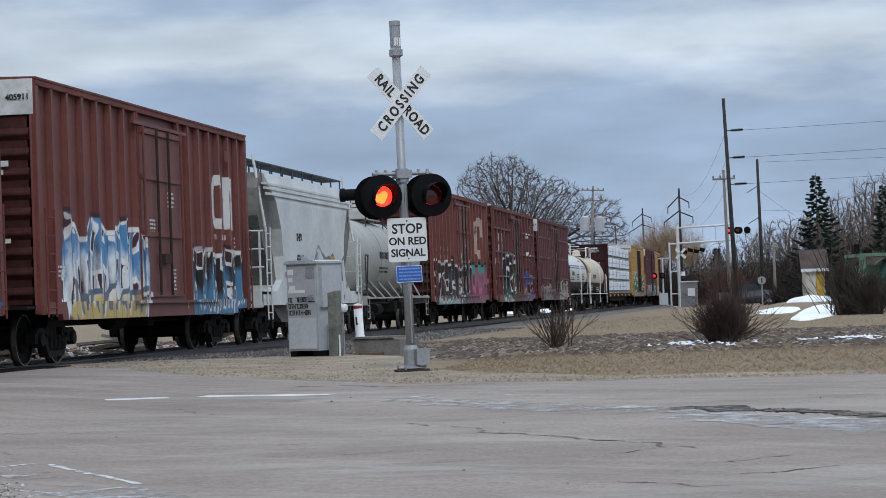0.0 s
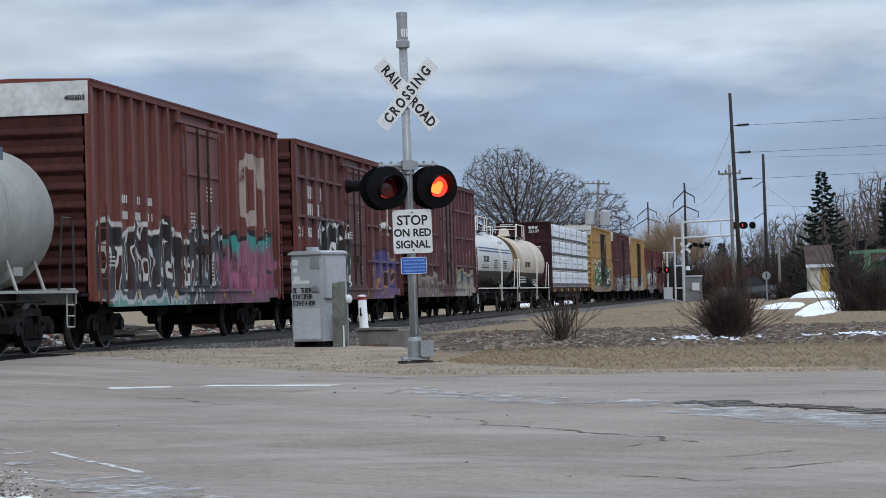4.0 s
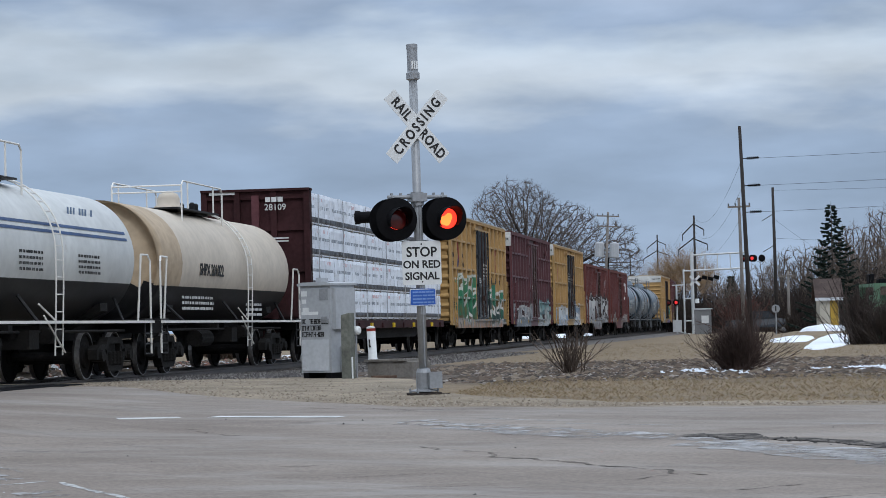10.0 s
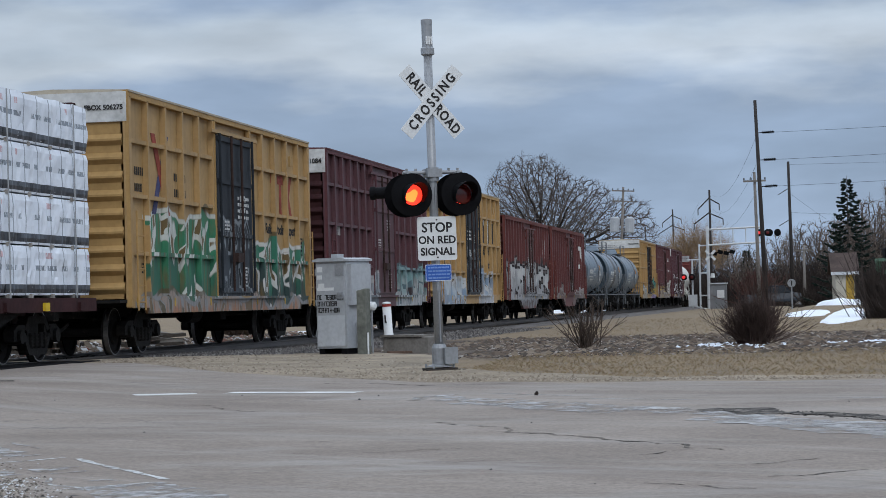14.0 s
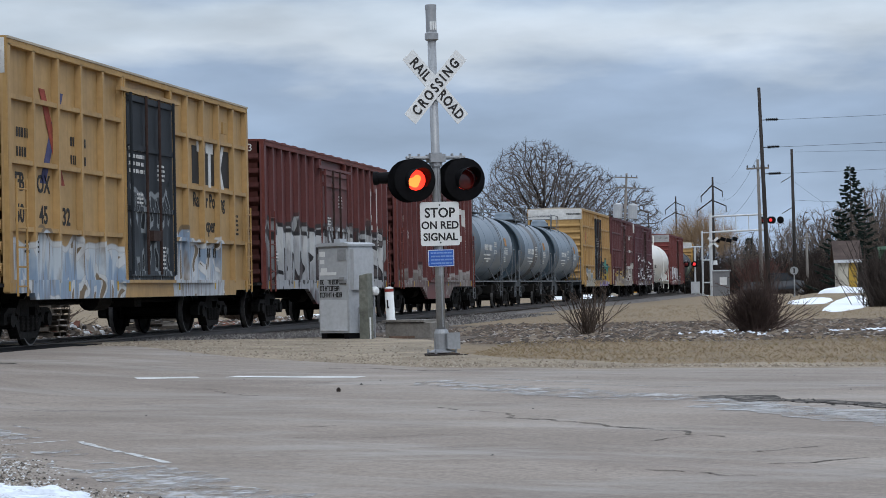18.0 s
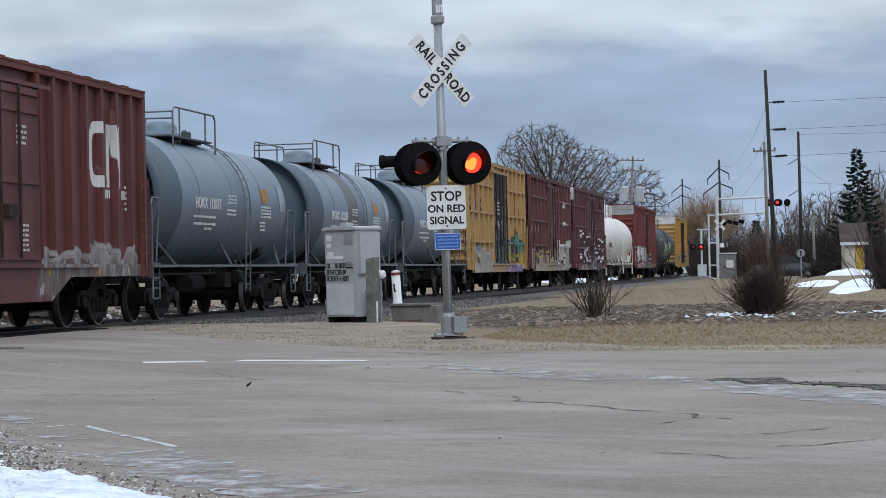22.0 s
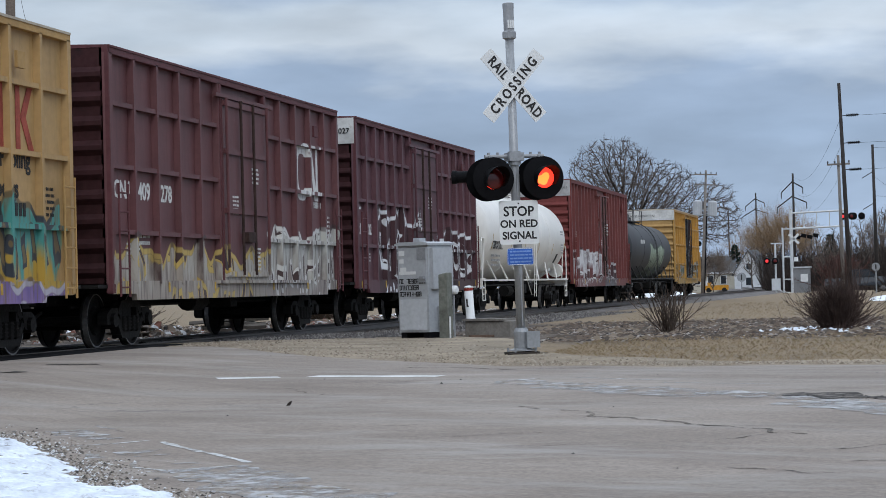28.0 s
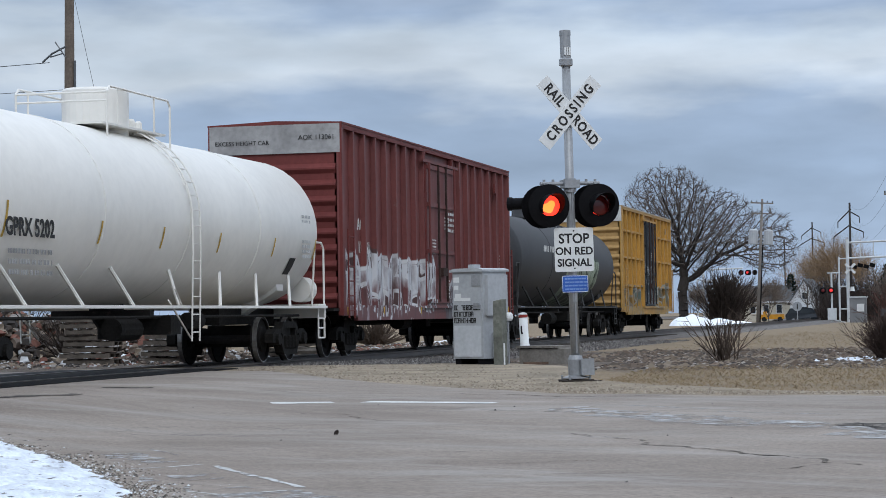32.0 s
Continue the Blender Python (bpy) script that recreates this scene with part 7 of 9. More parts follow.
    part("tube", bm, WHITE, m, "", True)
    bm = bmesh.new()
    lathe(bm, [(0.089, 0.60), (0.090, 0.60), (0.090, 0.655), (0.09, 0.655)], Matrix.Identity(4), 16)
    part("red_band", bm, mat("faded_red_band", (0.30, 0.05, 0.04), 0.6), m)
    bm = bmesh.new()
    lathe(bm, [(0.088, 0.655), (0.088, 0.68), (0.03, 0.70)], Matrix.Identity(4), 16)
    part("cap", bm, WHITE, m)
    bm = bmesh.new()
    box(bm, -0.015, 0.015, -0.094, -0.085, 0.28, 0.44)
    box(bm, 0.0, 0.03, -0.094, -0.085, 0.28, 0.31)
    part("mark", bm, STENCIL_DARK, m)


signal_case()

# ---- marks, stains and snow on the street ----
WORN_PAINT = patchy(mat("scuffed_road_paint", (0.52, 0.52, 0.51), 0.85, 0, 0.2, 3.0, 30, 0.1, (0.27, 0.24, 0.21), 0.1), 9.0, 0.34, 0.5)
FADED_PAINT = patchy(mat("faded_road_paint", (0.42, 0.41, 0.40), 0.85, 0, 0.2, 3.0, 30, 0.1, (0.28, 0.25, 0.22), 0.1), 5.0, 0.40, 0.66)
ROAD_PAINT = mat("worn_road_paint", (0.62, 0.62, 0.60), 0.8, 0, 0.2, 2.0, 30, 0.1, (0.30, 0.285, 0.27), 0.0)
SALT = patchy(mat("salt_stain", (0.44, 0.44, 0.445), 0.9, 0, 0.2, 3.0, 16, 0.1, (0.245, 0.212, 0.178), 0.17), 2.2, 0.42, 0.6)
PATCH = mat("broken_asphalt", (0.06, 0.054, 0.05), 0.95, 0, 0.5, 3, 16, 1.0, (0.19, 0.17, 0.15), 0.14)


def mark(name, pts, width, material, label, category, lift=0.034, rag=0.25, step=0.12, seed=0, wander=0.0):
    """A painted or stained strip on the street along a line, with ragged edges."""
    verts, faces = [], []
    n = 0
    prev = None
    for (x0, y0), (x1, y1) in zip(pts[:-1], pts[1:]):
        d = math.hypot(x1 - x0, y1 - y0)
        nx, ny = -(y1 - y0) / d, (x1 - x0) / d
        k = max(2, int(d / step))
        for i in range(k + 1):
            x, y = x0 + (x1 - x0) * i / k, y0 + (y1 - y0) * i / k
            if wander:
                o = wander * (noise.noise((x * 1.3, y * 1.3, seed)) + 0.5 * noise.noise((x * 4, y * 4, seed)))
                x, y = x + nx * o, y + ny * o
            wa = width / 2 * (1 + rag * 2 * noise.noise((x * 3 + seed, y * 3, 0)))
            wb = width / 2 * (1 + rag * 2 * noise.noise((x * 3 + seed, y * 3, 7)))
            a = (x + nx * wa, y + ny * wa)
            b = (x - nx * wb, y - ny * wb)
            verts += [(*a, gz(*a) + lift), (*b, gz(*b) + lift)]
            if n:
                faces.append((n - 2, n - 1, n + 1, n))
            n += 2
    me = bpy.data.meshes.new(name)
    me.from_pydata(verts, [], faces)
    me.materials.append(material)
    return tagged(new(name, me), label, category, "", "structure")


for pts, w in (([(-8.32, 26.6), (-7.62, 26.92)], 0.3), ([(-7.22, 27.0), (-5.5, 26.5)], 0.3), ([(-3.8, 25.8), (-2.78, 24.95)], 0.09), ([(-2.61, 24.44), (-1.26, 23.74)], 0.09), ([(0.11, 23.67), (1.3, 23.35)], 0.09)):
    mark("road_marking", pts, w, ROAD_PAINT if w > 0.2 else FADED_PAINT, "worn white paint dash on the street", "road marking", rag=0.15)
for pts, w in (([(-6.7, 16.99), (-6.29, 17.25), (-6.07, 17.54)], 0.05), ([(-5.9, 17.39), (-5.69, 17.03), (-4.85, 15.83), (-4.62, 15.48)], 0.06), ([(-5.4, 15.22), (-5.07, 14.95), (-4.84, 15.09), (-4.67, 15.25)], 0.06)):
    mark("road_marking", pts, w, WORN_PAINT, "worn white paint line on the street", "road marking", 0.033, rag=0.5, step=0.05)
mark("salt_streak", [(-4.6, 25.3), (-3.35, 23.94), (-1.97, 22.5), (-0.38, 20.7), (0.48, 19.3), (1.6, 17.9)], 0.6, SALT, "pale road salt streak on the street", "salt stain", 0.034, 0.8, 0.04, 3, 0.25)
BRIGHT_SALT = patchy(mat("bright_salt_crust", (0.42, 0.415, 0.41), 0.9, 0, 0.2, 3.0, 16, 0.1, (0.30, 0.275, 0.25), 0.1), 2.2, 0.38, 0.66)
mark("salt_streak", [(-3.9, 24.0), (-3.0, 23.0), (-2.0, 22.0)], 0.35, BRIGHT_SALT, "pale road salt streak on the street", "salt stain", 0.035, 0.4, 0.15, 8, 0.12)
mark("salt_streak", [(-1.0, 21.1), (-0.53, 20.45), (0.0, 19.7), (0.45, 18.95), (1.0, 18.1)], 0.75, BRIGHT_SALT, "white road salt crust beside the broken asphalt", "salt stain", 0.035, 0.35, 0.15, 9, 0.12)
for k, (pts, w) in enumerate((([(-7.29, 18.69), (-6.99, 18.27), (-6.53, 17.69)], 0.34), ([(-5.86, 16.55), (-5.53, 16.14)], 0.34), ([(-4.9, 15.1), (-4.35, 14.4), (-3.92, 13.7), (-3.43, 13.1), (-2.9, 12.4)], 0.7), ([(-6.12, 16.35), (-5.9, 16.0)], 0.12),
                               ([(-5.12, 15.53), (-4.93, 15.28)], 0.16), ([(-7.19, 19.27), (-6.65, 18.5)], 0.04), ([(-5.57, 15.69), (-5.4, 15.22)], 0.05))):
    mark("salt_streak", pts, w, SALT, "pale road salt wash at the verge", "salt stain", 0.0335, 0.35, 0.1, 5 + k, 0.08)
mark("broken_patch", [(-1.15, 22.2), (-0.58, 21.66), (0.12, 21.1), (0.6, 20.4), (1.5, 19.5)], 0.42, PATCH, "broken dark asphalt edge in the street", "pothole", 0.038, 0.9, 0.06, 2)
mark("broken_patch", [(-11.35, 28.7), (-10.75, 29.05)], 0.22, PATCH, "dark pothole in the street", "pothole", 0.036, 0.6, 0.06, 4)
mark("broken_patch", [(-11.5, 25.0), (-10.9, 26.8)], 0.16, PATCH, "dark cracked joint in the street", "pothole", 0.036, 0.9, 0.06, 6)


BANK_SNOW = mat("dirty_bank_snow", (0.70, 0.745, 0.81), 0.7, 0, 0.2, 3.5, 22, 1.0, (0.27, 0.26, 0.25), 0.035)
CRACK = patchy(mat("crack_dirt", (0.10, 0.088, 0.077), 0.95, 0, 0.3, 4, 20, 0.3, (0.235, 0.202, 0.17), 0.16), 5.0, 0.42, 0.52)


for pts, w in (([(-3.56, 21.07), (-2.97, 20.15), (-2.12, 18.94), (-1.4, 18.11), (-0.86, 17.34)], 0.10), ([(-1.56, 16.78), (-1.05, 17.53)], 0.035), ([(-0.58, 16.14), (-0.06, 16.45)], 0.05), ([(-0.34, 15.05), (0.38, 15.55), (1.4, 15.9)], 0.06),
               ([(-3.01, 16.69), (-2.35, 16.69)], 0.03), ([(-4.68, 18.79), (-3.94, 18.86)], 0.035), ([(-1.22, 14.7), (-0.42, 14.44)], 0.05), ([(-6.38, 28.89), (-4.87, 27.76), (-3.71, 27.94)], 0.12), ([(-7.63, 20.17), (-7.1, 20.36)], 0.05),
               ([(-8.48, 24.45), (-8.2, 24.41)], 0.06), ([(-7.29, 24.72), (-5.88, 23.14)], 0.05), ([(-4.2, 17.5), (-3.5, 17.6), (-2.9, 17.9)], 0.03)):
    mark("crack", pts, w * 0.5, CRACK, "dark dirty crack in the street", "crack", 0.0335, 1.0, 0.04, int(w * 900), 0.22)


def snow_bank(name, cx, cy, rx, ry, h, turn, label, seed=0, material=None, zf=gz, base=0.0, n=40, rings=9, crust=0.0):
    """A low heap of old snow with an uneven rim."""
    bm = bmesh.new()
    grid = []
    for j in range(rings + 1):
        q = j / rings
        row = []
        for i in range(n):
            a = 2 * math.pi * i / n
            k = 1 + 0.28 * noise.noise((math.cos(a) * 1.3 + seed, math.sin(a) * 1.3, seed)) + 0.12 * noise.noise((math.cos(a) * 4 + seed, math.sin(a) * 4, seed))
            lx, ly = rx * q * k * math.cos(a), ry * q * k * math.sin(a)
            x = cx + lx * math.cos(turn) - ly * math.sin(turn)
            y = cy + lx * math.sin(turn) + ly * math.cos(turn)
            z = zf(x, y) + base + h * (1 - q ** 2) ** 0.7 * (1 + 0.5 * noise.noise((x * 0.9, y * 0.4, seed))) - (0.03 + base if j == rings else 0)
            if crust and j < rings:
                z += crust * (noise.noise((x * 5, y * 5, 2.0)) + 0.6 * noise.noise((x * 13, y * 13, 4.0))) * min(1.0, (1 - q) * 9)
            row.append(bm.verts.new((x, y, z)))
        grid.append(row)
    for p, q in zip(grid[:-1], grid[1:]):
        for i in range(n):
            bm.faces.new((p[i], q[i], q[(i + 1) % n], p[(i + 1) % n]))
    bmesh.ops.remove_doubles(bm, verts=grid[0], dist=0.001)
    ob = part(name, bm, material or SNOW, None, "", True)
    return tagged(ob, label, "snow", "", "structure")


BANK_EDGE = ((-14, 24.0), (-11, 21.6), (-9.2, 19.9), (-7.91, 18.55), (-7.44, 17.98), (-6.9, 17.12), (-6.48, 16.43), (-6.0, 15.64), (-5.65, 15.02), (-5.3, 14.3), (-4.98, 13.88), (-4.47, 13.31), (-3.6, 12.3), (-2.6, 10.9), (-1.6, 9.0))


def bank_point(s, d):
    """A point along the verge's snow edge (s, 0 to 1) and d metres inside it."""
    q = s * (len(BANK_EDGE) - 1)
    i = min(len(BANK_EDGE) - 2, int(q))
    (xa, ya), (xb, yb) = BANK_EDGE[i], BANK_EDGE[i + 1]
    x, y = xa + (xb - xa) * (q - i), ya + (yb - ya) * (q - i)
    d += 0.10 - 0.24 * noise.noise((x * 2.2, y * 2.2, 1.0)) - 0.13 * noise.noise((x * 7, y * 7, 3.0)) - 0.05 * noise.noise((x * 19, y * 19, 5.0))
    return x - 0.83 * d, y - 0.56 * d


def verge_bank():
    """The bank of old snow along the near verge, crusted and pitted."""
    n, rows = 520, [0, 0.015, 0.04, 0.08, 0.13, 0.19, 0.26, 0.34, 0.43, 0.53, 0.64, 0.76, 0.9, 1.05, 1.25, 1.5, 1.8, 2.2, 2.8, 3.6, 4.6]
    verts, faces = [], []
    for i in range(n + 1):
        for d in rows:
            x, y = bank_point(i / n, d)
            z = gz(x, y) + (0.0 if d == 0 else 0.035 + 0.13 * (1 - math.exp(-d / 0.45)))
            if d > 0:
                z += min(1.0, d * 5) * (0.035 * noise.noise((x * 4, y * 4, 2.0)) + 0.03 * noise.noise((x * 11, y * 11, 4.0)))
            verts.append((x, y, z))
    m = len(rows)
    for i in range(n):
        for j in range(m - 1):
            a = i * m + j
            faces.append((a, a + 1, a + m + 1, a + m))
    me = bpy.data.meshes.new("snow_bank")
    me.from_pydata(verts, [], faces)
    me.materials.append(BANK_SNOW)
    tagged(new("snow_bank", me), "crusted dirty snow bank along the street's verge", "snow", "", "structure")


verge_bank()
snow_bank("snow_bank", 1.0, 104, 0.9, 21, 0.05, -0.035, "patch of old snow on the grass", 2, base=0.07)
snow_bank("snow_bank", -0.75, 116, 1.2, 6, 0.04, 0.0, "patch of old snow on the grass", 3, base=0.07)
snow_bank("snow_bank", 1.3, 146, 1.7, 3, 0.5, 0, "heap of ploughed snow before the garage", 4)
snow_bank("snow_bank", -23.4, 198, 1.9, 3, 0.95, 0, "heap of ploughed snow beside the track", 5)
snow_bank("snow_bank", -19.7, 189, 1.5, 3, 0.55, 0, "heap of ploughed snow beside the track", 6)
snow_bank("snow_bank", -17.5, 185, 1.0, 3, 0.4, 0, "heap of ploughed snow beside the track", 7)
snow_bank("snow_bank", -24, 64, 1.8, 2.5, 0.1, 0, "thin snow behind the track", 8)
snow_bank("snow_bank", -21, 96, 1.2, 5, 0.1, 0, "thin snow behind the track", 9)

# ---- plants ----


class Tubes:
    """Collects many thin tapered sticks into one mesh."""

    def __init__(self, sides=4):
        self.v, self.f, self.n = [], [], sides

    def stick(self, a, b, ra, rb):
        d = b - a
        if d.length < 1e-5:
            return
        q = d.to_track_quat("Z", "Y").to_matrix()
        k = len(self.v)
        n = self.n
        for c, r in ((a, ra), (b, rb)):
            for i in range(n):
                t = 2 * math.pi * i / n
                self.v.append(tuple(c + q @ Vector((r * math.cos(t), r * math.sin(t), 0))))
        for i in range(n):
            self.f.append((k + i, k + (i + 1) % n, k + n + (i + 1) % n, k + n + i))

    def mesh(self, name, material):
        me = bpy.data.meshes.new(name)
        me.from_pydata(self.v, [], self.f)
        me.materials.append(material)
        return me


def grow(T, tw, rnd, p, d, length, r, level, levels, spread, up, keep=None):
    """A limb that bends and forks; the last levels go into the twig mesh."""
    segs = 3 if level < levels - 1 else 2
    target = T if level < 2 else tw
    kids = []
    for i in range(segs):
        nd = (d + Vector((rnd.gauss(0, 1), rnd.gauss(0, 1), rnd.gauss(0, 1))) * 0.16 + Vector((0, 0, up * 0.10))).normalized()
        q = p + nd * (length / segs)
        r2 = r * (1 - 0.18 * (i + 1) / segs * 1.4)
        target.stick(p, q, r if i == 0 else r1, r2)
        r1 = r2
        p, d = q, nd
        if keep and level > 0 and not keep(p):
            return
        if i >= (1 if level == 0 else 0):
            kids.append((p, d, r2))
    if level >= levels:
        return
    for k, (kp, kd, kr) in enumerate(kids):
        last = k == len(kids) - 1
        for j in range(3 if last else (2 if level > 0 else 1)):
            side = Vector((rnd.gauss(0, 1), rnd.gauss(0, 1), rnd.gauss(0, 0.6)))
            side = (side - kd * side.dot(kd)).normalized()
            s = spread * rnd.uniform(0.7, 1.25)
            grow(T, tw, rnd, kp, (kd * math.cos(s) + side * math.sin(s)).normalized(), length * rnd.uniform(0.58, 0.82), max(0.006, kr * rnd.uniform(0.5, 0.72)), level + 1, levels, spread, up, keep)


def bare_tree_meshes(seed, trunk_h, r, levels, spread, up, limb, keep=None, n=4, bark=None, twig=None):
    rnd = random.Random(seed)
    T, tw = Tubes(6), Tubes(3)
    p = Vector((0, 0, -0.3))
    q = Vector((rnd.uniform(-0.1, 0.1), 0, trunk_h))
    T.stick(p, (p + q) / 2, r * 1.25, r * 0.95)
    T.stick((p + q) / 2, q, r * 0.95, r * 0.8)
    for k in range(n):
        a = 2 * math.pi * (k + rnd.uniform(-0.2, 0.2)) / n
        s = spread * rnd.uniform(0.75, 1.2)
        grow(T, tw, rnd, q - Vector((0, 0, 0.2 * k * trunk_h * 0.2)), Vector((math.cos(a) * math.sin(s), math.sin(a) * math.sin(s), math.cos(s))), limb * rnd.uniform(0.85, 1.1), r * 0.55, 0, levels, spread, up, keep)
    return T.mesh("trunk", bark or BARK), tw.mesh("crown", twig or TWIG)


def bare_tree(meshes, label, m, scale=1.0, group=""):
    t = thing("bare_tree", label, "tree", group, m=m)
    for n, me in zip(("trunk", "crown"), meshes):
        o = shared(n, me, t)
        o.scale = (scale, scale, scale)
    return t


DARK_BARK = mat("dark_bark", (0.042, 0.036, 0.033), 0.95, 0, 0.3, 1.5, 12, 0.5)
DARK_TWIG = mat("dark_twigs", (0.115, 0.098, 0.088), 0.95, 0, 0.25, 1.0, 8, 0.1)


def lobed_tree(seed, lobes, trunk, r, points, bark, twig, step=0.42, kill=0.8, tip=0.012, wild=0.12, shoots=4):
    """A bare tree whose limbs reach out to fill rounded lobes (x, y, z, half width, half height), with fine shoots at the ends."""
    rng = np.random.default_rng(seed)
    total = sum(l[3] ** 2 * l[4] for l in lobes)
    cloud = []
    for x, y, z, w, h in lobes:
        n = int(points * w * w * h / total)
        d = rng.normal(size=(n, 3))
        d /= np.linalg.norm(d, axis=1)[:, None]
        q = rng.random(n)[:, None] ** 0.42
        cloud.append(np.array((x, y, z)) + d * q * np.array((w, w, h)))
    cloud = np.concatenate(cloud)
    nodes = [np.array((0.0, 0.0, -0.3))]
    parent = [-1]
    while nodes[-1][2] < trunk:
        parent.append(len(nodes) - 1)
        nodes.append(nodes[-1] + np.array((rng.normal(0, 0.05), rng.normal(0, 0.05), step)))
    near = np.full(len(cloud), 1e9)
    which = np.zeros(len(cloud), int)
    live = np.ones(len(cloud), bool)
    fresh = list(range(len(nodes)))
    grown = collections.defaultdict(list)
    for _ in range(140):
        P = np.array([nodes[i] for i in fresh])
        idx = np.where(live)[0]
        C = cloud[idx]
        D = (C * C).sum(1)[:, None] + (P * P).sum(1)[None, :] - 2 * C @ P.T
        k = D.argmin(1)
        m = np.sqrt(np.maximum(0.0, D[np.arange(len(idx)), k]))
        better = m < near[idx]
        near[idx[better]] = m[better]
        which[idx[better]] = np.array(fresh)[k[better]]
        live &= near > kill
        if not live.any():
            break
        idx = np.where(live)[0]
        way = cloud[idx] - np.array(nodes)[which[idx]]
        way /= np.linalg.norm(way, axis=1)[:, None]
        pull = collections.defaultdict(lambda: np.zeros(3))
        for i, v in zip(which[idx], way):
            pull[int(i)] += v
        fresh = []
        for i, v in sorted(pull.items()):
            v = v / max(1e-6, np.linalg.norm(v)) + rng.normal(0, wild, 3)
            v /= np.linalg.norm(v)
            if any(float(v @ u) > 0.86 for u in grown[i]):
                live &= which != i
                continue
            grown[i].append(v)
            fresh.append(len(nodes))
            parent.append(i)
            nodes.append(nodes[i] + v * step)
        if not fresh:
            break
    weight = np.zeros(len(nodes))
    for i in range(len(nodes) - 1, 0, -1):
        if weight[i] == 0:
            weight[i] = 1.0
        weight[parent[i]] += weight[i]
    top = weight[0]
    size = tip + (r - tip) * (weight / top) ** 0.47
    T, tw = Tubes(6), Tubes(3)
    rnd = random.Random(seed)
    for i in range(1, len(nodes)):
        a, b = Vector(nodes[parent[i]]), Vector(nodes[i])
        (T if weight[i] > top * 0.012 else tw).stick(a, b, min(size[parent[i]], size[i] * 1.25), size[i])
        if weight[i] <= 3:
            d = (b - a).normalized()
            for k in range(shoots):
                e = (d + Vector((rnd.gauss(0, 0.6), rnd.gauss(0, 0.6), rnd.gauss(0.1, 0.5)))).normalized()
                c = b + e * step * rnd.uniform(0.9, 1.9)
                tw.stick(b, c, tip * 0.8, tip * 0.45)
    return T.mesh("trunk", bark), tw.mesh("crown", twig)


OAK_LOBES = ((-1.4, 0, 11.2, 5.2, 5.2), (-5.4, 1.0, 8.8, 2.9, 3.6), (3.9, -1.0, 10.0, 4.0, 3.9), (8.6, 0.5, 8.2, 3.3, 3.5), (0.5, 3.0, 8.5, 5.0, 4.0))
BIG = lobed_tree(11, OAK_LOBES, 3.2, 0.52, 7000, DARK_BARK, DARK_TWIG, 0.4, 0.5, 0.013, 0.1, 6)
MED = lobed_tree(5, ((0, 0, 6.8, 2.6, 3.4), (1.2, 0.6, 5.0, 2.2, 2.2), (-1.3, -0.4, 5.4, 2.0, 2.4)), 1.6, 0.2, 620, BARK, TWIG, 0.36, 0.6)
MED2 = lobed_tree(8, ((0.3, 0, 7.4, 1.9, 3.0), (-0.7, 0.4, 5.0, 1.9, 2.6)), 1.4, 0.17, 460, BARK, TWIG, 0.36, 0.6)
WILLOW = bare_tree_meshes(8, 1.6, 0.16, 4, 0.42, 1.2, 3.2, None, 6, None, mat("tan_willow_twigs", (0.30, 0.21, 0.13), 0.95, 0, 0.25, 1, 8, 0.1))
SCRUB = bare_tree_meshes(21, 0.4, 0.07, 4, 0.55, 0.8, 1.6)
bare_tree(BIG, "big spreading bare tree beyond the track", pose(-28.2, 233, 0.3, 0, 0, 0), 1.0)
rnd = random.Random(77)
for x, y, s in ((-18.3, 330, 1.15), (-21.5, 336, 0.95), (-15.6, 340, 1.0)):
    bare_tree(WILLOW, "pale bare willow with upright twigs", pose(x, y, 0.2, 0, 0, rnd.uniform(0, 360)), s, "far trees")
for i in range(34):
    x = -9 + i * 0.66 + rnd.uniform(-0.6, 0.6)
    y = 225 + rnd.uniform(0, 60)
    k = lerp_table(x, ((-9, 0.62), (-3, 0.75), (2, 0.85), (6, 1.15), (14, 1.4)))
    bare_tree(MED if i % 2 else MED2, "bare grey-brown tree behind the yards", pose(x * y / 215, y, 0.2, 0, 0, rnd.uniform(0, 360)), k * rnd.uniform(0.8, 1.1) * y / 235, "trees behind the yards")
for i in range(12):
    x = 4.6 + i * 0.62 + rnd.uniform(-0.3, 0.3)
    bare_tree(SCRUB, "tangled bare scrub tree", pose(x, 118 + rnd.uniform(0, 30), 0.25, 0, 0, rnd.uniform(0, 360)), rnd.uniform(0.5, 0.85), "scrub")
for x, y, s in ((-30.5, 262, 0.7), (-27.5, 270, 0.75), (-25.0, 262, 0.7), (-23.0, 275, 0.8), (-22.0, 330, 0.7), (-20.0, 300, 0.6)):
    bare_tree(SCRUB if y < 280 else MED, "dark bare scrub beside the far crossing", pose(x, y, 0.2, 0, 0, rnd.uniform(0, 360)), s * (1.5 if y < 280 else 1.0), "scrub")


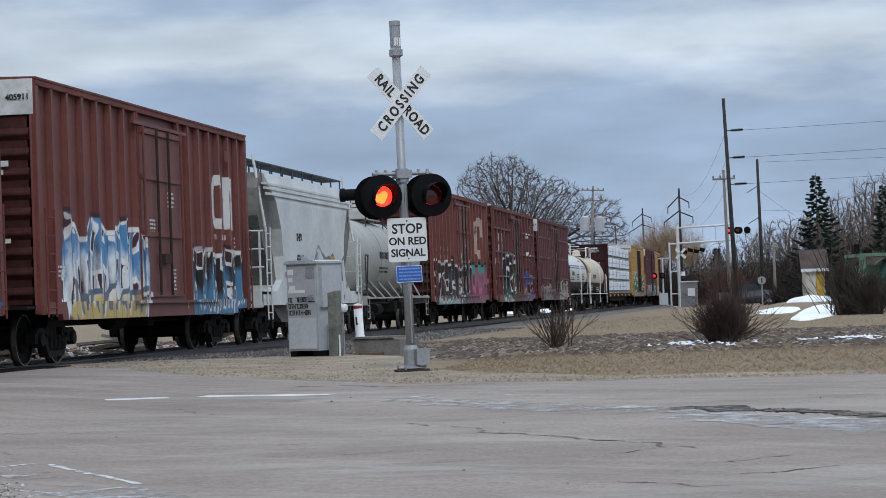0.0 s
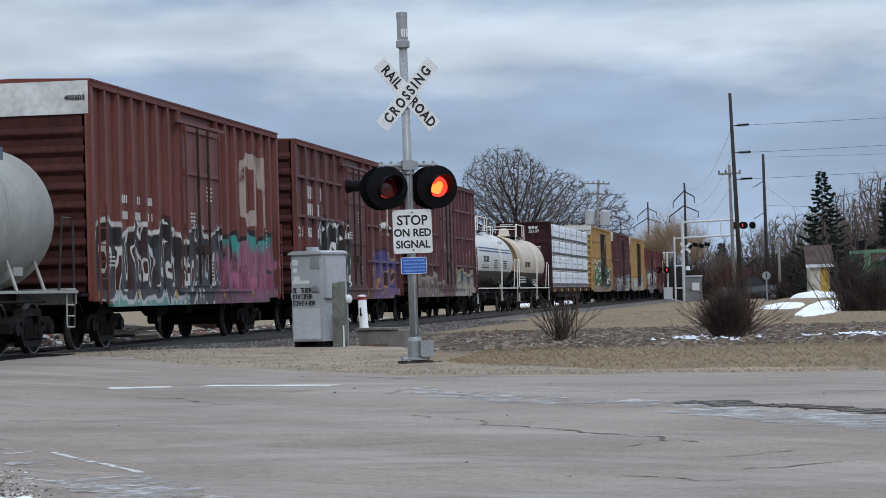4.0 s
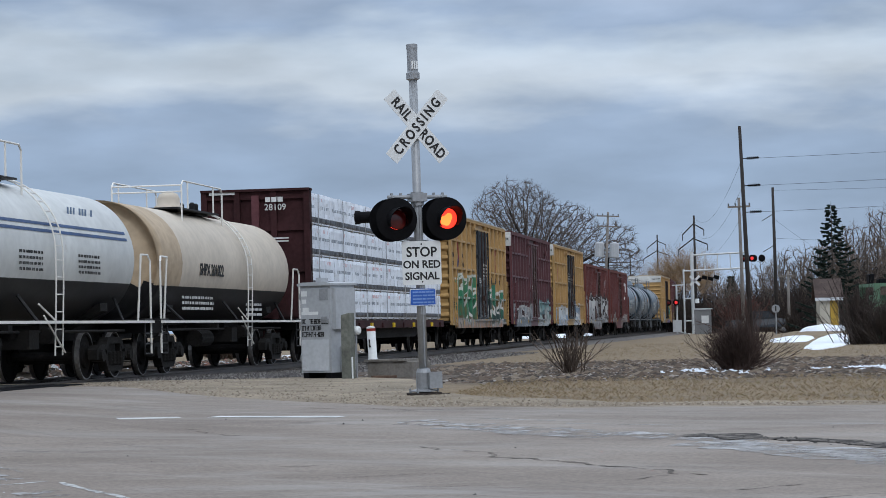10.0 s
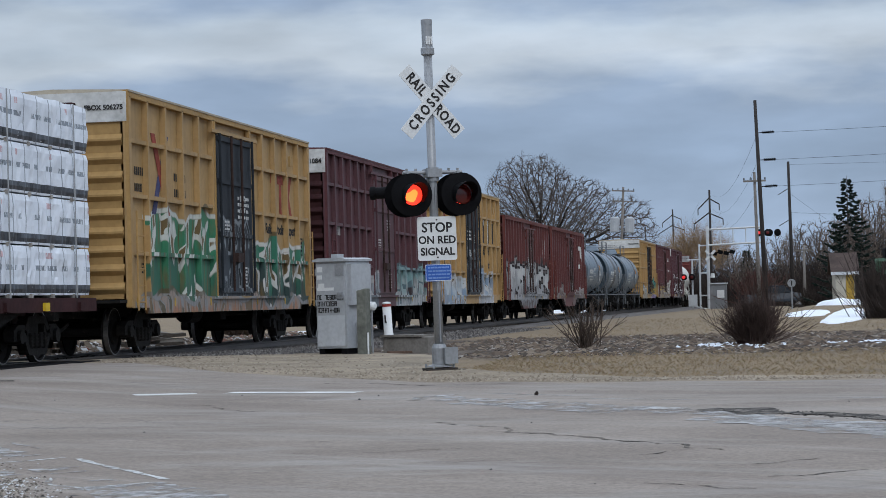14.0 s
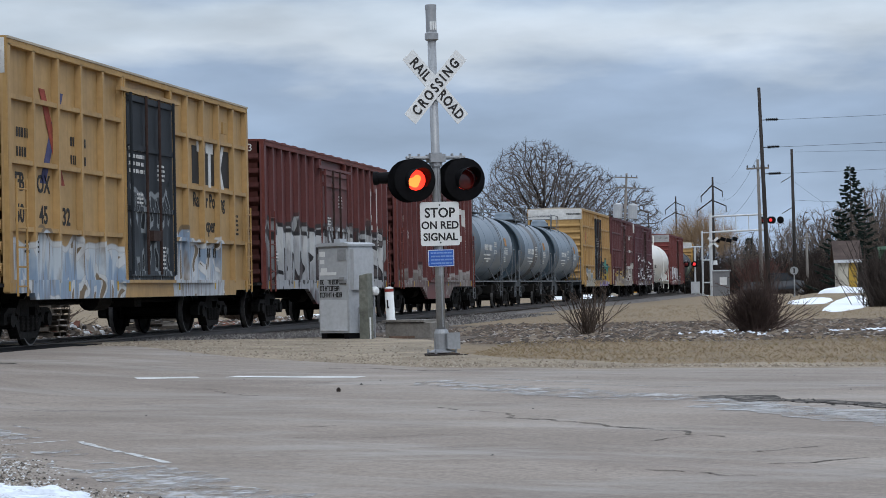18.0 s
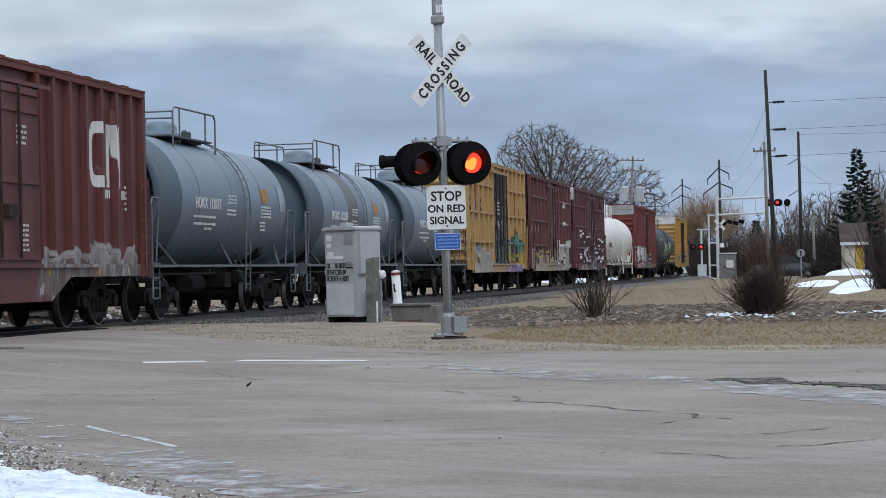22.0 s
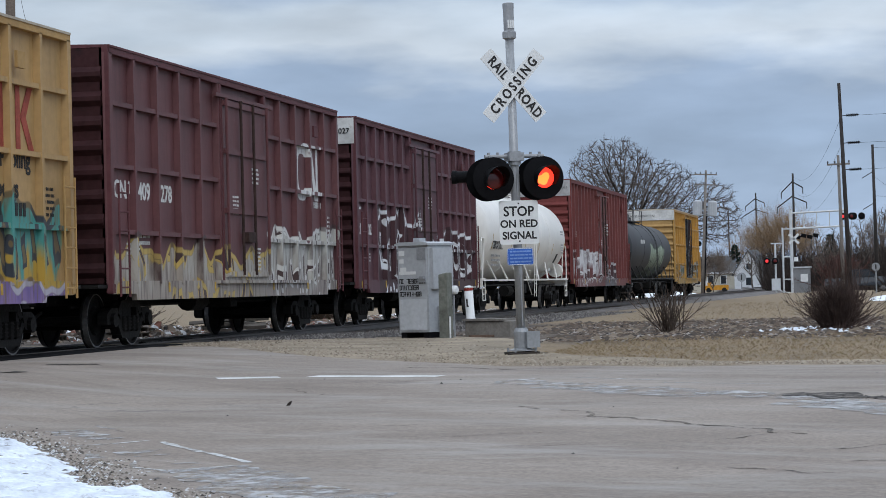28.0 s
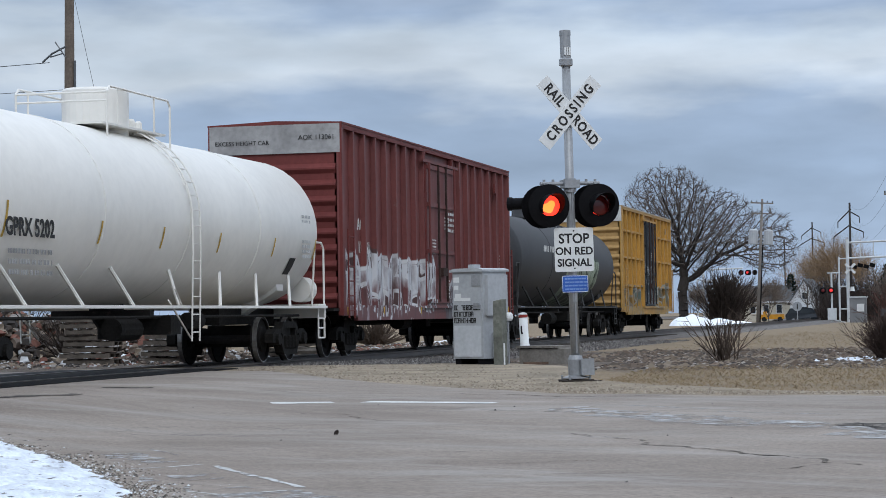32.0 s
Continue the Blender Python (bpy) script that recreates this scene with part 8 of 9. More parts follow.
def brush(label, m, n, h, spread, seed, material, lean=0.0, twigs=3, r=0.007):
    rnd = random.Random(seed)
    T, tw = Tubes(3), Tubes(3)
    for i in range(n):
        a = rnd.uniform(0, 2 * math.pi)
        s = min(1.35, abs(rnd.gauss(0, spread)))
        d = Vector((math.cos(a) * math.sin(s) + lean, math.sin(a) * math.sin(s), math.cos(s))).normalized()
        p = Vector((rnd.gauss(0, 0.12) * h, rnd.gauss(0, 0.12) * h, -0.03))
        ln = h * rnd.uniform(0.55, 1.05) / max(0.6, abs(math.cos(s)) ** 0.5)
        q = p + d * ln * 0.5
        d2 = (d + Vector((rnd.gauss(0, 0.15), rnd.gauss(0, 0.15), 0.12))).normalized()
        e = q + d2 * ln * 0.5
        T.stick(p, q, r * 1.6, r * 1.2)
        T.stick(q, e, r * 1.2, r * 0.6)
        for k in range(twigs):
            f = rnd.uniform(0.15, 0.9)
            b = q + (e - q) * f if k % 2 else p + (q - p) * (0.4 + 0.6 * f)
            td = (d2 + Vector((rnd.gauss(0, 0.5), rnd.gauss(0, 0.5), rnd.gauss(0, 0.35)))).normalized()
            tw.stick(b, b + td * ln * rnd.uniform(0.15, 0.34), r * 0.8, r * 0.45)
    ob = thing("bush", label, "bush", m=m)
    shared("stem", T.mesh("stem", material), ob)["kind"] = "stuff"
    shared("twig", tw.mesh("twig", material), ob)["kind"] = "stuff"
    return ob


BUSH = mat("bush_stems", (0.10, 0.075, 0.06), 0.95, 0, 0.3, 2, 10, 0.1)
BUSH_DARK = mat("dark_bush_stems", (0.055, 0.043, 0.037), 0.95, 0, 0.3, 2, 10, 0.1)
BUSH_BROWN = mat("brown_bush_stems", (0.075, 0.052, 0.044), 0.95, 0, 0.35, 2, 10, 0.1)
RED_BRUSH = mat("reddish_brush", (0.10, 0.05, 0.042), 0.95, 0, 0.3, 2, 10, 0.1)
brush("small leafless bush of thin brown stems", pose(-4.61, 44.7, gz(-4.61, 44.7)), 46, 1.0, 0.40, 1, BUSH, 0, 5, 0.0085)
brush("dense dark leafless bush", pose(-1.34, 43.6, gz(-1.34, 43.6)), 540, 0.84, 0.48, 2, BUSH_BROWN, 0, 11, 0.0055)
brush("thin brown brush behind the dark bush", pose(-1.3, 47.5, 0.45), 95, 1.5, 0.22, 3, BUSH_BROWN, 0, 5, 0.0045)
brush("tall tangled brush beside the green tank", pose(2.3, 99, 0.3), 240, 2.4, 0.38, 4, BUSH_DARK, 0, 6, 0.011)
brush("tall tangled brush beside the green tank", pose(3.3, 97, 0.3), 240, 1.8, 0.5, 6, BUSH_DARK, 0, 6, 0.010)
brush("leaning bare sapling beside the snow", pose(1.9, 97, 0.3), 7, 3.4, 0.2, 5, BUSH_DARK, -0.5, 3, 0.014)
brush("low dark shrubs by the far poles", pose(-1.0, 172, 0.3), 160, 1.5, 0.9, 7, BUSH_DARK, 0, 4, 0.02)
brush("dark thicket of bare stems beside the track", pose(-25.2, 245, 0.2), 420, 5.2, 0.42, 12, BUSH_DARK, 0, 5, 0.035)
brush("low dark shrubs by the far poles", pose(-6.0, 206, 0.3), 200, 3.2, 0.5, 9, RED_BRUSH, 0, 4, 0.03)


def far_woods():
    """A dense belt of bare undergrowth and saplings behind the yards."""
    rnd = random.Random(19)
    T = Tubes(3)
    for i in range(7500):
        x = rnd.uniform(-14.5, 16)
        y = rnd.uniform(228, 262)
        h = (3.6 + 1.8 * noise.noise((x * 0.35, 2.0, 0)) + 2.4 * smooth(-4, 6, x)) * rnd.uniform(0.3, 1.2)
        x *= y / 235
        a, b = Vector((x, y, 0.0)), Vector((x + rnd.gauss(0, 0.22) * h, y + rnd.gauss(0, 0.2) * h, h))
        T.stick(a, (a + b) / 2, 0.035, 0.025)
        for k in range(3):
            c = a + (b - a) * rnd.uniform(0.35, 0.95)
            T.stick(c, c + Vector((rnd.gauss(0, 0.45), rnd.gauss(0, 0.4), rnd.uniform(0.1, 0.9))) * h * 0.32, 0.022, 0.01)
        T.stick((a + b) / 2, b, 0.03, 0.012)
    ob = new("far_woods", T.mesh("far_woods", mat("woodland_stems", (0.045, 0.036, 0.032), 0.95, 0, 0.35, 0.4, 5, 0.1, (0.11, 0.075, 0.055), 0.06)))
    tagged(ob, "dense brown belt of bare saplings and undergrowth", "woods", "", "stuff")


far_woods()


def spruce(label, m, h, w, seed):
    """A spruce: tiers of drooping boughs set with needle sprays, gaps between."""
    s = thing("spruce_tree", label, "tree", m=m)
    rnd = random.Random(seed)
    bm = bmesh.new()
    rod(bm, (0, 0, -0.2), (0, 0, h), h * 0.016, 0.01, 8)
    part("trunk", bm, BARK, s)
    v, f = [], []
    T = Tubes(3)
    total = 125
    for k in range(total):
        q = (k + rnd.random()) / total
        zk = h * (0.08 + 0.90 * q)
        a = k * 2.4 + rnd.uniform(-0.4, 0.4)
        ln = (w * (1 - q) ** 0.9 + 0.12) * rnd.choice((0.6, 0.8, 0.95, 1.0, 1.12)) * rnd.uniform(0.9, 1.08)
        out = Vector((math.cos(a), math.sin(a), 0))
        side = Vector((-math.sin(a), math.cos(a), 0))
        pts = [Vector((0, 0, zk)) + out * ln * t + Vector((0, 0, ln * (-0.45 * t + 0.40 * t * t * t))) for t in (0, 0.33, 0.66, 1)]
        for p, r in zip(pts[:-1], pts[1:]):
            T.stick(p, r, 0.025, 0.015)
        # sprays hanging from the bough
        for j in range(int(14 + 20 * ln)):
            t = rnd.uniform(0.15, 1.0) ** 0.8
            i = min(2, int(t * 3))
            c = pts[i] + (pts[i + 1] - pts[i]) * (t * 3 - i)
            d = (side * rnd.choice((-1, 1)) * rnd.uniform(0.1, 0.6) + out * rnd.uniform(0.5, 1.0) + Vector((0, 0, rnd.uniform(-0.6, 0.05)))).normalized()
            L = rnd.uniform(0.2, 0.42) * (1.2 - 0.5 * t)
            up = Vector((rnd.gauss(0, 1), rnd.gauss(0, 1), rnd.gauss(0, 1))).cross(d).normalized() * L * 0.22
            k0 = len(v)
            v += [tuple(c - up * 0.5), tuple(c + up * 0.5), tuple(c + d * L * 0.6 + up), tuple(c + d * L), tuple(c + d * L * 0.6 - up)]
            f.append((k0, k0 + 4, k0 + 3, k0 + 2, k0 + 1))
    me = bpy.data.meshes.new("crown")
    me.from_pydata(v, [], f)
    me.materials.append(NEEDLES)
    shared("crown", me, s)
    shared("bough", T.mesh("bough", BARK), s)["kind"] = "stuff"
    return s


NEEDLES = mat("spruce_needles", (0.018, 0.030, 0.024), 0.9, 0, 0.4, 1.5, 9, 0.0)
spruce("tall dark spruce with drooping boughs", pose(2.0, 168, 0.3), 9.7, 2.9, 1)
spruce("dark spruce among bare trees", pose(8.3, 205, 0.2), 10.5, 2.2, 2)
spruce("small dark spruce beyond the far crossing", pose(-7.6, 236, 0.2), 6.0, 2.2, 3)
spruce("small dark spruce beside the far house", pose(-23.5, 318, 0.2), 6.5, 2.0, 4)

# ---- poles and wires ----
WIRE = mat("black_wire", (0.03, 0.03, 0.032), 0.6)
INSUL = mat("grey_insulator", (0.09, 0.10, 0.11), 0.4)


def pole_thing(label, x, y, h, lean=0.0, r=0.16, material=None, z=0.25):
    p = thing("utility_pole", label, "utility pole", m=pose(x, y, z, 0, lean, 0))
    bm = bmesh.new()
    rod(bm, (0, 0, -0.4), (0, 0, h), r, r * 0.62, 10)
    part("pole", bm, material or FAR_WOOD, p, "", True)
    return p


def crossarm(p, z, w, drop=0.0, pins=4, material=None, t=0.06):
    bm = bmesh.new()
    obox(bm, pose(0, -0.16, z, 0, drop, 0), w, 0.1, t * 2)
    arm = part("crossarm", bm, material or FAR_WOOD, p)
    for k in range(pins):
        bm = bmesh.new()
        x = -w * 0.46 + w * 0.92 * k / max(1, pins - 1)
        lathe(bm, [(0.02, 0.05), (0.05, 0.1), (0.06, 0.18), (0.03, 0.24)], pose(x, -0.16, z - math.sin(radians(drop)) * x), 8)
        part("insulator", bm, INSUL, arm)


def wire(pts, sag=0.6, r=0.012, parent=None, n=14):
    """A slack span between two points."""
    a, b = Vector(pts[0]), Vector(pts[1])
    d = (b - a).normalized()
    u = d.cross(Vector((0, 0, 1))).normalized()
    w = u.cross(d)
    bm = bmesh.new()
    prev = None
    for i in range(n + 1):
        t = i / n
        q = a + (b - a) * t - Vector((0, 0, sag * 4 * t * (1 - t)))
        ring = [bm.verts.new(q + (u * c + w * e) * r * 0.45) for c, e in ((1, 0), (0, 1), (-1, 0), (0, -1))]
        if prev:
            for k in range(4):
                bm.faces.new((prev[k], prev[(k + 1) % 4], ring[(k + 1) % 4], ring[k]))
        prev = ring
    ob = part("overhead_wire", bm, WIRE, None)
    return tagged(ob, "thin black overhead wire", "wire", "overhead wires")


DARKPOLE = mat("dark_creosote_pole", (0.045, 0.04, 0.038), 0.9, 0, 0.25, 1, 12, 0.2)
# tall dark pole with insulators to one side
pa = pole_thing("tall dark power pole with stand-off insulators", -3.62, 150, 14.0, -1.6, 0.165, DARKPOLE)
for k, z in enumerate((11.85, 10.05, 8.3)):
    bm = bmesh.new()
    rod(bm, (0.12, 0, z), (0.38, 0, z), 0.03, seg=6)
    for i in range(6):
        rod(bm, (0.38 + 0.13 * i, 0, z), (0.44 + 0.13 * i, 0, z), 0.10, seg=8)
        rod(bm, (0.44 + 0.13 * i, 0, z), (0.51 + 0.13 * i, 0, z), 0.05, seg=8)
    part("insulator", bm, BLACK, pa)
    wire(((-2.88, 150, z + 0.25), (60, 158, z + 4.5)), 0.8, 0.022)
    wire(((-3.9, 150, z + 0.25), (-14.2, 299, z + 3.2)), 2.0, 0.02, None, 20)
pb = pole_thing("pale pole with a crossarm beside the tall one", -4.1, 151.5, 9.35, -0.8, 0.14)
crossarm(pb, 8.75, 1.5, 0, 4)
pc = pole_thing("tall dark leaning power pole with wire guys", -2.4, 190, 12.2, -0.4, 0.17, DARKPOLE)
for z in (10.0, 7.4, 5.0):
    bm = bmesh.new()
    rod(bm, (0, 0, z), (-0.95, 0, z - 0.55), 0.04, seg=6)
    part("stay", bm, INSUL, pc)
wire(((-2.4, 190, 9.8), (0.5, 188, 7.5)), 0.05, 0.02, None, 4)
wire(((-2.4, 190, 7.2), (1.2, 187, 5.0)), 0.05, 0.02, None, 4)
wire(((-2.4, 190, 12.2), (70, 200, 15)), 0.8, 0.02)
wire(((-2.4, 190, 8.2), (70, 200, 8.8)), 1.4, 0.02)
pd = pole_thing("pale braced pole with a crossarm", -1.3, 175, 4.9, 0, 0.13)
crossarm(pd, 4.5, 1.35, 0, 2)
bm = bmesh.new()
rod(bm, (0, 0, 1.0), (-1.3, 0, -0.1), 0.06, seg=6)
part("brace", bm, FAR_WOOD, pd)
# transmission poles along the track, each with two slanted arms
for x, y, h in ((-14.3, 299.5, 15.2), (-26.85, 419, 17.4), (-39.5, 518, 17.5)):
    p = pole_thing("dark transmission pole with two slanted crossarms", x, y, h, 0, 0.2, DARKPOLE, 0.2)
    for z, w, sgn in ((h - 1.75, 2.5, 1), (h - 3.7, 3.4, 1)):
        bm = bmesh.new()
        k = 1.0 if y < 400 else 1.25
        rod(bm, (-w * 0.62 * k, 0, z - 0.75), (0.15, 0, z + 0.9), 0.09, seg=6)
        rod(bm, (0.0, 0, z + 0.6), (w * 0.5 * k, 0, z - 0.15 if sgn else z), 0.09, seg=6)
        arm = part("crossarm", bm, DARKPOLE, p)
        for sx, sz in ((-w * 0.62 * k, -0.75), (w * 0.5 * k, -0.15)):
            bm = bmesh.new()
            rod(bm, (sx, 0, z + sz), (sx, 0, z + sz - 0.8), 0.07, seg=6)
            part("insulator", bm, INSUL, arm)
for a, b in (((-14.3, 299.5), (-26.85, 419)), ((-26.85, 419), (-39.5, 518))):
    for dx, z in ((-2.0, 12.2), (1.6, 12.6), (-1.4, 13.8)):
        wire(((a[0] + dx, a[1], z), (b[0] + dx, b[1], z + 2)), 2.5, 0.016, None, 16)
# pole with two transformers
pt = pole_thing("grey utility pole with two transformer cans", -19.4, 219, 12.0, 3.2, 0.17, None, 0.25)
crossarm(pt, 11.6, 2.2, 0, 5)
crossarm(pt, 10.6, 2.0, 0, 3)
for s in (-1, 1):
    bm = bmesh.new()
    lathe(bm, [(0.42, 0), (0.46, 0.05), (0.46, 1.3), (0.42, 1.4), (0.1, 1.5)], pose(s * 0.72, 0, 7.6), 16)
    part("transformer", bm, mat("transformer_grey", (0.42, 0.44, 0.46), 0.5, 0.1, 0.1), pt)
    bm = bmesh.new()
    box(bm, min(0, s * 0.5), max(0, s * 0.5), -0.08, 0.08, 8.2, 8.3)
    part("bracket", bm, FAR_WOOD, pt)
bm = bmesh.new()
rod(bm, (0.22, -0.05, 0), (0.2, -0.05, 7.6), 0.06, seg=6)
part("riser", bm, BLACK, pt)
wire(((-19.4, 219, 6.6), (-60, 214, 6.5)), 0.5, 0.03)
wire(((-19.0, 219, 7.2), (-8.0, 330, 6.5)), 0.9, 0.02)
wire(((-19.0, 219, 6.8), (-8.0, 330, 6.1)), 0.9, 0.02)
# pole behind the track, near
pn = pole_thing("dark brown utility pole behind the track", -25.75, 62.6, 13.5, 0.6, 0.2, WOOD, 0.4)
bm = bmesh.new()
pipe(bm, [(-0.05, -0.2, 9.2), (-0.45, -0.25, 9.0), (-0.75, -0.25, 8.75)], 0.03)
pipe(bm, [(-0.05, -0.2, 8.9), (-0.35, -0.25, 9.35), (-0.1, -0.25, 9.0), (-0.5, -0.25, 8.9)], 0.02)
part("bracket", bm, INSUL, pn)
bm = bmesh.new()
pipe(bm, [(0.2, -0.05, 0.2), (0.19, -0.05, 8.8)], 0.035)
part("riser", bm, INSUL, pn)
wire(((-26.2, 62.4, 9.15), (-60, 62, 11.2)), 0.9, 0.022)
wire(((-25.8, 62.6, 8.35), (-60, 62, 8.3)), 0.2, 0.018)
wire(((-25.65, 62.5, 12.0), (-24.6, 62.5, 7.2)), 0.03, 0.014, None, 6)

# ---- the far crossing ----
GATE_WHITE = mat("aluminium_white", (0.55, 0.57, 0.58), 0.5, 0.1, 0.1, 2, 12, 0.05)


def far_lamps(parent, x, y, z, lit, r=0.34, gap=0.8, turn=0):
    for k, s in enumerate((-1, 1)):
        m = pose(x, y, z, 0, 0, turn) @ pose(s * gap / 2, -0.15, 0)
        bm = bmesh.new()
        lathe(bm, [(r * 0.5, 0.1), (r, 0.06), (r, 0.03), (r * 0.5, 0.0), (0.01, -0.01)], m @ Matrix.Rotation(radians(90), 4, "X"), 18)
        part("lamp_background", bm, BLACK, parent)
        if lit is None:
            continue
        at = m @ pose(0, -0.12, 0)
        ob = lens_disc(parent, at, False, k, False, FAR_GLOW)
        LENSES.append((ob, at, k, 0.24, 0.54))


def cantilever(label, x, y, h, span, z, lit, mast_r=0.16, sign=True):
    g = thing("cantilever_signal", label, "crossing signal", m=pose(x, y, z))
    bm = bmesh.new()
    rod(bm, (0, 0, -0.2), (0, 0, h + 0.3), mast_r, mast_r * 0.9, 12)
    rod(bm, (-0.8, 0, -0.2), (-0.8, 0, h * 0.82), mast_r * 0.55, seg=8)
    part("mast", bm, GATE_WHITE, g)
    for zz in (1.2, 3.3, h * 0.8):
        bm = bmesh.new()
        rod(bm, (-0.8, 0, zz), (0, 0, zz), 0.07, seg=6)
        part("rung", bm, GATE_WHITE, g)
    for zz in (h, h - 1.45):
        bm = bmesh.new()
        rod(bm, (0, 0, zz), (span, 0, zz + 0.12), 0.09, seg=8)
        part("arm", bm, GATE_WHITE, g)
    for k in range(1, 5):
        bm = bmesh.new()
        rod(bm, (span * k / 4.2, 0, h - 1.4), (span * k / 4.2, 0, h + 0.05), 0.045, seg=6)
        part("arm_strut", bm, GATE_WHITE, g)
    bm = bmesh.new()
    for k in range(4):
        obox(bm, pose(0.6 + 0.55 * k, 0.05, h - 2.25 + 0.12 * (k % 2), 0, 15, 0), 0.5, 0.3, 0.35)
    part("bell_gear", bm, BLACK, g)
    far_lamps(g, span + 0.2, 0, h - 0.45, lit)
    far_lamps(g, span + 1.05, 0.35, h - 0.45, None, turn=25)
    if sign:
        far_lamps(g, -1.9, -0.4, h * 0.40, 0, 0.30, 0.75)
        bm = bmesh.new()
        rod(bm, (-1.5, -0.2, -0.2), (-1.5, -0.2, h * 0.62), 0.09, seg=8)
        rod(bm, (-1.9, -0.2, h * 0.62), (-0.7, -0.2, h * 0.62), 0.06, seg=6)
        part("gate_post", bm, GATE_WHITE, g)
        bm = bmesh.new()
        box(bm, -1.9, -1.1, -0.4, 0.2, 0.2, 1.3)
        rod(bm, (-1.6, -0.3, 0.3), (0.2, -0.3, -0.2), 0.06, seg=6)
        part("gate_mechanism", bm, GATE_WHITE, g)
        for t in (45, -45):
            bm = bmesh.new()
            obox(bm, pose(0.25, -0.3, h - 2.4, 0, t, 0), 1.25, 0.02, 0.23)
            part("crossbuck_blade", bm, WHITE, g)
        bm = bmesh.new()
        rod(bm, (0.4, -0.3, h - 4.5), (0.4, -0.3, h - 4.1), 0.22, 0.16, 10)
        part("bell", bm, WHITE, g)
    return g


cantilever("white cantilever crossing signal with lit red lamps", -10.45, 212.7, 7.35, 5.0, 0.3, 0)
cantilever("pale cantilever crossing signal beyond the track", -32.3, 288.2, 6.4, 5.0, 0.4, 0, 0.14, False)
bm_case = thing("far_signal_case", "grey signal case with a white notice at the far crossing", "signal cabinet", m=pose(-9.35, 208, 0.3))
bm = bmesh.new()
box(bm, -0.75, 0.75, -0.6, 0.6, -0.1, 2.2)
part("body", bm, mat("far_case_grey", (0.2, 0.205, 0.21), 0.6, 0, 0.15), bm_case)
bm = bmesh.new()
box(bm, -0.85, 0.85, -0.7, 0.7, 2.2, 2.32)
part("roof", bm, GATE_WHITE, bm_case)
bm = bmesh.new()
box(bm, -0.1, 0.55, -0.62, -0.6, 0.95, 1.65)
part("notice", bm, WHITE, bm_case)


def round_sign(x, y, z, h, r, label):
    s = thing("round_road_sign", label, "road sign", m=pose(x, y, z))
    bm = bmesh.new()
    rod(bm, (0, 0, -0.2), (0, 0, h), 0.05, seg=6)
    part("post", bm, STEEL, s)
    bm = bmesh.new()
    rod(bm, (0, -0.06, h), (0, -0.09, h), r, seg=20)
    part("plate", bm, STEEL, s)
    bm = bmesh.new()
    box(bm, -0.05, 0.05, -0.1, -0.09, h - r * 0.6, h + r * 0.6)
    part("mark", bm, STENCIL_DARK, s)


round_sign(-2.1, 160, 0.3, 1.9, 0.29, "pale round sign on a thin post")
round_sign(-14.6, 205, 0.3, 1.5, 0.42, "pale round warning sign on a thin post")

# ---- buildings ----
SIDING = mat("cream_siding", (0.45, 0.42, 0.35), 0.8, 0, 0.1, 1, 8, 0.1)
SIDING_W = mat("white_siding", (0.58, 0.60, 0.62), 0.8, 0, 0.08, 1, 8, 0.1)
SHINGLE = mat("brown_shingle", (0.075, 0.055, 0.048), 0.9, 0, 0.25, 1.5, 12, 0.3)
SHINGLE_G = mat("grey_shingle", (0.11, 0.12, 0.13), 0.9, 0, 0.25, 1.5, 12, 0.3)
GLASS = mat("dark_window_glass", (0.02, 0.025, 0.03), 0.1, 0, 0.1, 1, 4, 0)


def house(label, m, w, d, h, rise, wall, roof, gable_front=False, windows=()):
    hs = thing("house", label, "house", m=m)
    bm = bmesh.new()
    box(bm, -w / 2, w / 2, -d / 2, d / 2, -0.2, h)
    if gable_front:
        slab(bm, [(-w / 2, h), (w / 2, h), (0, h + rise)], "y", -d / 2, d / 2)
    else:
        slab(bm, [(-d / 2, h), (d / 2, h), (0, h + rise)], "x", -w / 2, w / 2)
    part("wall", bm, wall, hs)
    o = 0.3
    for s in (-1, 1):
        bm = bmesh.new()
        if gable_front:
            slab(bm, [(s * (w / 2 + o), h - o * rise / (w / 2) + 0.02), (0, h + rise + 0.02), (0, h + rise + 0.16), (s * (w / 2 + o), h - o * rise / (w / 2) + 0.16)], "y", -d / 2 - o, d / 2 + o)
        else:
            slab(bm, [(s * (d / 2 + o), h - o * rise / (d / 2) + 0.02), (0, h + rise + 0.02), (0, h + rise + 0.16), (s * (d / 2 + o), h - o * rise / (d / 2) + 0.16)], "x", -w / 2 - o, w / 2 + o)
        part("roof", bm, roof, hs)
    bm = bmesh.new()
    box(bm, -w / 2 - o, w / 2 + o, -d / 2 - o - 0.03, -d / 2 - o, h - o * rise / (d / 2) - 0.05 if not gable_front else h - 0.1, h - 0.02 if not gable_front else h - 0.02)
    part("fascia", bm, SIDING_W, hs)
    for x, z, ww, hh in windows:
        bm = bmesh.new()
        box(bm, x - ww / 2 - 0.08, x + ww / 2 + 0.08, -d / 2 - 0.04, -d / 2, z - hh / 2 - 0.08, z + hh / 2 + 0.08)
        f = part("window", bm, SIDING_W, hs)
        bm = bmesh.new()
        box(bm, x - ww / 2, x + ww / 2, -d / 2 - 0.06, -d / 2 - 0.04, z - hh / 2, z + hh / 2)
        part("pane", bm, GLASS, f)
    return hs


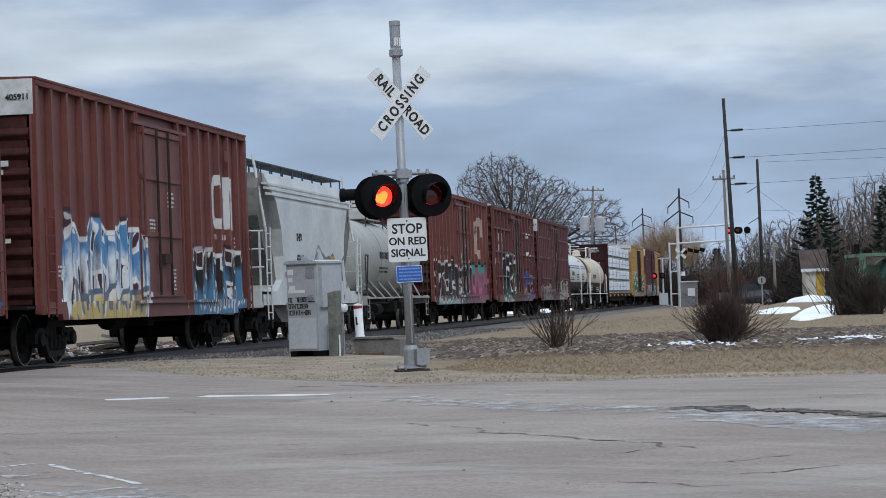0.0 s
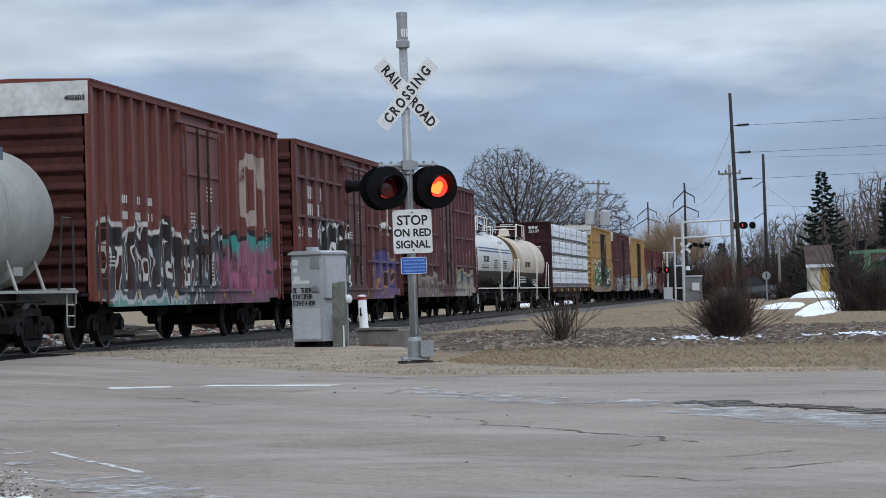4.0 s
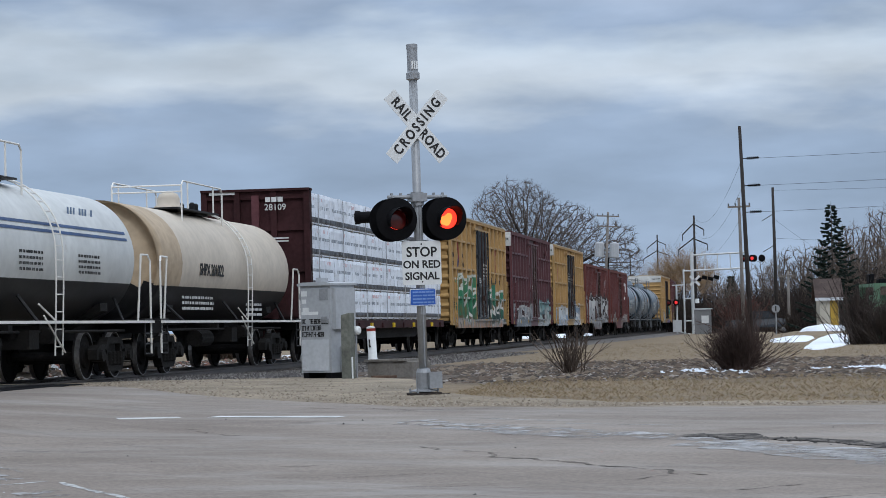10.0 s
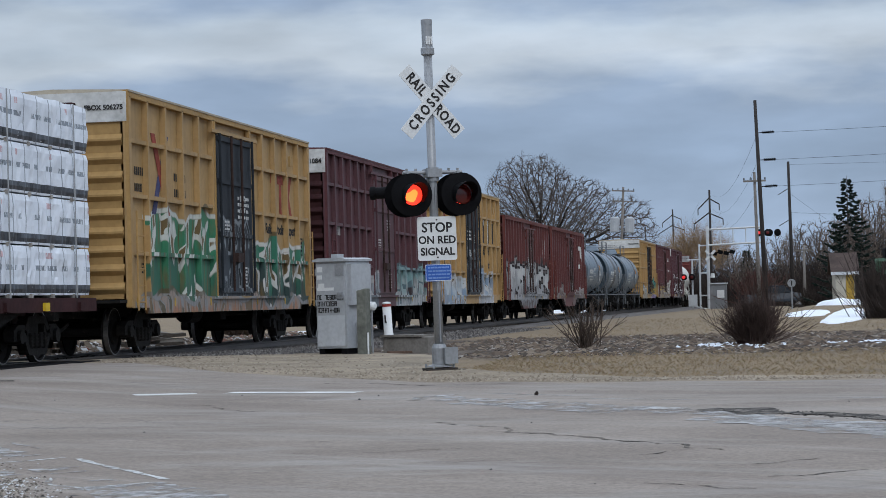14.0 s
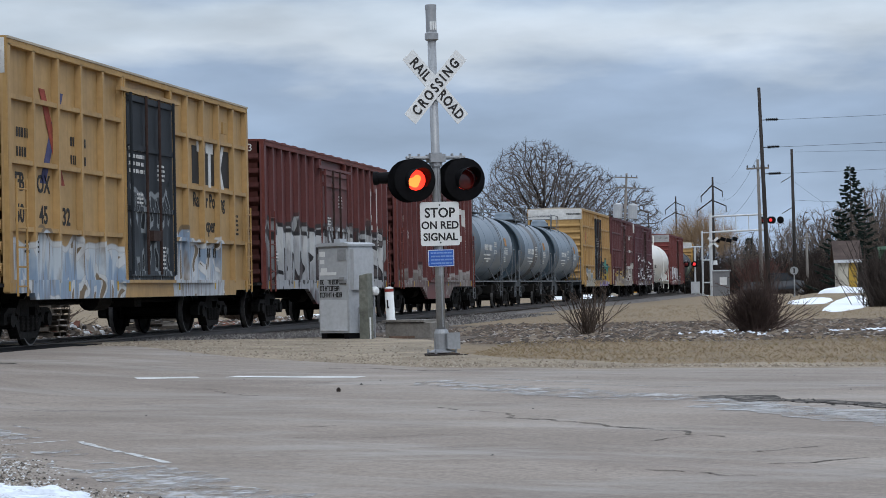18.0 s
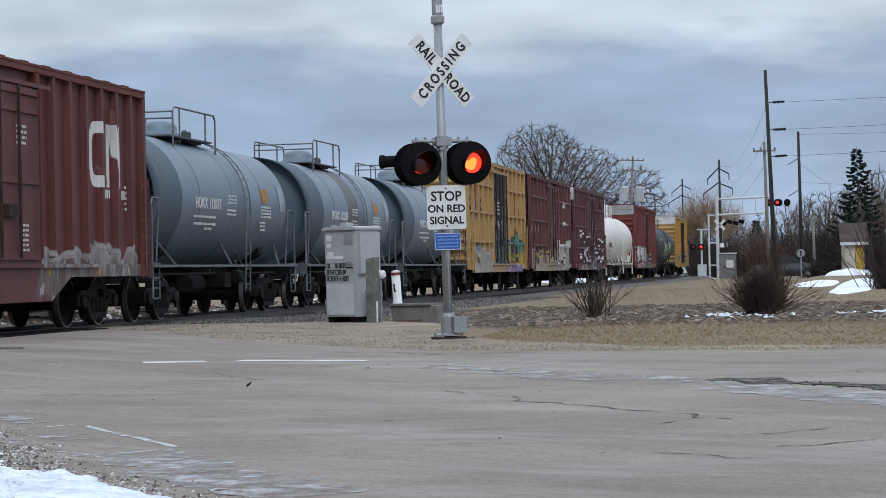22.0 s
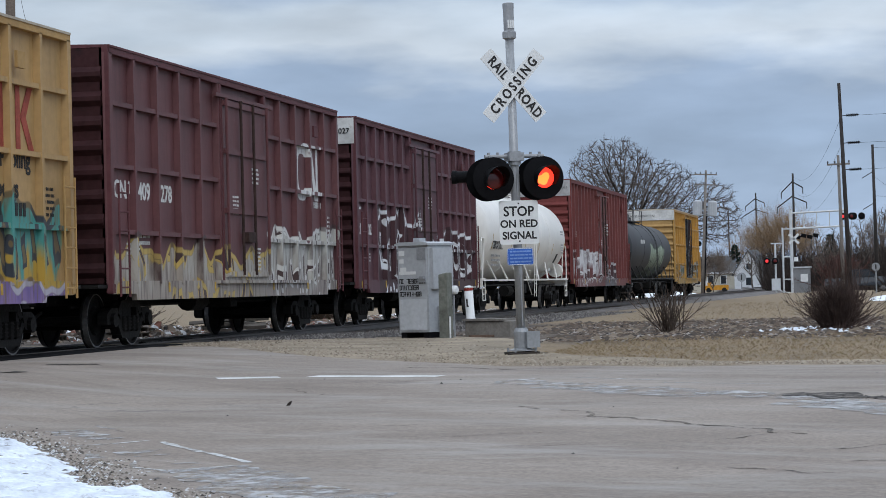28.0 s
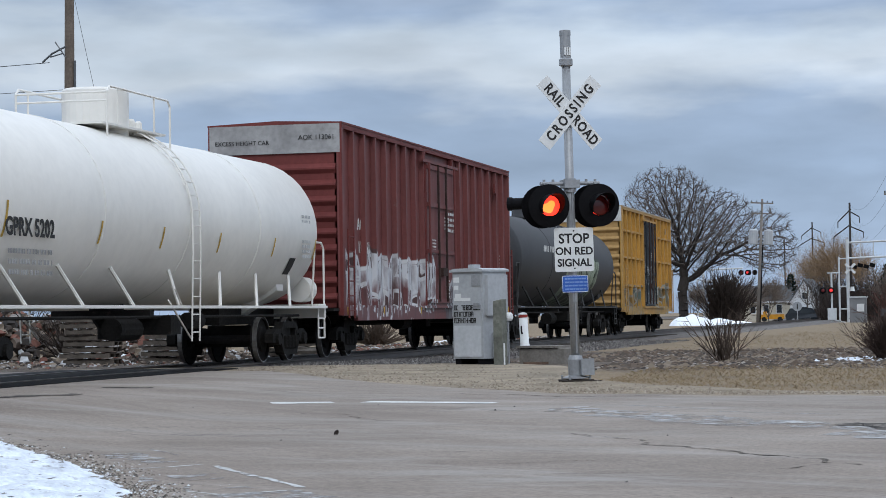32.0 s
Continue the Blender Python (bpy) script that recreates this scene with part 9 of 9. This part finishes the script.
g = house("low cream garage with a brown roof and a yellow panel", pose(1.4, 152, 0.62, 0, 0, 3), 1.25, 4.0, 2.2, 1.1, SIDING, SHINGLE, False, ())
bm = bmesh.new()
box(bm, 0.05, 0.56, -2.06, -2.0, 0.3, 2.1)
part("door_panel", bm, mat("yellow_panel", (0.40, 0.26, 0.05), 0.7), g)
house("small white gabled house beyond the far crossing", pose(-20.6, 312, 0.2, 0, 0, -8), 4.0, 6, 2.4, 2.9, SIDING_W, SHINGLE_G, True, ((0, 1.2, 0.8, 1.0), (0, 3.2, 0.6, 0.8)))
house("grey-roofed house beyond the far crossing", pose(-27.2, 318, 0.2, 0, 0, 5), 7.0, 6, 2.6, 2.0, SIDING, SHINGLE_G, False, ((-1.6, 1.5, 0.7, 1.1), (0.2, 1.5, 0.7, 1.1), (2.0, 1.5, 0.7, 1.1)))


def green_tank():
    t = thing("fuel_tank", "green painted horizontal fuel tank on a green stand", "fuel tank", m=pose(4.6, 105, 0.25, 0, 0, 10))
    green = mat("pale_green_paint", (0.11, 0.20, 0.13), 0.6, 0, 0.2, 1, 7, 0.1, (0.16, 0.17, 0.1), 0)
    teal = mat("deep_green_paint", (0.03, 0.10, 0.075), 0.5, 0, 0.2, 1, 7, 0.1)
    bm = bmesh.new()
    lathe(bm, [(0.02, -1.9), (0.9, -1.85), (1.1, -1.75), (1.12, 1.75), (0.9, 1.9), (0.02, 1.95)], pose(0.2, 0, 1.45, 90, 0, 0), 28)
    part("tank", bm, teal, t, "", True)
    bm = bmesh.new()
    box(bm, -1.9, 1.7, -1.7, 1.7, 2.58, 2.72)
    part("canopy", bm, green, t)
    for x in (-1.75, 1.55):
        for y in (-1.6, 1.6):
            bm = bmesh.new()
            box(bm, x - 0.13, x + 0.13, y - 0.1, y + 0.1, -0.2, 2.6)
            part("post", bm, green, t)
    bm = bmesh.new()
    box(bm, -1.7, -0.7, -0.6, 0.6, 1.6, 2.2)
    part("pump_box", bm, green, t)
    for x, w, h in ((-1.7, 0.25, 0.45), (-1.2, 0.35, 0.22), (-0.2, 0.2, 0.3), (0.8, 0.4, 0.25)):
        bm = bmesh.new()
        box(bm, x - w / 2, x + w / 2, -0.3, 0.3, 2.72, 2.72 + h)
        bmesh.ops.bevel(bm, geom=bm.edges[:], offset=0.03, segments=1, affect="EDGES")
        part("stored_crate", bm, BLACK, t)


green_tank()

# ---- vehicles ----
CAR_BLACK = mat("dark_car_paint", (0.018, 0.022, 0.028), 0.25, 0.2, 0.1, 1, 4, 0)
TYRE = mat("tyre_rubber", (0.02, 0.02, 0.02), 0.9)
CHROME = mat("bright_trim", (0.5, 0.5, 0.5), 0.25, 0.9, 0.1)
ORANGE = mat("machine_orange", (0.50, 0.24, 0.03), 0.5, 0, 0.15)


def vehicle(name, label, m, profile, glass, w, wheels, paint):
    """A vehicle along x: side outline extruded, narrowed above the waist. wheels: x places."""
    v = thing(name, label, "vehicle", m=m)
    bm = bmesh.new()
    slab(bm, profile, "y", -w / 2, w / 2)
    for p in bm.verts:
        if p.co.z > 1.0:
            p.co.y *= 0.84
    bmesh.ops.bevel(bm, geom=bm.edges[:], offset=0.05, segments=2, affect="EDGES")
    part("body", bm, paint, v, "", False)
    for k, poly in enumerate(glass):
        bm = bmesh.new()
        slab(bm, poly, "y", -w / 2 * 0.94, w / 2 * 0.94)
        part("window", bm, GLASS, v)
    for x in wheels:
        for s in (-1, 1):
            bm = bmesh.new()
            rod(bm, (x, s * w / 2 - s * 0.2, 0.34), (x, s * w / 2 + s * 0.02, 0.34), 0.34, seg=18)
            t = part("wheel", bm, TYRE, v)
            bm = bmesh.new()
            rod(bm, (x, s * w / 2, 0.34), (x, s * w / 2 + s * 0.035, 0.34), 0.2, seg=12)
            part("rim", bm, CHROME, t)
    L = profile[0][0]
    for s in (-1, 1):
        bm = bmesh.new()
        box(bm, max(p[0] for p in profile) - 0.06, max(p[0] for p in profile) + 0.01, s * w * 0.36 - 0.16, s * w * 0.36 + 0.16, 0.68, 0.84)
        part("headlight", bm, WHITE, v)
        bm = bmesh.new()
        box(bm, min(p[0] for p in profile) - 0.01, min(p[0] for p in profile) + 0.06, s * w * 0.4 - 0.08, s * w * 0.4 + 0.08, 0.7, 1.0)
        part("taillight", bm, DARK_LENS, v)
    return v


SUV_P = [(-2.3, 0.35), (-2.35, 0.95), (-2.15, 1.1), (-1.9, 1.68), (0.5, 1.72), (1.2, 1.15), (2.2, 1.0), (2.35, 0.8), (2.35, 0.35)]
SUV_G = [[(-1.95, 1.12), (-1.8, 1.58), (-0.75, 1.62), (-0.75, 1.12)], [(-0.68, 1.12), (-0.68, 1.62), (0.4, 1.62), (0.95, 1.15)]]
TRUCK_P = [(-2.8, 0.5), (-2.8, 1.15), (-0.9, 1.15), (-0.8, 1.85), (0.5, 1.88), (1.2, 1.25), (2.5, 1.12), (2.7, 0.9), (2.7, 0.5)]
TRUCK_G = [[(-0.7, 1.25), (-0.65, 1.75), (0.4, 1.78), (0.95, 1.28)]]
SUV = vehicle("suv", "dark blue-black suv driving over the far crossing", pose(-40, 260.5, 0.25), SUV_P, SUV_G, 1.85, (-1.45, 1.45), CAR_BLACK)
vehicle("pickup_truck", "black pickup truck parked beyond the poles", pose(-3.8, 190, 0.3, 0, 0, 18), TRUCK_P, TRUCK_G, 1.9, (-1.8, 1.7), CAR_BLACK)
vehicle("parked_car", "dark car parked at the far crossing", pose(-8.0, 246, 0.25, 0, 0, 5), SUV_P, SUV_G, 1.85, (-1.45, 1.45), CAR_BLACK)
ld = thing("loader", "orange work machine beyond the far crossing", "machine", m=pose(-23.4, 285, 0.1) @ Matrix.Scale(0.6, 4))
bm = bmesh.new()
box(bm, -2.6, 2.4, -1, 1, 0.5, 1.5)
box(bm, -2.2, -1.2, -0.8, 0.8, 1.5, 2.1)
part("body", bm, ORANGE, ld)
bm = bmesh.new()
box(bm, -2.9, -1.9, -0.9, 0.9, 1.3, 2.4)
part("cab", bm, SIDING_W, ld)
for x in (-1.7, 1.6):
    bm = bmesh.new()
    rod(bm, (x, -1.1, 0.5), (x, 1.1, 0.5), 0.5, seg=14)
    part("wheel", bm, TYRE, ld)

# ---- behind the track, near the crossing ----
PALLET = mat("old_pallet_wood", (0.11, 0.095, 0.08), 0.95, 0, 0.35, 2, 14, 0.4)
rnd = random.Random(12)
for px, py, n, turn in ((-20.0, 50.0, 9, 8), (-18.9, 52.6, 7, -6)):
    for k in range(n):
        p = thing("pallet", "grey weathered wooden pallet in a stack", "pallet", "stacked pallets", m=pose(px + rnd.uniform(-0.06, 0.06), py + rnd.uniform(-0.06, 0.06), gz(px, py) + 0.14 * k, 0, 0, turn + rnd.uniform(-5, 5)))
        for j in range(3):
            bm = bmesh.new()
            box(bm, -0.6, 0.6, -0.5 + 0.46 * j, -0.42 + 0.46 * j, 0.02, 0.105)
            part("stringer", bm, PALLET, p)
        for j in range(6):
            bm = bmesh.new()
            box(bm, -0.6 + 0.22 * j, -0.5 + 0.22 * j, -0.5, 0.5, 0.107, 0.125)
            part("slat", bm, PALLET, p)
for x, y, sx, sy, sz, t, lab in ((-17.6, 57.0, 1.2, 0.8, 0.4, 20, "heap of brown timber offcuts"), (-22.0, 47.5, 0.9, 0.6, 0.35, -15, "weathered concrete block behind the track"), (-18.5, 62, 1.0, 1.4, 0.5, 30, "grey crate behind the track")):
    d = thing("debris", lab, "debris", m=pose(x, y, gz(x, y), 0, 0, t))
    for k in range(5):
        bm = bmesh.new()
        obox(bm, pose(rnd.uniform(-0.3, 0.3) * sx, rnd.uniform(-0.3, 0.3) * sy, sz * (0.1 + 0.18 * k), rnd.uniform(-8, 8), rnd.uniform(-8, 8), rnd.uniform(-25, 25)), sx * rnd.uniform(0.6, 1), sy * rnd.uniform(0.3, 0.6), sz * 0.18)
        part("board", bm, PALLET if k % 2 else CONCRETE, d)
brush("low brown weeds behind the track", pose(-20.5, 58, 0.4), 160, 0.9, 0.8, 31, BUSH, 0, 3, 0.008)
brush("low brown weeds behind the track", pose(-24.0, 66, 0.4), 200, 1.2, 0.8, 32, BUSH, 0, 3, 0.01)
brush("low brown weeds behind the track", pose(-22.0, 84, 0.4), 200, 1.3, 0.9, 33, BUSH, 0, 3, 0.012)

# ---- loose stuff: stones, leaf litter, grass ----


def chips(name, n, region, size, material, label, category, seed, flat=0.5, lift=0.0, tall=False):
    """Many small angular pieces lying on the ground, as one mesh. region(rnd) gives x, y."""
    rnd = random.Random(seed)
    v, f = [], []
    for i in range(n):
        x, y = region(rnd)
        s = size * rnd.uniform(0.4, 1.5)
        z = gz(x, y) + lift
        k = len(v)
        if tall:
            a = rnd.uniform(0, 6.28)
            h = s * rnd.uniform(0.35, 0.8)
            lx, ly = rnd.gauss(0, 1.1) * h, rnd.gauss(0, 1.1) * h
            w = s * 0.09
            v += [(x - w * math.cos(a), y - w * math.sin(a), z - 0.01), (x + w * math.cos(a), y + w * math.sin(a), z - 0.01), (x + lx * 0.5 + w * 0.7 * math.cos(a), y + ly * 0.5, z + h * 0.6), (x + lx, y + ly, z + h * 0.9)]
            f += [(k, k + 1, k + 2), (k, k + 2, k + 3)]
            continue
        a = rnd.uniform(0, 6.28)
        ca, sa = math.cos(a), math.sin(a)
        pts = []
        for dx, dy, dz in ((-1, -0.7, 0), (1, -0.8, 0), (0.9, 0.8, 0), (-0.8, 0.9, 0), (rnd.uniform(-0.4, 0.4), rnd.uniform(-0.4, 0.4), 1)):
            dx, dy = dx * rnd.uniform(0.6, 1.1) * s / 2, dy * rnd.uniform(0.6, 1.1) * s / 2
            pts.append((x + dx * ca - dy * sa, y + dx * sa + dy * ca, z - 0.004 + dz * s * flat * rnd.uniform(0.6, 1.2)))
        v += pts
        f += [(k, k + 1, k + 4), (k + 1, k + 2, k + 4), (k + 2, k + 3, k + 4), (k + 3, k, k + 4)]
    me = bpy.data.meshes.new(name)
    me.from_pydata(v, [], f)
    me.materials.append(material)
    return tagged(new(name, me), label, category, "", "stuff")


def island_mat(name, colours, rough=0.95):
    """Each loose piece takes its own colour."""
    m = bpy.data.materials.new(name)
    m.use_nodes = True
    nt = m.node_tree
    bsdf = nt.nodes["Principled BSDF"]
    geo = nt.nodes.new("ShaderNodeNewGeometry")
    r = nt.nodes.new("ShaderNodeValToRGB")
    r.color_ramp.interpolation = "CONSTANT"
    el = r.color_ramp.elements
    el[0].position, el[0].color = 0, (*colours[0], 1)
    el[1].position, el[1].color = 1.0 / len(colours), (*colours[1], 1)
    for k, c in enumerate(colours[2:], 2):
        el.new(k / len(colours)).color = (*c, 1)
    link(nt, geo.outputs["Random Per Island"], r.inputs[0])
    link(nt, r.outputs[0], bsdf.inputs["Base Color"])
    bsdf.inputs["Roughness"].default_value = rough
    return m


STONES = island_mat("loose_stones", [(0.25, 0.205, 0.155), (0.19, 0.155, 0.12), (0.33, 0.285, 0.23), (0.15, 0.12, 0.09), (0.28, 0.23, 0.17)])
RIM_STONES = island_mat("rim_stones", [(0.22, 0.19, 0.16), (0.10, 0.085, 0.07), (0.30, 0.27, 0.23), (0.045, 0.04, 0.036), (0.20, 0.17, 0.14), (0.5, 0.51, 0.52)])
DARK_STONES = island_mat("ballast_stones", [(0.10, 0.092, 0.088), (0.05, 0.046, 0.045), (0.15, 0.14, 0.135), (0.075, 0.068, 0.066), (0.21, 0.2, 0.19)])
LEAVES = island_mat("dead_leaves", [(0.09, 0.058, 0.037), (0.042, 0.028, 0.019), (0.17, 0.13, 0.095), (0.017, 0.013, 0.01), (0.25, 0.225, 0.20), (0.07, 0.045, 0.029), (0.03, 0.021, 0.016), (0.10, 0.07, 0.048), (0.06, 0.041, 0.028)])
CLUMPS = island_mat("damp_clumps", [(0.05, 0.036, 0.026), (0.085, 0.06, 0.042), (0.12, 0.088, 0.06), (0.07, 0.055, 0.042), (0.16, 0.125, 0.09)])
STRAW = island_mat("dry_grass_blades", [(0.28, 0.205, 0.12), (0.21, 0.15, 0.087), (0.31, 0.235, 0.145), (0.22, 0.16, 0.093), (0.25, 0.185, 0.105), (0.22, 0.175, 0.09)])


def apron_spot(r):
    x = r.uniform(-13, 1)
    y0 = road_edge(x)
    return x, y0 + r.uniform(-0.2, 1) * r.random() * lerp_table(x, ((-13, 6), (-9, 11), (-6, 5), (-3, 1.0), (1, 0.5)))


def litter_spot(r):
    y = r.uniform(37.5, 66)
    x = r.uniform(-9.5 if y > 46 else -6.5, 6.5)
    return x, y


def grass_spot(r):
    x = r.uniform(-5.2, 6.5)
    return x, r.uniform(road_edge(x) + lerp_table(x, ((-6, 5), (-4.4, 2.6), (-2.5, 1.0), (1, 0.4), (9, 0.4))), 39)


def bank_rim(r):
    """Along the rim of the snow bank at the verge."""
    return bank_point(r.uniform(0.05, 0.95), -abs(r.gauss(0, 0.22)) + 0.12)


chips("loose_gravel", 5000, apron_spot, 0.034, STONES, "loose tan gravel and grit on the shoulder", "gravel", 1, 0.5, 0.02)
chips("leaf_litter", 21000, litter_spot, 0.10, LEAVES, "dead leaves and twigs on the ground", "leaf litter", 2, 0.2, 0.004)
chips("leaf_clumps", 1500, litter_spot, 0.24, CLUMPS, "dark damp clumps of leaves and twigs", "leaf litter", 21, 0.22, 0.0)
chips("snow_remnants", 240, lambda r: (-1.75 + r.gauss(0, 0.35), 44.6 + r.gauss(0, 1.5)) if r.random() < 0.6 else (1.2 + r.gauss(0, 0.5), 44.8 + r.gauss(0, 1.2)), 0.11, BANK_SNOW, "remnants of thin snow among the leaves", "snow", 22, 0.25, 0.02)
chips("dry_grass", 19000, grass_spot, 0.05, STRAW, "short dry winter grass", "grass", 3, 0.5, 0.0, True)
chips("dry_grass", 9000, lambda r: (r.uniform(-9, 5), r.uniform(62, 120)), 0.07, STRAW, "short dry winter grass", "grass", 4, 0.5, 0.0, True)
chips("verge_grit", 11000, bank_rim, 0.03, RIM_STONES, "dirty grit along the snow bank", "gravel", 6, 0.4, 0.03)
chips("snow_crumbs", 900, lambda r: bank_point(r.uniform(0.05, 0.95), -abs(r.gauss(0, 0.25))), 0.022, BANK_SNOW, "crumbs of snow among the grit", "snow", 16, 0.2, 0.03)
chips("bank_debris", 70, lambda r: bank_point(r.uniform(0.05, 0.95), abs(r.gauss(0.2, 0.5))), 0.05, DARK_STONES, "dark leaves and stones on the snow bank", "debris", 17, 0.12, 0.17)
chips("street_grit", 45, lambda r: (r.uniform(-11, 3), r.uniform(12, 27)), 0.03, DARK_STONES, "scattered grit on the street", "grit", 7, 0.5, 0.032)


def crumble_spot(r):
    """Along the broken edge in the street."""
    q = r.random() ** 0.7
    x = -1.05 + 2.6 * q
    return x + r.gauss(0, 0.05), lerp_table(x, ((-1.15, 22.2), (-0.58, 21.66), (0.12, 21.1), (0.6, 20.4), (1.5, 19.5))) + r.gauss(0, 0.13)


chips("asphalt_crumbs", 320, crumble_spot, 0.04, island_mat("asphalt_crumbs", [(0.05, 0.045, 0.04), (0.10, 0.09, 0.08), (0.028, 0.025, 0.023), (0.16, 0.145, 0.13)]), "broken dark asphalt crumbs in the pothole", "rubble", 51, 0.3, 0.034)


def ballast_stones():
    rnd = random.Random(5)
    v, f = [], []
    for i in range(14000):
        d = rnd.uniform(-2.0, 4.1)
        y = 43.2 + 45 * rnd.random() ** 1.7
        z = lerp_table(d, ((-2, 0.40), (1.3, 0.41), (2.0, 0.40), (2.9, 0.30), (4.1, 0.1)))
        if z < gz(TRACK_X + d, y) - 0.04:
            z = gz(TRACK_X + d, y)
        s = 0.06 * rnd.uniform(0.5, 1.5)
        k = len(v)
        x = TRACK_X + d
        for dx, dy, dz in ((-1, -0.7, 0), (1, -0.8, 0), (0.9, 0.8, 0), (-0.8, 0.9, 0), (0.1, 0, 1)):
            v.append((x + dx * s / 2 * rnd.uniform(0.6, 1.2), y + dy * s / 2 * rnd.uniform(0.6, 1.2), z + dz * s * 0.7))
        f += [(k, k + 1, k + 4), (k + 1, k + 2, k + 4), (k + 2, k + 3, k + 4), (k + 3, k, k + 4)]
    me = bpy.data.meshes.new("ballast_stones")
    me.from_pydata(v, [], f)
    me.materials.append(DARK_STONES)
    tagged(new("ballast_stones", me), "loose grey ballast stones", "ballast", "", "stuff")


ballast_stones()


def rubble(name, n, cx, cy, rx, ry, h, size, material, label, seed):
    """A low heap of broken pieces, brush roots and dirty snow behind the track."""
    rnd = random.Random(seed)
    v, f = [], []
    for i in range(n):
        a, q = rnd.uniform(0, 2 * math.pi), rnd.random() ** 0.6
        x, y = cx + rx * q * math.cos(a), cy + ry * q * math.sin(a)
        z = gz(x, y) + h * (1 - q ** 2) * (0.75 + 0.5 * noise.noise((x, y, seed)))
        s = size * rnd.uniform(0.3, 1.3)
        m = Matrix.Translation((x, y, z)) @ Matrix.Rotation(rnd.uniform(0, 6), 4, "Z") @ Matrix.Rotation(rnd.uniform(-0.7, 0.7), 4, "X")
        k = len(v)
        for dx, dy, dz in ((-1, -0.7, -1), (1, -0.8, -1), (0.9, 0.8, -1), (-0.8, 0.9, -1), (-0.6, -0.5, 1), (0.7, -0.5, 1), (0.5, 0.6, 1), (-0.6, 0.4, 1)):
            v.append(tuple(m @ Vector((dx * s * rnd.uniform(0.35, 0.6), dy * s * rnd.uniform(0.3, 0.5), dz * s * rnd.uniform(0.12, 0.3)))))
        f += [(k + 4, k + 5, k + 6, k + 7), (k, k + 1, k + 5, k + 4), (k + 1, k + 2, k + 6, k + 5), (k + 2, k + 3, k + 7, k + 6), (k + 3, k, k + 4, k + 7)]
    me = bpy.data.meshes.new(name)
    me.from_pydata(v, [], f)
    me.materials.append(material)
    tagged(new(name, me), label, "rubble", "", "stuff")


RUBBLE = island_mat("mixed_rubble", [(0.14, 0.11, 0.085), (0.30, 0.28, 0.26), (0.06, 0.048, 0.04), (0.20, 0.16, 0.12), (0.45, 0.46, 0.47), (0.10, 0.075, 0.058), (0.16, 0.07, 0.05), (0.035, 0.03, 0.027)])
rubble("rubble_heap", 900, -25.0, 58.0, 3.4, 5.0, 1.5, 0.3, RUBBLE, "heap of rubble, roots and dirty snow behind the track", 41)
rubble("rubble_heap", 500, -20.6, 55.5, 2.2, 4.0, 0.7, 0.26, RUBBLE, "low heap of rubble and timber behind the track", 42)
rubble("rubble_scatter", 2600, -21.0, 62.0, 5.0, 22.0, 0.04, 0.13, RUBBLE, "stones, chips and litter scattered behind the track", 43)
rubble("rubble_scatter", 1500, -19.5, 90.0, 3.2, 24.0, 0.05, 0.18, RUBBLE, "stones and litter scattered behind the track", 44)
brush("tangle of broken brush on the rubble", pose(-22.3, 54.5, 0.5), 90, 1.5, 0.9, 34, BUSH_DARK, 0, 4, 0.012)
brush("tangle of broken brush on the rubble", pose(-26.5, 60.0, 0.6), 120, 2.0, 0.8, 35, BUSH_DARK, 0, 4, 0.014)
# a dry leaf that blows over the street
bm = bmesh.new()
pts = [(0.030 * (1 + 0.5 * math.cos(3 * a)) * math.cos(a), 0.024 * math.sin(a)) for a in [2 * math.pi * k / 14 for k in range(14)]]
ring = [bm.verts.new((x, y, 0.02 + 0.03 * math.sin(x * 30) + 0.25 * abs(y))) for x, y in pts]
bm.faces.new(ring)
bmesh.ops.solidify(bm, geom=bm.faces[:], thickness=0.006)
LEAF = tagged(part("dry_leaf", bm, mat("dry_leaf_brown", (0.03, 0.022, 0.018), 0.9)), "curled dark dry leaf on the street", "leaf")


# ---- what moves ----
def motions():
    for car, u in CARS:
        rows = []
        for k in range(33):
            x, y, turn = on_track(u - train_at(k))
            rows.append((float(k), pose(x, y, RAIL_Z, 0, 0, turn)))
        walk(car, rows)
    # the lamps change sides about every half second: each lens turns over in its housing
    for ob, at, phase, first, half in LENSES:
        rows = [(0.0, at @ pose(0, 0, 0, 0, 0, 180 * phase))]
        ang = 180 * phase
        for k in range(70):
            t = first + half * k
            if t > 31.9:
                break
            for j in range(4):
                rows.append((t - 0.05 + j / 30, at @ pose(0, 0, 0, 0, 0, ang + 60 * j)))
            ang += 180
        rows.append((32.0, at @ pose(0, 0, 0, 0, 0, ang)))
        walk(ob, rows)

    # wheels roll
    steps = [k / 15 for k in range(481)]
    turns = [math.degrees(train_at(t) / 0.457) for t in steps]
    for ob, y in WHEELSETS:
        walk(ob, [(t, pose(0, y, 0.457, a % 360, 0, 0)) for t, a in zip(steps, turns)])
    # the car on the far road, and the leaf on the street
    walk(SUV, [(t, pose(-17.5 - 5.35 * (32 - t), 260.5, 0.0)) for t in (0.0, 10.0, 20.0, 28.0, 32.0)])
    walk(LEAF, [(t, pose(x, y, gz(x, y) + 0.035, 0, 0, a)) for t, x, y, a in (
        (0.0, 14.0, 25.6, 0), (9.0, 4.5, 25.3, 60), (13.0, -1.67, 24.92, 120), (15.0, -4.29, 25.21, 60), (17.5, -5.0, 23.9, 110), (19.0, -5.43, 22.94, 60), (21.0, -5.7, 22.2, 20), (22.5, -5.8, 21.81, 70), (25.0, -6.0, 21.66, 60), (32.0, -5.9, 20.95, 90))])


motions()
